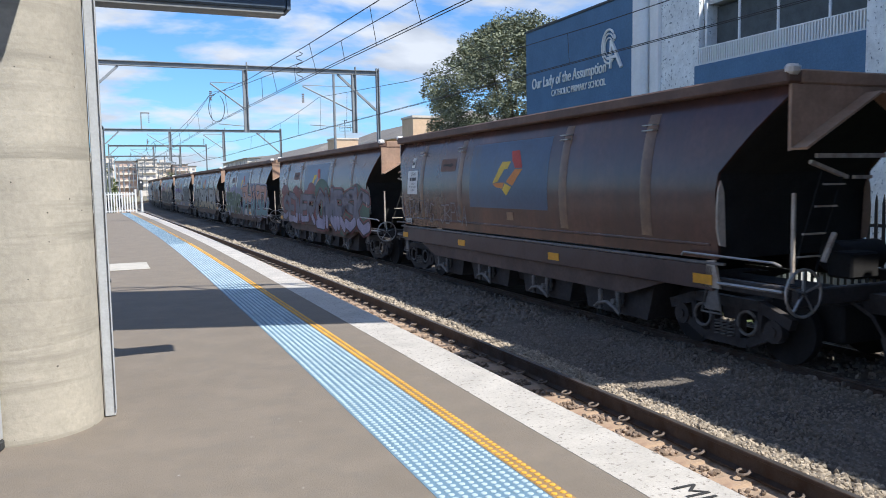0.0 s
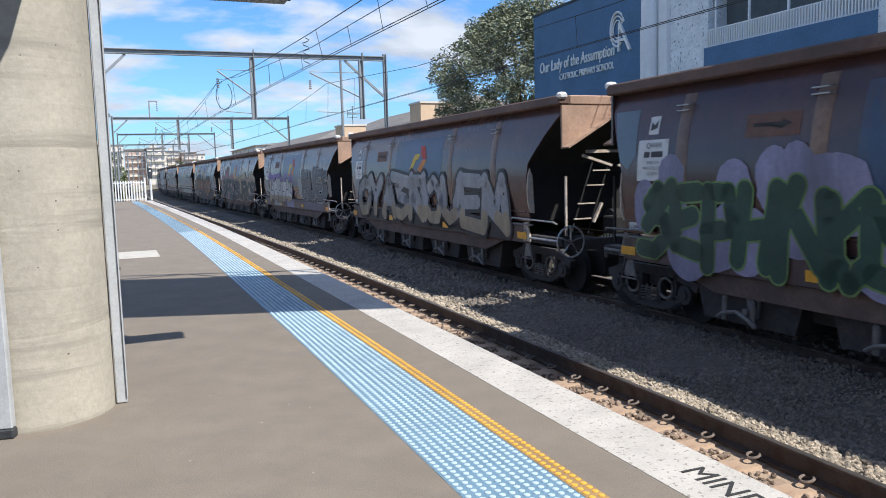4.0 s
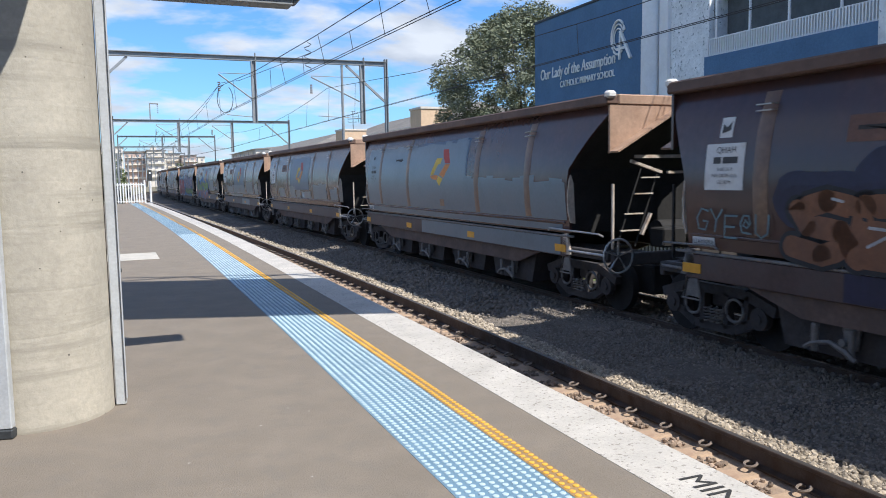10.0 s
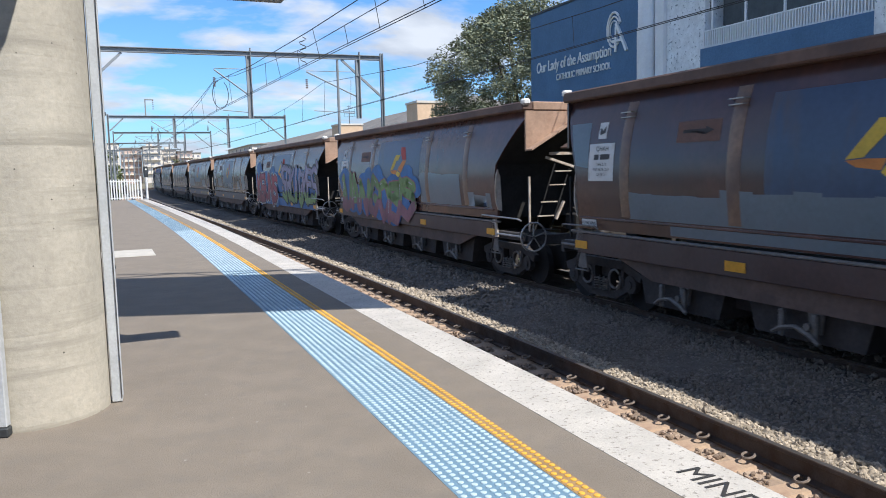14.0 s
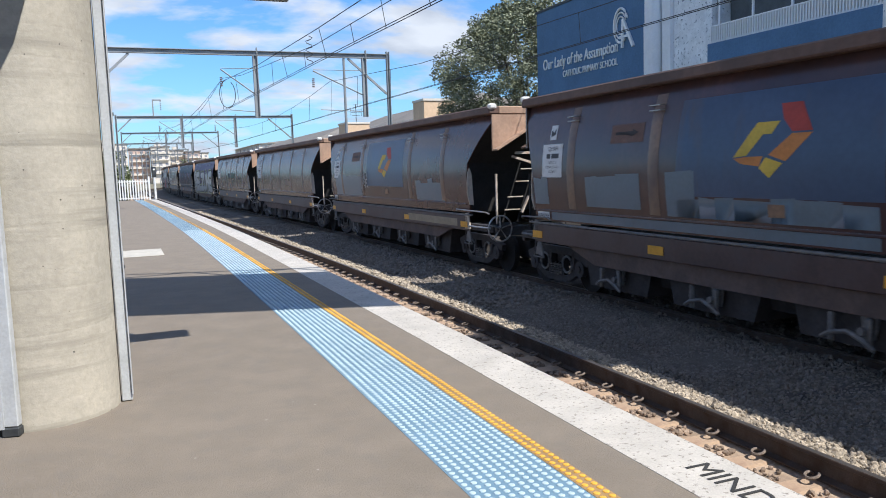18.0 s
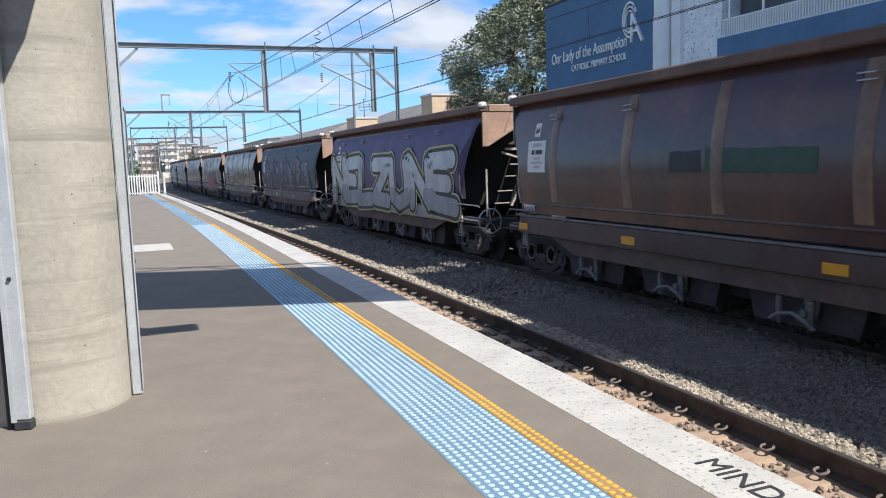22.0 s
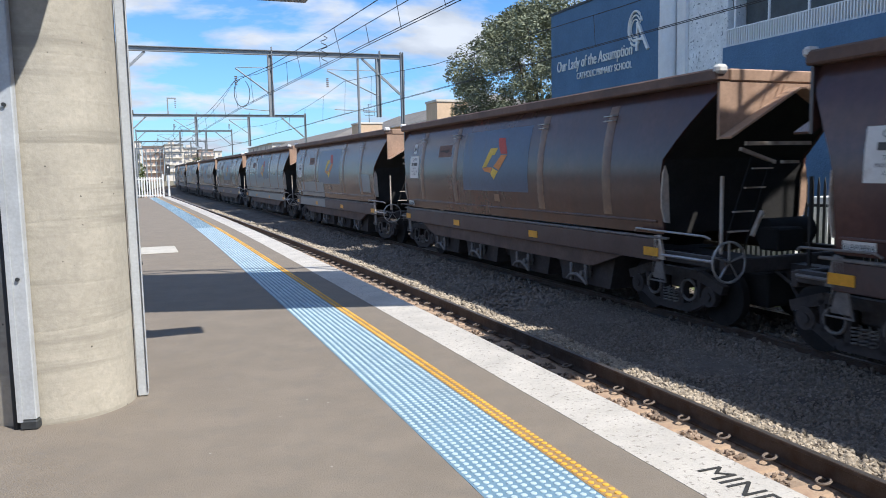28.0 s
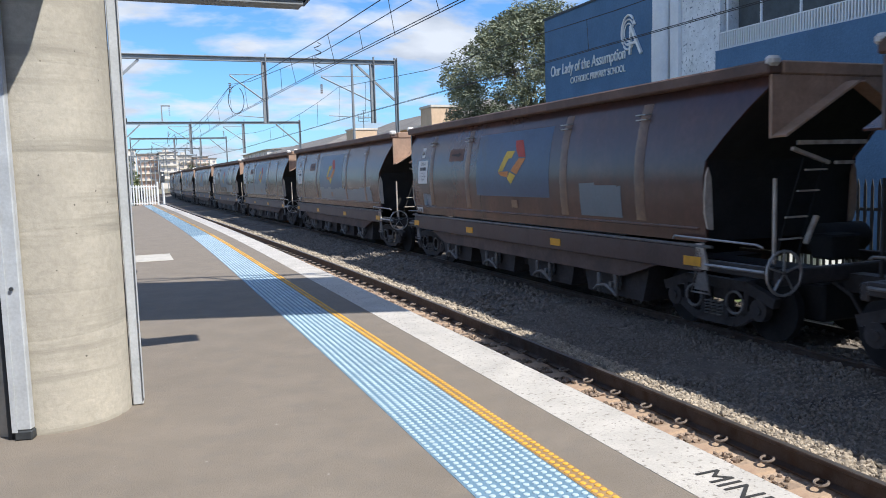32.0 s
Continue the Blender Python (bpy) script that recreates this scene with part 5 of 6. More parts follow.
def flats(x0, x1, y, top, wall, label, seed):
    rnd = random.Random(seed)
    root = thing("apartment_block", label, "apartment block", "far apartment blocks")
    part("wall", bm_box(x0, x1, y, y + 18, -1.4, top), wall, root)
    part("roof", bm_box(x0 - 0.3, x1 + 0.3, y - 0.3, y + 18.3, top + 0.003, top + 0.5), ROOF_TILE, root)
    if rnd.random() < 0.6:
        part("roof_box", bm_box(x0 + 1.5, x0 + 4, y + 2, y + 6, top + 0.51, top + 2.0), wall, root)
    w = slab = None
    n = max(2, int((x1 - x0) / 2.1))
    f = 0
    while top - 1.2 - f * 2.9 > 3.0:
        z = top - 1.2 - f * 2.9
        for i in range(n):
            m = pose(x0 + (i + 0.5) * (x1 - x0) / n, y - 0.02, z)
            if w is None:
                w = part("window", bm_box(-0.62, 0.62, -0.06, 0.0, -1.2, 0.3), GLASS_DARK, root, at=m)
            elif rnd.random() < 0.92:
                again(w, m)
        m = pose((x0 + x1) / 2, y - 0.5, z - 1.35)
        if slab is None:
            slab = part("balcony", bm_box(-(x1 - x0) / 2 + 0.4, (x1 - x0) / 2 - 0.4, -0.5, 0.45, -0.12, 0.55), CREAM, root, at=m)
        else:
            again(slab, m)
        f += 1


flats(-14, -2.5, 352, 15.3, CREAM, "cream apartment block far beyond the platform end", 1)
flats(-2.0, 6.5, 362, 13.6, PINKISH, "pink-brick apartment block far beyond the platform end", 2)
flats(7.0, 14.5, 356, 14.0, CREAM, "cream apartment block with balconies far along the line", 3)
flats(15.0, 21.0, 368, 12.6, CREAM, "pale apartment block far along the line", 4)
flats(21.5, 27.5, 360, 11.9, PINKISH, "brick apartment block far along the line", 5)
flats(28.5, 36.5, 420, 12.8, CREAM, "pale apartment block far behind the roofs", 6)


def hedge(name, label, boxes, per, size, seed):
    rnd = random.Random(seed)
    cl = []
    for x0, x1, y0, y1, z0, z1, n in boxes:
        for _ in range(n):
            cl.append((Vector((rnd.uniform(x0, x1), rnd.uniform(y0, y1), rnd.uniform(z0, z1))), rnd.uniform(0.6, 1.3) * (z1 - z0) * 0.35))
    me = leaf_mesh(cl, per, size, rnd, 1)
    me.materials.clear()
    me.materials.append(HEDGE)
    tagged(new(name, me), label, "shrubs", kind="stuff")


hedge("far_shrubs", "green shrubs and low trees beyond the platform end", [(-14, -2.2, 95, 110, -1, 1.4, 60), (-30, -3, 200, 240, -1, 6.5, 70), (14, 40, 300, 330, -1, 6, 40)], 90, 0.5, 8)

# ---- masts and posts beyond the platform end ----
def far_post(x, y, h, arm):
    root = thing("line_post", "slim pale steel post beside the tracks", "post", "line posts", at=pose(x, y, -1.3))
    part("pole", bm_tube([(0, 0, 0), (0, 0, h)], [0.10, 0.07], 8), GALV_DULL, root)
    if arm:
        part("arm", bm_beam((0, 0, h - 0.4), (arm, 0, h - 0.4), 0.08, 0.08), GALV_DULL, root)


for x, y, h, arm in ((-2.0, 70, 5.0, 0), (-3.1, 78, 5.2, 0), (-1.2, 88, 5.4, 0.8), (-4.0, 95, 6.0, 1.2), (-0.6, 112, 6.2, 0), (-2.4, 125, 7.0, 1.5), (0.4, 138, 7.0, 0), (-4.5, 150, 7.2, 1.5),
                     (1.6, 168, 7.6, 0), (-1.0, 180, 7.6, 1.5), (3.4, 195, 7.8, 0), (6.0, 230, 8.2, -2.0)):
    far_post(x, y, h, arm)


def signal():
    root = thing("railway_signal", "black-headed colour light signal on a white post", "signal", at=pose(0.25, 62, -1.25))
    part("post", bm_tube([(0, 0, 0), (0, 0, 3.0)], 0.08, 10), WHITE_FENCE, root)
    part("head", bm_box(-0.14, 0.14, -0.1, 0.1, 2.7, 3.5, 0.03), DARK_STEEL, root)
    part("lens", bm_cyl((0, 3.28), 0.07, "y", -0.13, -0.101, 12), WHITE_FENCE, root)
    part("cabinet", bm_box(-0.3, 0.1, -0.2, 0.2, 0.0, 1.1, 0.02), GALV_DULL, root)


def white_cabinet():
    root = thing("white_cabinet", "white metal cabinet standing behind the palisade fence", "cabinet", at=pose(13.0, 13.0, -1.15))
    part("body", bm_box(-0.3, 0.3, -0.28, 0.28, 0.0, 1.85, 0.02), WHITE_FENCE, root)
    part("door", bm_box(-0.33, -0.303, -0.24, 0.24, 0.08, 1.75), WHITE_FENCE, root)


white_cabinet()
signal()
PIPE = mat("black_rubber", (0.03, 0.03, 0.032), 0.7, var=0.2)


def bikes():
    """Dark machines parked behind the fence."""
    for x in (-1.3, -2.0, -2.7):
        root = thing("parked_scooter", "dark scooter parked behind the white fence", "scooter", "parked scooters", at=pose(x, 55.0, 0))
        for dy in (-0.3, 0.3):
            part("wheel", bm_tube([(0.0, dy + 0.22 * math.cos(a), 0.25 + 0.22 * math.sin(a)) for a in [i * math.pi / 8 for i in range(16)]], 0.05, 6, close=True), PIPE, root)
        part("body", bm_box(-0.16, 0.16, -0.42, 0.42, 0.35, 0.95, 0.1), PIPE, root)
        part("handlebar", bm_tube([(-0.32, 0.25, 1.2), (0, 0.3, 1.08), (0.32, 0.25, 1.2)], 0.04, 6), PIPE, root)


bikes()

# ---- platform markings ----
def markings():
    ys = along(-6, END_Y - 0.2, 1.5)
    blue = part("tactile_strip", bm_ribbon([(0.0, 0.0), (0.5, 0.0), (0.5, 0.002), (0.0, 0.002)], ys), BLUE_TILE)
    tagged(blue, "light blue tactile paving strip with raised dots", "tactile paving", kind="structure")
    yel = part("warning_strip", bm_ribbon([(0.503, 0.0), (0.6, 0.0), (0.6, 0.002), (0.503, 0.002)], ys), YELLOW_TILE)
    tagged(yel, "narrow yellow tactile strip with raised dots", "tactile paving", kind="structure")
    # one dot: a low truncated cone
    prof = [(0.0165, 0.0), (0.0155, 0.0035), (0.0120, 0.005)]
    seg = 10
    dv, df = [], []
    for r, z in prof:
        dv += [(r * math.cos(k * 2 * math.pi / seg), r * math.sin(k * 2 * math.pi / seg), z) for k in range(seg)]
    for i in range(len(prof) - 1):
        df += [(i * seg + k, i * seg + (k + 1) % seg, (i + 1) * seg + (k + 1) % seg, (i + 1) * seg + k) for k in range(seg)]
    df.append(tuple(2 * seg + k for k in range(seg)))
    for root, cols, material, near_n in ((blue, range(10), BLUE_DOT, 250), (yel, range(10, 12), YELLOW_DOT, 50)):
        me = bpy.data.meshes.new("dot")
        me.from_pydata(dv, [], df)
        me.materials.append(material)
        vs, fs, made = [], [], 0
        y = 2.45
        while y < END_Y - 0.3:
            b = bend(y)
            for c in cols:
                x = 0.025 + 0.05 * c + (0.002 if c > 9 else 0)
                if made < near_n:
                    o = new("dot", me)
                    o.parent = root
                    o.location = (x + b, y, 0.002)
                    made += 1
                    continue
                i = len(vs)
                if y < 22:
                    vs += [(x + b + p[0], y + p[1], 0.002 + p[2]) for p in dv]
                    fs += [tuple(i + k for k in f) for f in df]
                else:
                    vs += [(x + b + 0.0155 * math.cos(k * math.pi / 3), y + 0.0155 * math.sin(k * math.pi / 3), 0.0065) for k in range(6)]
                    fs.append(tuple(range(i, i + 6)))
            y += 0.05
        m2 = bpy.data.meshes.new("far_dots")
        m2.from_pydata(vs, [], fs)
        m2.materials.append(material)
        o = new("far_dots", m2)
        o.parent = root
        o["kind"] = "stuff"
    letters = text("lettering", "MIND", 0.20, Matrix.Translation((1.07, 2.915, 0.003)) @ Matrix(((0, 1, 0, 0), (-1, 0, 0, 0), (0, 0, 1, 0), (0, 0, 0, 1))), BLACK_LETTER, PLATFORM, extrude=0.0008, width=0.47)
    letters["label"] = "black stencilled warning word"


def rocks(name, label, areas, material, seed):
    rng = np.random.default_rng(seed)
    t = (1 + 5 ** 0.5) / 2
    base = np.array([(-1, t, 0), (1, t, 0), (-1, -t, 0), (1, -t, 0), (0, -1, t), (0, 1, t), (0, -1, -t), (0, 1, -t), (t, 0, -1), (t, 0, 1), (-t, 0, -1), (-t, 0, 1)]) / 1.9
    tri = np.array([(0, 11, 5), (0, 5, 1), (0, 1, 7), (0, 7, 10), (0, 10, 11), (1, 5, 9), (5, 11, 4), (11, 10, 2), (10, 7, 6), (7, 1, 8), (3, 9, 4), (3, 4, 2), (3, 2, 6), (3, 6, 8), (3, 8, 9),
                    (4, 9, 5), (2, 4, 11), (6, 2, 10), (8, 6, 7), (9, 8, 1)])
    V, F, n0 = [], [], 0
    for x0, x1, y0, y1, size, gap, zf in areas:
        n = int((x1 - x0) * (y1 - y0) / gap ** 2)
        xs, ys = rng.uniform(x0, x1, n), rng.uniform(y0, y1, n)
        for x, y in zip(xs, ys):
            s = size * rng.uniform(0.6, 1.35)
            q = base * rng.uniform(0.72, 1.28, (12, 1)) * rng.uniform(0.7, 1.3, (1, 3))
            a, b = rng.uniform(0, 6.28), rng.uniform(0, 6.28)
            ca, sa, cb, sb = math.cos(a), math.sin(a), math.cos(b), math.sin(b)
            R = np.array([(ca, -sa, 0), (sa, ca, 0), (0, 0, 1)]) @ np.array([(1, 0, 0), (0, cb, -sb), (0, sb, cb)])
            q = q @ R.T * s + (x + bend(y), y, zf(x, y) + s * rng.uniform(-0.1, 0.45))
            V.append(q)
            F.append(tri + n0)
            n0 += 12
    me = bpy.data.meshes.new(name)
    V, F = np.concatenate(V), np.concatenate(F)
    me.from_pydata(V.tolist(), [], F.tolist())
    me.materials.append(material)
    tagged(new(name, me), label, "ballast", kind="stuff")


def bed(x, y):
    u = abs((y - 1.055) / 0.605 - round((y - 1.055) / 0.605))
    if x < 4.12 + 0.20 * max(0.0, 0.35 - u):
        return BED_Z - 0.2
    z = float(np.interp(x, [1.5, 4.0, 4.2, 5.5, 6.4, 9.2, 9.8], [-0.02, 0, -0.01, -0.04, 0.06, 0.06, -0.06])) + BED_Z
    return z + 0.03 * noise.noise((x * 1.3, y * 0.9, 0.0))


def between(x, y):
    """Stones heap up between the sleepers and leave the sandy sleepers bare."""
    u = abs((y - 1.055) / 0.605 - round((y - 1.055) / 0.605))
    return BED_Z - 0.065 + (0.012 if u > 0.27 + 0.1 * noise.noise((x * 6, y * 2, 3.0)) else -0.12)


markings()
rocks("ballast_stones", "loose grey-brown crushed ballast stones beside the rail",
      [(4.05, 4.74, 2.2, 13, 0.027, 0.033, bed), (4.12, 4.78, 13, 34, 0.036, 0.062, bed), (4.1, 4.85, 34, 60, 0.05, 0.12, bed)], STONE, 3)
# these darker stones begin where the train's shadow edge falls
rocks("coal_dusted_stones", "coal-dusted ballast stones darkened for train shade, under the far track",
      [(4.70, 6.9, 3, 13, 0.018, 0.036, bed), (6.9, 9.4, 4, 14, 0.036, 0.11, bed), (4.74, 6.9, 13, 40, 0.036, 0.10, bed)], SHADED_COAL_STONE, 5)
rocks("rusty_stones", "rust-stained stones lying between platform and rail",
      [(2.55, 3.80, 2.0, 14, 0.028, 0.060, between), (2.7, 3.80, 14, 34, 0.03, 0.10, between)], RUST_STONE, 4)

# ---- paint on the wagons: overpainted patches and graffiti ----
PAINTS = {}


def paint(name, rgb, rough=0.5):
    if name not in PAINTS:
        PAINTS[name] = mat(name + "_spray_paint", rgb, rough, var=0.22, scale=1.6, fine=16, bump=0.06, dirt=tuple(c * 0.5 + 0.012 for c in rgb), dirt_at=(0.46, 0.74), dirt_scale=1.5, streak=(1, 1, 0.3))
    return PAINTS[name]


SILVER = paint("silver", (0.40, 0.40, 0.42), 0.36)
WHITE = paint("white", (0.42, 0.42, 0.42))
BLACK = paint("black", (0.018, 0.018, 0.022))
LILAC = paint("lilac", (0.27, 0.25, 0.36))
PURPLE = paint("purple", (0.070, 0.042, 0.125))
DKRED = paint("dark_red", (0.15, 0.022, 0.03))
PINK = paint("pink", (0.27, 0.11, 0.14))
SALMON = paint("salmon", (0.36, 0.17, 0.125))
TEAL = paint("teal", (0.06, 0.16, 0.19))
DKGREEN = paint("dark_green", (0.03, 0.07, 0.045))
GREEN = paint("green", (0.16, 0.26, 0.08))
CYAN = paint("pale_cyan", (0.24, 0.42, 0.48))
BLUE = paint("blue", (0.03, 0.13, 0.34))
ORANGE = paint("burnt_orange", (0.20, 0.085, 0.04))
CRIMSON = paint("crimson", (0.34, 0.045, 0.075))
YELLOWISH = paint("pale_yellow", (0.42, 0.40, 0.16))
NAVY = paint("navy", (0.022, 0.030, 0.055))
TANP = paint("tan", (0.30, 0.24, 0.16))
LILAC_DIM = paint("faded_lilac", (0.110, 0.102, 0.145))
SILVER_DULL = paint("dull_silver", (0.27, 0.27, 0.28))
DUST = paint("faded_grey", (0.15, 0.14, 0.165))
ROYAL = paint("royal_blue", (0.03, 0.06, 0.16))
VIOLET = paint("violet", (0.20, 0.12, 0.34))
CYAN_DIM = paint("faded_cyan", (0.13, 0.23, 0.27))
INDIGO = paint("indigo", (0.024, 0.022, 0.050))
GREY = paint("dark_grey", (0.10, 0.10, 0.108))
CRIMSON_DIM = paint("deep_crimson", (0.22, 0.035, 0.06))

# letter-like strokes in a unit box
STROKES = {
    "N": [[(0, 0), (0, 1), (1, 0), (1, 1)]],
    "E": [[(1, 1), (0, 1), (0, 0), (1, 0)], [(0, .5), (.8, .5)]],
    "L": [[(0, 1), (0, 0), (1, 0)]],
    "O": [[(.5, 1), (.1, .8), (0, .4), (.3, 0), (.8, .05), (1, .5), (.85, .9), (.5, 1)]],
    "P": [[(0, 0), (0, 1), (.8, 1), (1, .75), (.8, .5), (0, .5)]],
    "R": [[(0, 0), (0, 1), (.8, 1), (1, .75), (.8, .5), (.1, .5), (1, 0)]],
    "H": [[(0, 1), (0, 0)], [(1, 1), (1, 0)], [(0, .5), (1, .5)]],
    "I": [[(.5, 0), (.5, .68)], [(.42, .98), (.6, .98)]],
    "B": [[(0, 0), (0, 1), (.75, 1), (.9, .75), (.2, .52), (1, .3), (.8, 0), (0, 0)]],
    "Z": [[(0, 1), (1, 1), (0, 0), (1, 0)]],
    "S": [[(1, .9), (.5, 1), (0, .8), (.2, .55), (.8, .45), (1, .2), (.5, 0), (0, .1)]],
    "U": [[(0, 1), (.05, .2), (.5, 0), (.95, .2), (1, 1)]],
    "W": [[(0, 1), (.25, 0), (.5, .8), (.75, 0), (1, 1)]],
    "M": [[(0, 0), (.1, 1), (.5, .3), (.9, 1), (1, 0)]],
    "K": [[(0, 0), (0, 1)], [(1, 1), (.1, .5), (1, 0)]],
    "Y": [[(0, 1), (.5, .5), (1, 1)], [(.5, .5), (.4, 0)]],
    "C": [[(1, .9), (.5, 1), (0, .6), (.1, .2), (.5, 0), (1, .12)]],
    "A": [[(0, 0), (.5, 1), (1, 0)], [(.2, .4), (.8, .4)]],
    "G": [[(1, .9), (.4, 1), (0, .55), (.2, .05), (.8, 0), (1, .4), (.6, .42)]],
    "T": [[(0, 1), (1, 1)], [(.5, 1), (.5, 0)]],
    "J": [[(.2, 1), (.9, 1), (.85, .2), (.45, 0), (.05, .22)]],
    "@": [[(.7, .5), (.45, .65), (.3, .4), (.6, .3), (.85, .5), (.7, .85), (.3, .85), (.05, .5), (.2, .1), (.9, .05)]],
}


def x_side(z, lift):
    return -(max(side_at(z), float(np.interp(z, [1.40, 2.0], [1.510, 1.498]))) + lift)


class Layer:
    """One colour of paint on one wagon side, gathered into one mesh."""

    def __init__(self):
        self.v, self.f, self.n = [], [], 0

    def put(self, pts, lift):
        i = len(self.v)
        self.v += [(x_side(z, lift), y, z) for y, z in pts]
        return i

    def stroke(self, line, width, lift, caps=True):
        """A round-ended band along a line of (y, z)."""
        self.n += 1
        lift += 0.00025 * (self.n % 9)
        P = [Vector(p) for p in line]
        Q = [P[0]]
        for a, b in zip(P, P[1:]):
            n = max(1, int((b - a).length / 0.14))
            Q += [a.lerp(b, (i + 1) / n) for i in range(n)]
        if len(Q) < 2:
            return
        h = width / 2
        rows_ = []
        for i, q in enumerate(Q):
            d = (Q[min(i + 1, len(Q) - 1)] - Q[max(i - 1, 0)])
            d = d.normalized() if d.length > 1e-6 else Vector((1, 0))
            nrm = Vector((-d.y, d.x))
            rows_.append(self.put([q + nrm * h, q + nrm * h * 0.5, q, q - nrm * h * 0.5, q - nrm * h], lift))
        for a, b in zip(rows_, rows_[1:]):
            for k in range(4):
                self.f.append((a + k, a + k + 1, b + k + 1, b + k))
        if caps:
            for e, o in ((Q[0], Q[1]), (Q[-1], Q[-2])):
                d = (e - o).normalized()
                nrm = Vector((-d.y, d.x))
                c = self.put([e] + [e + (nrm * math.cos(a) + d * math.sin(a)) * h for a in [k * math.pi / 8 for k in range(9)]], lift)
                self.f += [(c, c + 1 + k, c + 2 + k) for k in range(8)]
            for k in range(1, len(P) - 1):
                self.blob(P[k], h, h, lift, 12)

    def blob(self, c, ry, rz, lift, seg=14, rnd=None):
        c = Vector(c)
        inner = self.put([c], lift)
        r1 = self.put([(c.x + ry * 0.5 * math.cos(k * 2 * math.pi / seg), c.y + rz * 0.5 * math.sin(k * 2 * math.pi / seg)) for k in range(seg)], lift)
        r2 = self.put([(c.x + ry * (rnd.uniform(0.85, 1.15) if rnd else 1) * math.cos(k * 2 * math.pi / seg), c.y + rz * math.sin(k * 2 * math.pi / seg)) for k in range(seg)], lift)
        for k in range(seg):
            j = (k + 1) % seg
            self.f += [(inner, r1 + k, r1 + j), (r1 + k, r2 + k, r2 + j, r1 + j)]

    def done(self, name, material, parent, label=""):
        if not self.f:
            return None
        me = bpy.data.meshes.new(name)
        me.from_pydata(self.v, [], self.f)
        me.materials.append(material)
        o = new(name, me)
        o.parent = parent
        if label:
            o["label"] = label
        return o


def graffiti(wagon, letters, ya, yb, z0, z1, fill, outline, cloud=None, halo=None, low_fill=None, split=1.9, fat=0.30, edge=0.10, shine=None, seed=1, lean=0.06, label="painted graffiti letters", wild=1.0):
    """A word of fat wild letters from ya (left as seen) to yb, with outline, halo and a cloud behind."""
    rnd = random.Random(seed)
    n = len(letters)
    w = (ya - yb) / n
    L = {}
    for i, ch in enumerate(letters):
        L.update({k: Layer() for k in ("outline", "fill", "halo")})
        L["low"], L["shine"] = [], []
        left = ya - i * w
        top, low = z1 + wild * rnd.uniform(-0.14, 0.10), z0 + wild * rnd.uniform(-0.04, 0.10)
        tilt, wide = lean + wild * rnd.uniform(-0.22, 0.22) * w, 1.0 + wild * rnd.uniform(-0.15, 0.18)
        lines = list(STROKES[ch])
        if rnd.random() < 0.6 * wild:
            lines.append([(rnd.choice((0, 1)), rnd.choice((0, 1))), (rnd.uniform(-0.45, 1.45), rnd.choice((-0.05, 0.5, 1.1)))])
        for line in lines:
            pts = [(left - w * (0.5 + 0.84 * wide * (u - 0.5)) - tilt * (v - 0.5) + wild * rnd.uniform(-.09, .09) * w, low + (top - low) * (0.1 + 0.8 * v) + wild * rnd.uniform(-.08, .08) * (top - low)) for u, v in line]
            if halo:
                L["halo"].stroke(pts, fat + edge * 2 + (0.11 if edge < 0.125 else 0.06), 0.0166)
            L["outline"].stroke(pts, fat + edge * 2, 0.0190)
            L["fill"].stroke(pts, fat, 0.0215)
            if low_fill:
                for a, b in zip(pts, pts[1:]):
                    za, zb = a[1], b[1]
                    if min(za, zb) < split:
                        A, B = Vector(a), Vector(b)
                        if za > split or zb > split:
                            hi, lo = (A, B) if za > zb else (B, A)
                            A, B = lo, lo.lerp(hi, (split - lo.y) / max(1e-3, hi.y - lo.y))
                        if (A - B).length > 0.03:
                            L["low"].append(Layer())
                            L["low"][-1].n = len(L["low"])
                            L["low"][-1].stroke([A, B], fat * 0.96, 0.0240)
            if shine:
                a, b = Vector(pts[0]), Vector(pts[1])
                L["shine"].append(Layer())
                L["shine"][-1].stroke([a.lerp(b, 0.15) + Vector((0.05, 0.05)), a.lerp(b, 0.6) + Vector((0.05, 0.05))], 0.035, 0.0268)
        if cloud:
            for _ in range(3):
                L["cloud"] = Layer()
                L["cloud"].blob((left - w * rnd.random(), rnd.uniform(z0 + 0.2, z1 + 0.15)), rnd.uniform(0.4, 0.75) * max(w, 0.7), rnd.uniform(0.25, 0.5), 0.0140 + 0.0003 * ((3 * i + _) % 8), 16, rnd)
                L["cloud"].done("graffiti_cloud", cloud, wagon)
        o = L["outline"].done("graffiti_letter", outline, wagon, label)
        L["fill"].done("letter_fill", fill, o)
        L["halo"].done("letter_halo", halo or fill, o)
        for la in L["low"]:
            la.done("letter_shade", low_fill, o)
        for la in L["shine"]:
            la.done("letter_highlight", shine, o)


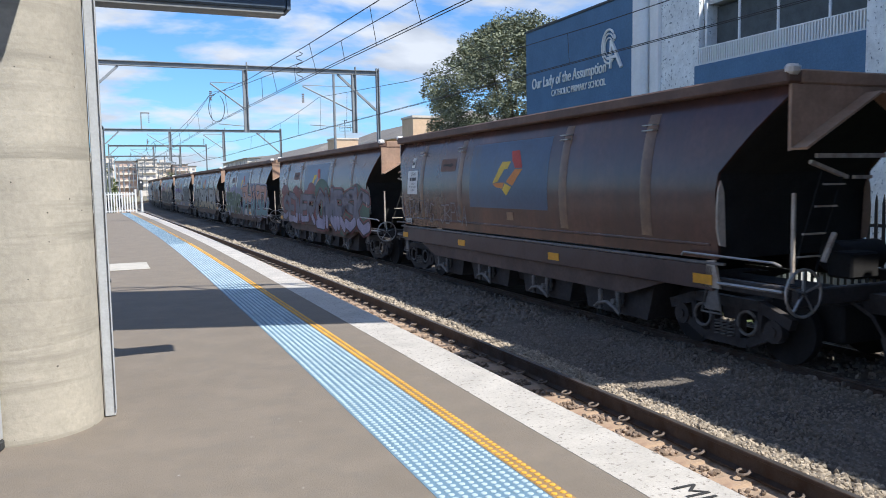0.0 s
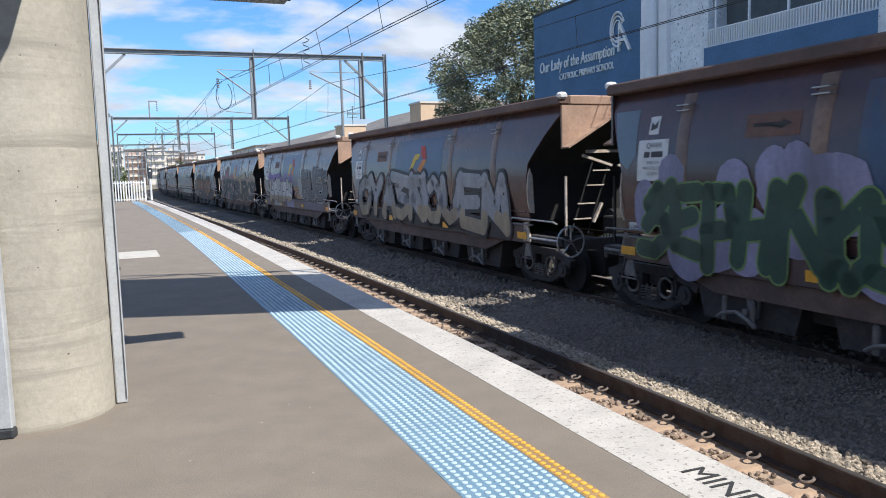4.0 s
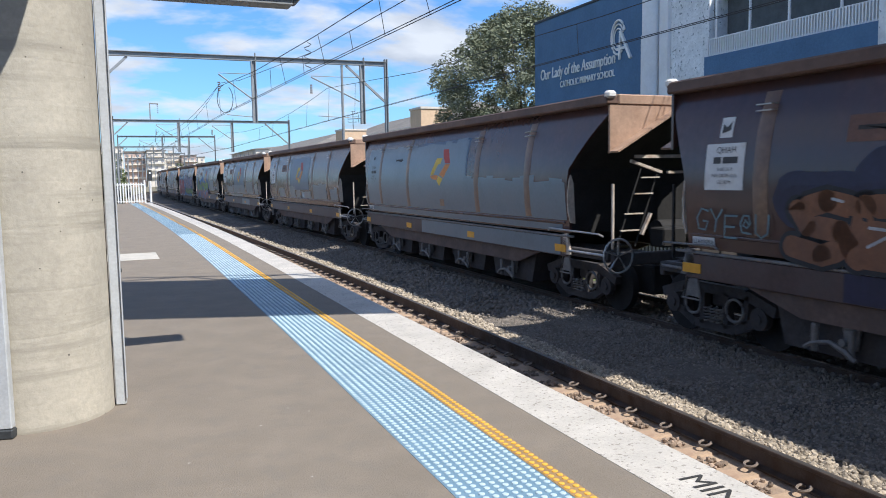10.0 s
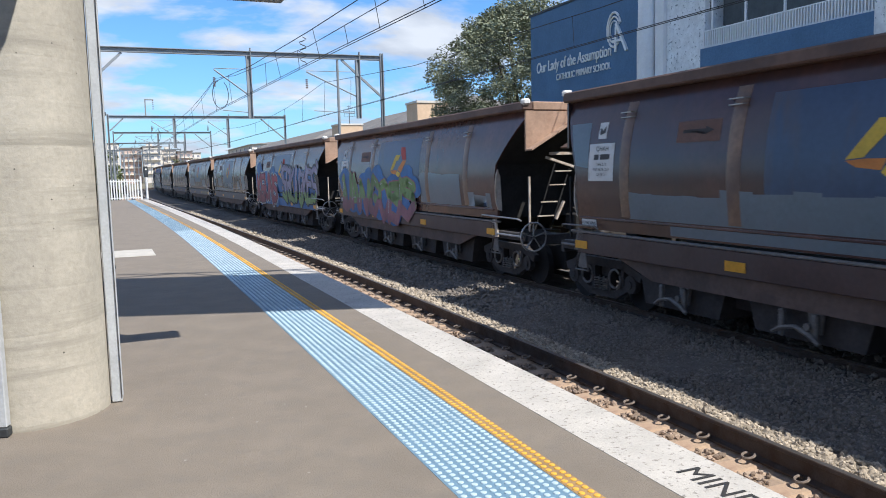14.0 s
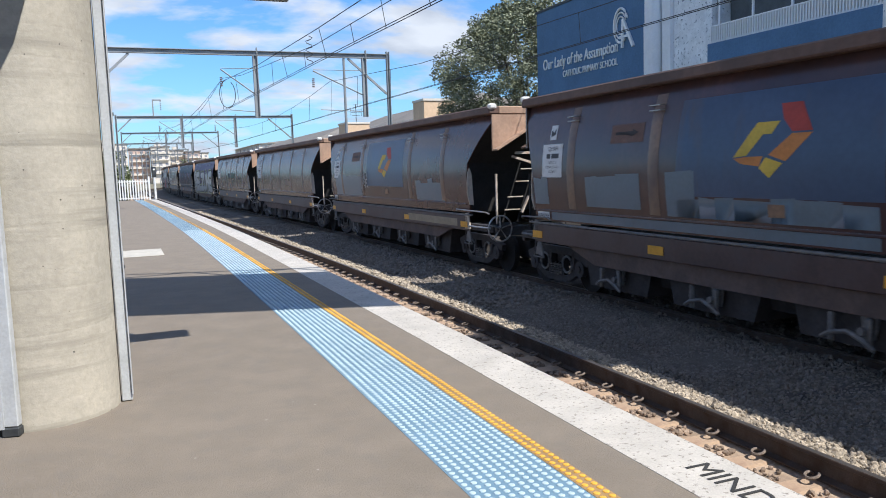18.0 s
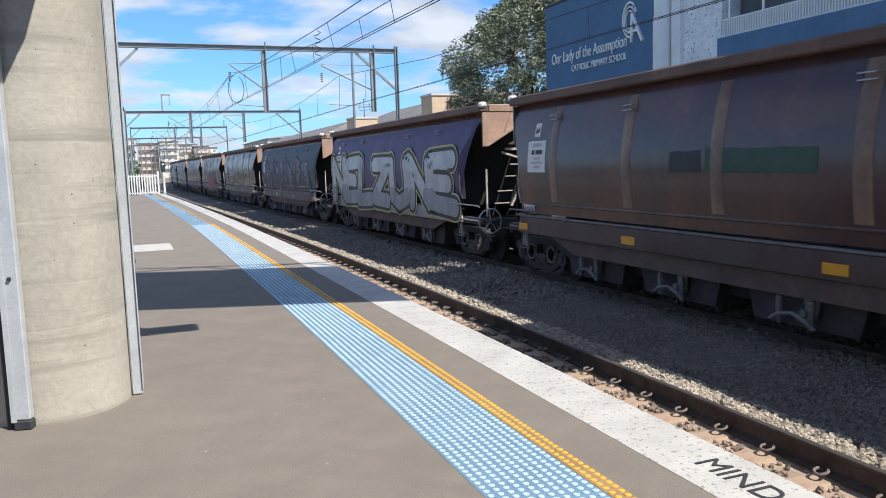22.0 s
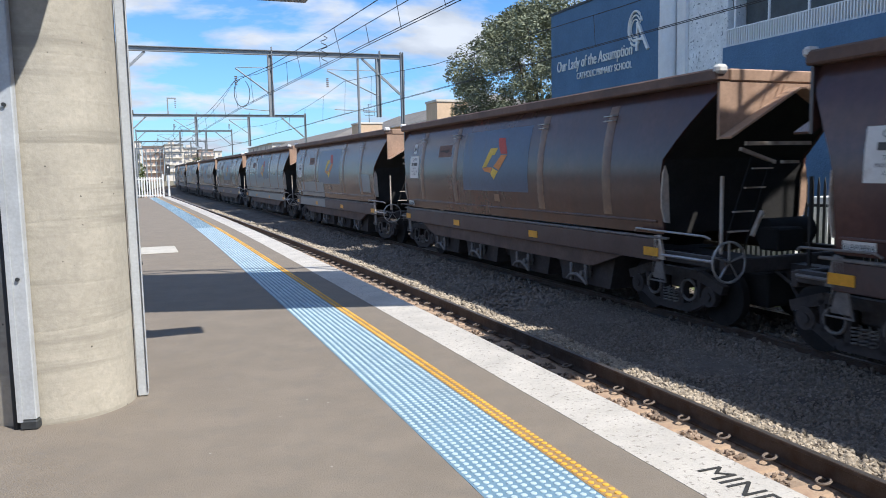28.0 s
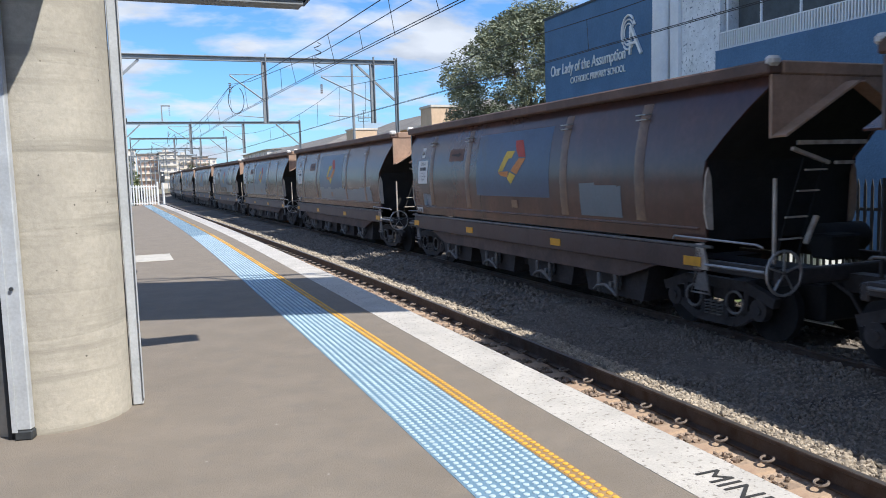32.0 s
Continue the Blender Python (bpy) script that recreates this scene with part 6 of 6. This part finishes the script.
def block_letters(wagon, n, ya, yb, z0, z1, fill, outline, low_fill=None, split=1.5, halo=None, cloud=None, edge=0.08, slit=0.07, rise=0.0, seed=1, label="painted block letters"):
    """A word of broad interlocked letters, cut by dark slits, from ya (left as seen) to yb."""
    rnd = random.Random(seed)
    w = (ya - yb) / n
    for i in range(n):
        c = ya - (i + 0.5) * w
        tilt = rnd.uniform(-0.18, 0.28) * w
        low, top = z0 + rnd.uniform(-0.05, 0.06), z1 + rise * i / n + rnd.uniform(-0.12, 0.06)
        lean = lambda u, v: (c - u * w - tilt * (v - 0.5), low + (top - low) * v)
        L = {k: Layer() for k in ("halo", "outline", "fill", "low", "slit")}
        legs = [(-0.25, 0.0, rnd.uniform(0.86, 1.0)), (0.25, rnd.uniform(0.0, 0.12), 1.0), (0.0, rnd.uniform(0.25, 0.4), rnd.uniform(0.75, 1.04))]
        for u, va, vb in legs:
            way = [lean(u + rnd.uniform(-0.03, 0.03), va), lean(u, (va + vb) / 2), lean(u + rnd.uniform(-0.05, 0.05), vb)]
            far_way = [(way[0][0], way[0][1] - edge), way[1], (way[2][0], way[2][1] + edge)]
            wide = w * 0.50
            if halo:
                L["halo"].stroke([(far_way[0][0], far_way[0][1] - 0.05), way[1], (far_way[2][0], far_way[2][1] + 0.05)], wide + edge * 2 + 0.10, 0.0166, caps=False)
            L["outline"].stroke(far_way, wide + edge * 2, 0.0190, caps=False)
            L["fill"].stroke(way, wide, 0.0215, caps=False)
            if low_fill and way[0][1] < split:
                L["low"].stroke([way[0], (way[0][0] * 0.75 + way[1][0] * 0.25, min(split, way[1][1]))], wide, 0.0240, caps=False)
        for _ in range(3):
            u, up = rnd.uniform(-0.38, 0.38), rnd.random() < 0.5
            va, vb = (1.02, rnd.uniform(0.45, 0.75)) if up else (-0.03, rnd.uniform(0.25, 0.55))
            L["slit"].stroke([lean(u, va), lean(u + rnd.uniform(-0.10, 0.10), vb)], slit * rnd.uniform(0.7, 1.5), 0.0268)
        L["slit"].stroke([lean(0.48, rnd.uniform(0.4, 0.6)), lean(rnd.uniform(0.0, 0.2), rnd.uniform(0.45, 0.55))], slit * 1.3, 0.0268)
        if cloud:
            for k in range(3):
                puff = Layer()
                puff.blob((c - w * rnd.uniform(-0.5, 0.5), rnd.choice((rnd.uniform(z1 - 0.1, z1 + 0.14), rnd.uniform(z0, z1)))), rnd.uniform(0.25, 0.5) * max(w, 0.7), rnd.uniform(0.14, 0.28), 0.0140 + 0.0003 * ((3 * i + k) % 8), 16, rnd)
                puff.done("graffiti_cloud", cloud, wagon)
        o = L["outline"].done("graffiti_letter", outline, wagon, label)
        L["fill"].done("letter_fill", fill, o)
        L["slit"].done("letter_slit", outline, o)
        if halo:
            L["halo"].done("letter_halo", halo, o)
        if low_fill:
            L["low"].done("letter_shade", low_fill, o)


def scribble(wagon, material, ya, yb, z0, z1, n, width, seed, label="thin sprayed tag"):
    """A thin sprayed line that loops along."""
    rnd = random.Random(seed)
    la = Layer()
    for k in range(n):
        c = ya + (yb - ya) * (k + 0.5) / n
        ch = rnd.choice(list(STROKES))
        w, zz = (ya - yb) / n * 0.8, rnd.uniform(-0.05, 0.05)
        for line in STROKES[ch]:
            la.stroke([(c + w / 2 - w * u, z0 + (z1 - z0) * v + zz) for u, v in line], width, 0.029)
    la.done("graffiti_tag", material, wagon, label)


def rings(wagon, material, spots, width=0.025):
    la = Layer()
    for y, z, ry, rz in spots:
        la.stroke([(y + ry * math.cos(a), z + rz * math.sin(a)) for a in [k * math.pi / 9 for k in range(19)]], width, 0.020, caps=False)
    la.done("graffiti_bubbles", material, wagon)


def stars(wagon, material, spots):
    la = Layer()
    for y, z, r in spots:
        for k in range(5):
            a = math.pi / 2 + k * 2 * math.pi / 5
            la.stroke([(y, z), (y + r * math.cos(a), z + r * math.sin(a))], r * 0.36, 0.018)
    la.done("graffiti_stars", material, wagon)


def patch(wagon, y0, y1, z0, z1, material=None, ragged=0.0, seed=0, label="blue-grey overpainted patch", lift=0.0065):
    """Overpaint with an uneven upper edge."""
    rnd = random.Random(seed * 7 + int(y0 * 10))
    bm, made = bmesh.new(), {}

    def corner(y, z):
        k = (round(y, 4), round(z, 4))
        if k not in made:
            made[k] = bm.verts.new((-(side_at(z) + lift) if z > 1.42 else -1.5 - lift, y, z))
        return made[k]

    y = y1
    while y > y0 + 0.01:
        low = max(y0, y - (rnd.uniform(0.25, 0.7) if ragged else y1 - y0))
        zt = z1 + (rnd.uniform(-ragged, ragged) if ragged else 0)
        zt2 = zt + rnd.uniform(-0.03, 0.03)
        zs = [z0] + [l[0] for l in LEVELS if z0 + 0.01 < l[0] < min(zt, zt2) - 0.01]
        for za, zb in zip(zs, zs[1:]):
            bm.faces.new((corner(y, za), corner(low, za), corner(low, zb), corner(y, zb)))
        bm.faces.new((corner(y, zs[-1]), corner(low, zs[-1]), corner(low, zt2), corner(y, zt)))
        y = low
    part("paint_patch", bm, material or BLUEGREY, wagon, label, smooth=True)


def side_coat(wagon, material, label):
    """A whole side sprayed over."""
    part("side_coat", on_side([(1.20, 1.44), (LEN - 0.60, 1.44), (LEN - 0.60, 2.4), (LEN - 0.30, 3.1), (LEN - 0.10, 3.55), (0.24, 3.55), (0.70, 3.1), (1.20, 2.6)], 0.0042), material, wagon, label)


def sill_coat(wagon, y0, y1, material):
    part("sill_patch", bm_box(-1.506, -1.5025, y0, y1, 1.0, 1.335), material, wagon)


G = WAGONS
patch(G[0], 12.3, 13.3, 1.66, 2.2, WAGON, 0.04, 1, "darker repainted patch")
scribble(G[0], DUST, 13.3, 11.2, 1.62, 2.10, 6, 0.035, 41, "faded lilac graffiti letters"); scribble(G[0], DUST, 10.8, 9.2, 1.6, 2.05, 5, 0.035, 42, "faded lilac graffiti letters")
graffiti(G[1], "SEWER", 12.8, 7.4, 1.02, 2.26, LILAC_DIM, BLACK, cloud=DKRED, low_fill=LILAC, split=1.30, fat=0.24, edge=0.035, seed=11, wild=0.7, label="faded lilac graffiti letters outlined in black")
graffiti(G[1], "OMRSC", 7.2, 0.9, 0.98, 2.42, LILAC_DIM, BLACK, halo=DKRED, cloud=DKGREEN, low_fill=LILAC, split=1.30, fat=0.32, edge=0.05, seed=31, wild=0.6, label="faded lilac graffiti letters on dark red")
graffiti(G[2], "SEPHNUS", 13.0, 8.1, 1.05, 2.25, DKGREEN, GREEN, cloud=LILAC, fat=0.27, edge=0.03, seed=12, label="dark green graffiti letters")
sill_coat(G[2], 1.4, 7.0, SILVER)
graffiti(G[2], "PHIBZ", 7.2, 0.9, 1.02, 2.66, SALMON, BLACK, halo=LILAC, low_fill=TEAL, split=1.80, fat=0.3, edge=0.06, seed=13, shine=WHITE, wild=0.45, label="salmon and teal graffiti letters outlined in black")
part("paint_patch", on_side([(13.40, 2.45), (13.62, 2.6), (13.92, 3.42), (13.25, 3.42), (13.2, 2.7)], 0.0045), BLUEGREY, G[2], "pale blue-grey overpainted patch")
patch(G[3], 12.2, 13.3, 1.7, 2.30, seed=3)
graffiti(G[3], "OYASROUEM", 12.7, 2.0, 1.12, 2.40, SILVER_DULL, BLACK, low_fill=TANP, split=1.45, fat=0.34, edge=0.085, seed=14, wild=0.6, label="dull silver graffiti letters outlined in black")
sill_coat(G[3], 2.0, 12.3, BLACK)
patch(G[4], 12.5, 13.5, 1.68, 2.25, seed=44)
block_letters(G[4], 6, 12.1, 7.2, 1.20, 2.30, SILVER, BLACK, low_fill=TANP, split=1.50, cloud=VIOLET, edge=0.035, slit=0.05, seed=15, label="silver graffiti letters on a violet cloud")
graffiti(G[4], "PHUKES", 5.2, 1.3, 1.42, 2.68, GREY, BLACK, halo=SILVER_DULL, fat=0.2, edge=0.045, seed=16, wild=0.7, label="grey graffiti letters edged in black and silver")
patch(G[4], 5.0, 6.0, 1.5, 2.3, seed=45, label="blue-grey overpainted patch")
scribble(G[4], WHITE, 5.3, 4.9, 3.05, 3.22, 3, 0.022, 4); scribble(G[4], WHITE, 1.75, 1.35, 2.85, 3.10, 3, 0.022, 14)
sill_coat(G[4], 2.0, 5.0, LILAC_DIM); sill_coat(G[4], 7.0, 8.4, LILAC); sill_coat(G[4], 9.6, 11.2, BLUEGREY)
graffiti(G[5], "SWPEO", 12.4, 7.6, 1.05, 2.35, BLACK, CYAN_DIM, cloud=PINK, fat=0.29, edge=0.045, seed=17, wild=0.7, label="black graffiti letters edged in pale blue")
graffiti(G[5], "BURKS", 7.2, 0.9, 1.04, 2.22, BLACK, WHITE, halo=DKRED, cloud=TANP, fat=0.34, edge=0.03, seed=18, wild=0.5, label="black graffiti letters on a red ground")
patch(G[6], 1.3, 6.2, 1.5, 2.78, ragged=0.14, seed=6)
graffiti(G[6], "SERB", 11.6, 7.7, 1.42, 2.26, ORANGE, BLACK, cloud=INDIGO, fat=0.27, edge=0.06, seed=19, shine=WHITE, wild=0.6, label="burnt orange graffiti letters")
graffiti(G[6], "HOEK", 7.1, 3.4, 1.2, 2.28, ORANGE, BLACK, cloud=INDIGO, fat=0.27, edge=0.06, seed=39, shine=WHITE, wild=0.5, label="burnt orange graffiti letters")
scribble(G[6], CYAN_DIM, 13.3, 11.9, 1.68, 1.98, 5, 0.03, 6)
sill_coat(G[6], 1.5, 10.8, INDIGO)
patch(G[7], 5.7, 13.35, 1.66, 3.38, ragged=0.05, seed=7); patch(G[7], 1.22, 5.7, 1.66, 2.48, ragged=0.10, seed=17); patch(G[7], 1.4, 13.2, 1.45, 1.60, seed=27); sill_coat(G[7], 1.4, 8.6, BLUEGREY)
for y0, y1, z1 in ((10.3, 11.5, 2.05), (8.2, 9.2, 2.15), (2.9, 5.0, 2.25), (5.4, 8.0, 1.98), (1.4, 2.4, 2.1)):
    patch(G[8], y0, y1, 1.66, z1, ragged=0.05, seed=8)
patch(G[9], 9.9, 12.0, 1.66, 2.08, ragged=0.03, seed=9); patch(G[9], 5.5, 9.9, 1.66, 2.14, ragged=0.04, seed=19); patch(G[9], 2.95, 4.9, 1.66, 2.35, seed=29); patch(G[9], 1.4, 2.4, 1.66, 2.2, ragged=0.06, seed=39); patch(G[9], 6.4, 11.0, 1.45, 1.6, seed=49); sill_coat(G[9], 4.0, 6.4, BLUEGREY)
part("paint_patch", on_side([(13.15, 2.5), (13.55, 2.55), (13.85, 3.3), (13.2, 3.3)], 0.0045), BLUEGREY, G[9], "blue-grey overpainted patch")
graffiti(G[10], "UANGOBS", 13.0, 6.0, 1.08, 2.40, GREEN, PINK, cloud=BLUE, low_fill=PINK, split=1.55, fat=0.28, edge=0.035, seed=20, shine=WHITE, label="green and pink graffiti letters on a blue cloud")
patch(G[10], 3.0, 5.6, 1.66, 2.45, ragged=0.05, seed=10); patch(G[10], 1.4, 2.6, 1.66, 1.95, ragged=0.06, seed=20)
graffiti(G[11], "KEUNS", 13.1, 8.2, 1.06, 2.60, CRIMSON, INDIGO, halo=WHITE, cloud=BLUE, low_fill=CRIMSON_DIM, split=1.55, fat=0.29, edge=0.05, seed=21, shine=PINK, wild=0.5, label="crimson graffiti letters on a blue ground")
part("paint_patch", on_side([(1.25, 1.44), (13.5, 1.44), (13.5, 2.55), (12.6, 2.7), (8.3, 2.62), (7.6, 2.3), (6.6, 2.55), (4.0, 2.75), (1.25, 2.5)], 0.0045), BLUE, G[11], "bright blue sprayed ground")
graffiti(G[11], "SRLIGKES", 7.0, 0.9, 1.10, 2.86, LILAC, BLACK, low_fill=GREEN, split=1.62, fat=0.25, edge=0.06, seed=22, shine=PINK, wild=1.1, label="lilac and green graffiti letters outlined in black")
sill_coat(G[11], 1.4, 13.4, BLUE)
for y0, y1, z0, z1 in ((12.95, 13.5, 1.75, 2.30), (10.0, 11.6, 1.75, 2.30), (8.7, 9.35, 1.68, 2.35), (5.7, 9.1, 1.68, 1.98), (3.3, 4.0, 1.66, 2.15), (1.4, 2.4, 1.66, 2.4)):
    patch(G[12], y0, y1, z0, z1, ragged=0.04, seed=12)
patch(G[12], 5.7, 12.9, 1.45, 1.60, seed=52)
patch(G[13], 9.8, 13.0, 1.66, 2.35, ragged=0.05, seed=13); patch(G[13], 2.6, 4.6, 1.66, 2.2, ragged=0.08, seed=23)
scribble(G[13], WHITE, 9.75, 8.95, 1.95, 2.45, 3, 0.05, 13, "white sprayed tag")
part("sill_patch", bm_box(-1.506, -1.5025, 1.8, 5.3, 1.06, 1.25), TANP, G[13])
patch(G[14], 5.0, 6.3, 1.9, 2.15, RIB, 0.03, 14, "paler worn patch")
patch(G[15], 5.7, 7.7, 2.28, 2.62, DKGREEN, 0.03, 15, "dark green smudge"); patch(G[15], 7.8, 8.5, 2.28, 2.58, BLACK, 0.02, 16, "black smudge")
scribble(G[15], LILAC, 3.2, 2.2, 1.75, 1.95, 4, 0.02, 25)
side_coat(G[16], PURPLE, "deep purple sprayed ground")
graffiti(G[16], "NELZUNE", 13.5, 1.4, 1.22, 2.74, SILVER, BLACK, halo=YELLOWISH, low_fill=SILVER_DULL, split=1.62, fat=0.47, edge=0.10, seed=26, lean=0.16, wild=0.6, label="huge silver graffiti letters outlined in black")
sill_coat(G[16], 1.5, 12.6, SILVER_DULL)
side_coat(G[17], NAVY, "navy black sprayed ground")
rings(G[17], WHITE, [(9.1, 2.45, .12, .15), (8.9, 2.4, .1, .12), (9.2, 2.3, .07, .07), (6.6, 2.35, .15, .15), (6.2, 2.25, .22, .28), (5.9, 2.3, .13, .16), (3.0, 2.4, .25, .28), (2.6, 2.45, .28, .26), (2.45, 2.05, .18, .17), (12.0, 2.3, .12, .2)])
stars(G[17], PINK, [(11.6, 2.75, .18), (10.3, 2.7, .2), (8.0, 2.7, .2), (7.6, 2.55, .22), (7.9, 2.2, .2), (4.6, 2.8, .2), (4.3, 2.65, .26), (4.0, 2.7, .12), (3.9, 2.35, .26), (4.3, 2.15, .15), (11.3, 2.15, .15)])
arcs, band, blocks = Layer(), Layer(), Layer()
for ya, yb in ((12.5, 10.9), (10.5, 8.5), (7.8, 5.4), (5.0, 2.0)):
    way = [(ya, 2.15), (ya - 0.08, 2.75), (ya - 0.35, 3.0), ((ya + yb) / 2 + 0.2, 2.72), (yb + 0.2, 2.2), (yb - 0.05, 1.6), (yb - 0.12, 1.1)]
    band.stroke(way, 0.20, 0.0170)
    arcs.stroke([(y - 0.11, z + 0.03) for y, z in way], 0.03, 0.0205)
    for y, z, h in ((ya - 0.55, 2.05, 0.36), (yb + 0.75, 2.35, 0.28)):
        blocks.stroke([(y, z), (y - 0.3, z + 0.02)], h, 0.0170, caps=False)
        blocks.stroke([(y + 0.05, z + h), (y - 0.1, z + h + 0.25)], 0.16, 0.0170, caps=False)
        arcs.stroke([(y + 0.03, z + h / 2), (y + 0.03, z - h / 2), (y - 0.34, z - h / 2), (y - 0.36, z + h / 2)], 0.022, 0.0205)
        for i in range(3):
            arcs.stroke([(y - 0.03, z - h / 4 + i * h / 4), (y - 0.27, z - h / 4 + i * h / 4)], 0.018, 0.0205)
band.done("graffiti_band", ROYAL, G[17], "royal blue sprayed bands")
blocks.done("graffiti_block", ROYAL, G[17], "royal blue sprayed blocks")
arcs.done("graffiti_arcs", LILAC, G[17], "pale sprayed outlines")
rnd17 = random.Random(17)
stars(G[17], PINK, [(rnd17.uniform(1.6, 13.4), rnd17.uniform(1.75, 2.75), rnd17.uniform(0.10, 0.20)) for _ in range(22)])
rings(G[17], DUST, [(rnd17.uniform(1.6, 13.4), rnd17.uniform(1.7, 2.6), r_, r_) for r_ in [rnd17.uniform(0.03, 0.14) for _ in range(26)]], 0.018)
scribble(G[18], WHITE, 12.8, 8.8, 1.5, 2.05, 9, 0.035, 18, "white outlined graffiti letters"); scribble(G[18], CYAN, 3.6, 2.7, 2.1, 2.6, 3, 0.03, 28); patch(G[18], 8.8, 10.9, 2.05, 2.35, SILVER, 0.03, 18, "silvery overpainted patch")
scribble(G[19], WHITE, 12.2, 9.4, 1.7, 2.05, 9, 0.03, 19, "white sprayed tag")
graffiti(G[19], "CBMS", 8.6, 4.4, 1.02, 2.25, PINK, BLACK, halo=CYAN, low_fill=CRIMSON, split=1.4, fat=0.46, edge=0.07, seed=29, label="pink graffiti letters outlined in black"); patch(G[19], 5.4, 8.8, 2.3, 2.75, SILVER, 0.06, 19, "silvery overpainted patch")
patch(G[21], 8.3, 12.6, 1.44, 2.06, ragged=0.03, seed=21); sill_coat(G[21], 8.1, 12.8, BLUEGREY); patch(G[21], 1.6, 2.9, 1.75, 2.4, ragged=0.05, seed=31)
patch(G[22], 8.9, 13.45, 1.66, 2.44, ragged=0.06, seed=22); patch(G[22], 5.4, 8.9, 1.66, 2.20, ragged=0.08, seed=42); patch(G[22], 1.3, 5.4, 1.66, 2.50, ragged=0.14, seed=62); patch(G[22], 1.4, 12.8, 1.45, 1.60, seed=32); sill_coat(G[22], 1.4, 12.6, BLUEGREY)
patch(G[23], 3.2, 4.5, 1.7, 2.25, ragged=0.05, seed=23); patch(G[23], 12.2, 12.8, 1.66, 2.0, ragged=0.04, seed=33)
for k, (a, b, z) in {24: (2.0, 9.0, 2.1), 25: (6.0, 12.6, 2.3), 26: (3.0, 6.0, 2.2), 28: (8.0, 12.0, 2.1), 30: (2.0, 7.0, 2.3)}.items():
    patch(G[k], a, b, 1.66, z, ragged=0.07, seed=k)
for k, txt in ((1, "dark brown coal hopper wagon covered in lilac graffiti"), (2, "brown coal hopper wagon with salmon and teal graffiti"), (3, "brown coal hopper wagon with big silver graffiti letters"),
               (4, "brown coal hopper wagon with silver and black graffiti"), (5, "brown coal hopper wagon with black and red graffiti"), (6, "brown coal hopper wagon with burnt orange graffiti and blue-grey overpaint"),
               (7, "brown coal hopper wagon largely overpainted blue-grey"), (8, "brown coal hopper wagon with blue-grey overpainted patches"), (9, "brown coal hopper wagon with square blue-grey patches"),
               (10, "brown coal hopper wagon with green graffiti on blue"), (11, "brown coal hopper wagon with crimson and lilac graffiti"), (13, "brown coal hopper wagon with a white tag and patches"),
               (16, "purple-sprayed coal hopper wagon with huge silver graffiti"), (17, "navy-sprayed coal hopper wagon with bubbles and stars"), (18, "plain brown coal hopper wagon with thin white tags"),
               (19, "brown coal hopper wagon with pink graffiti"), (22, "brown coal hopper wagon with blue-grey lower side")):
    G[k]["label"] = txt
# some wagons have lost their painted panels
for k in G:
    if k not in (14, 15, 18):
        for o in [c for c in G[k].children if c.name.split(".")[0] == "rib" and abs(c.data.vertices[0].co.y - 7.33) < 0.1]:
            bpy.data.objects.remove(o)
for k in (14, 15, 16, 17, 18):
    gone = ("square_plate", "logo_panel", "logo_stripe", "arrow_panel", "arrow") + (("rib",) if k in (16, 17) else ())
    for o in [c for c in G[k].children if c.name.split(".")[0] in gone]:
        bpy.data.objects.remove(o)

motions()
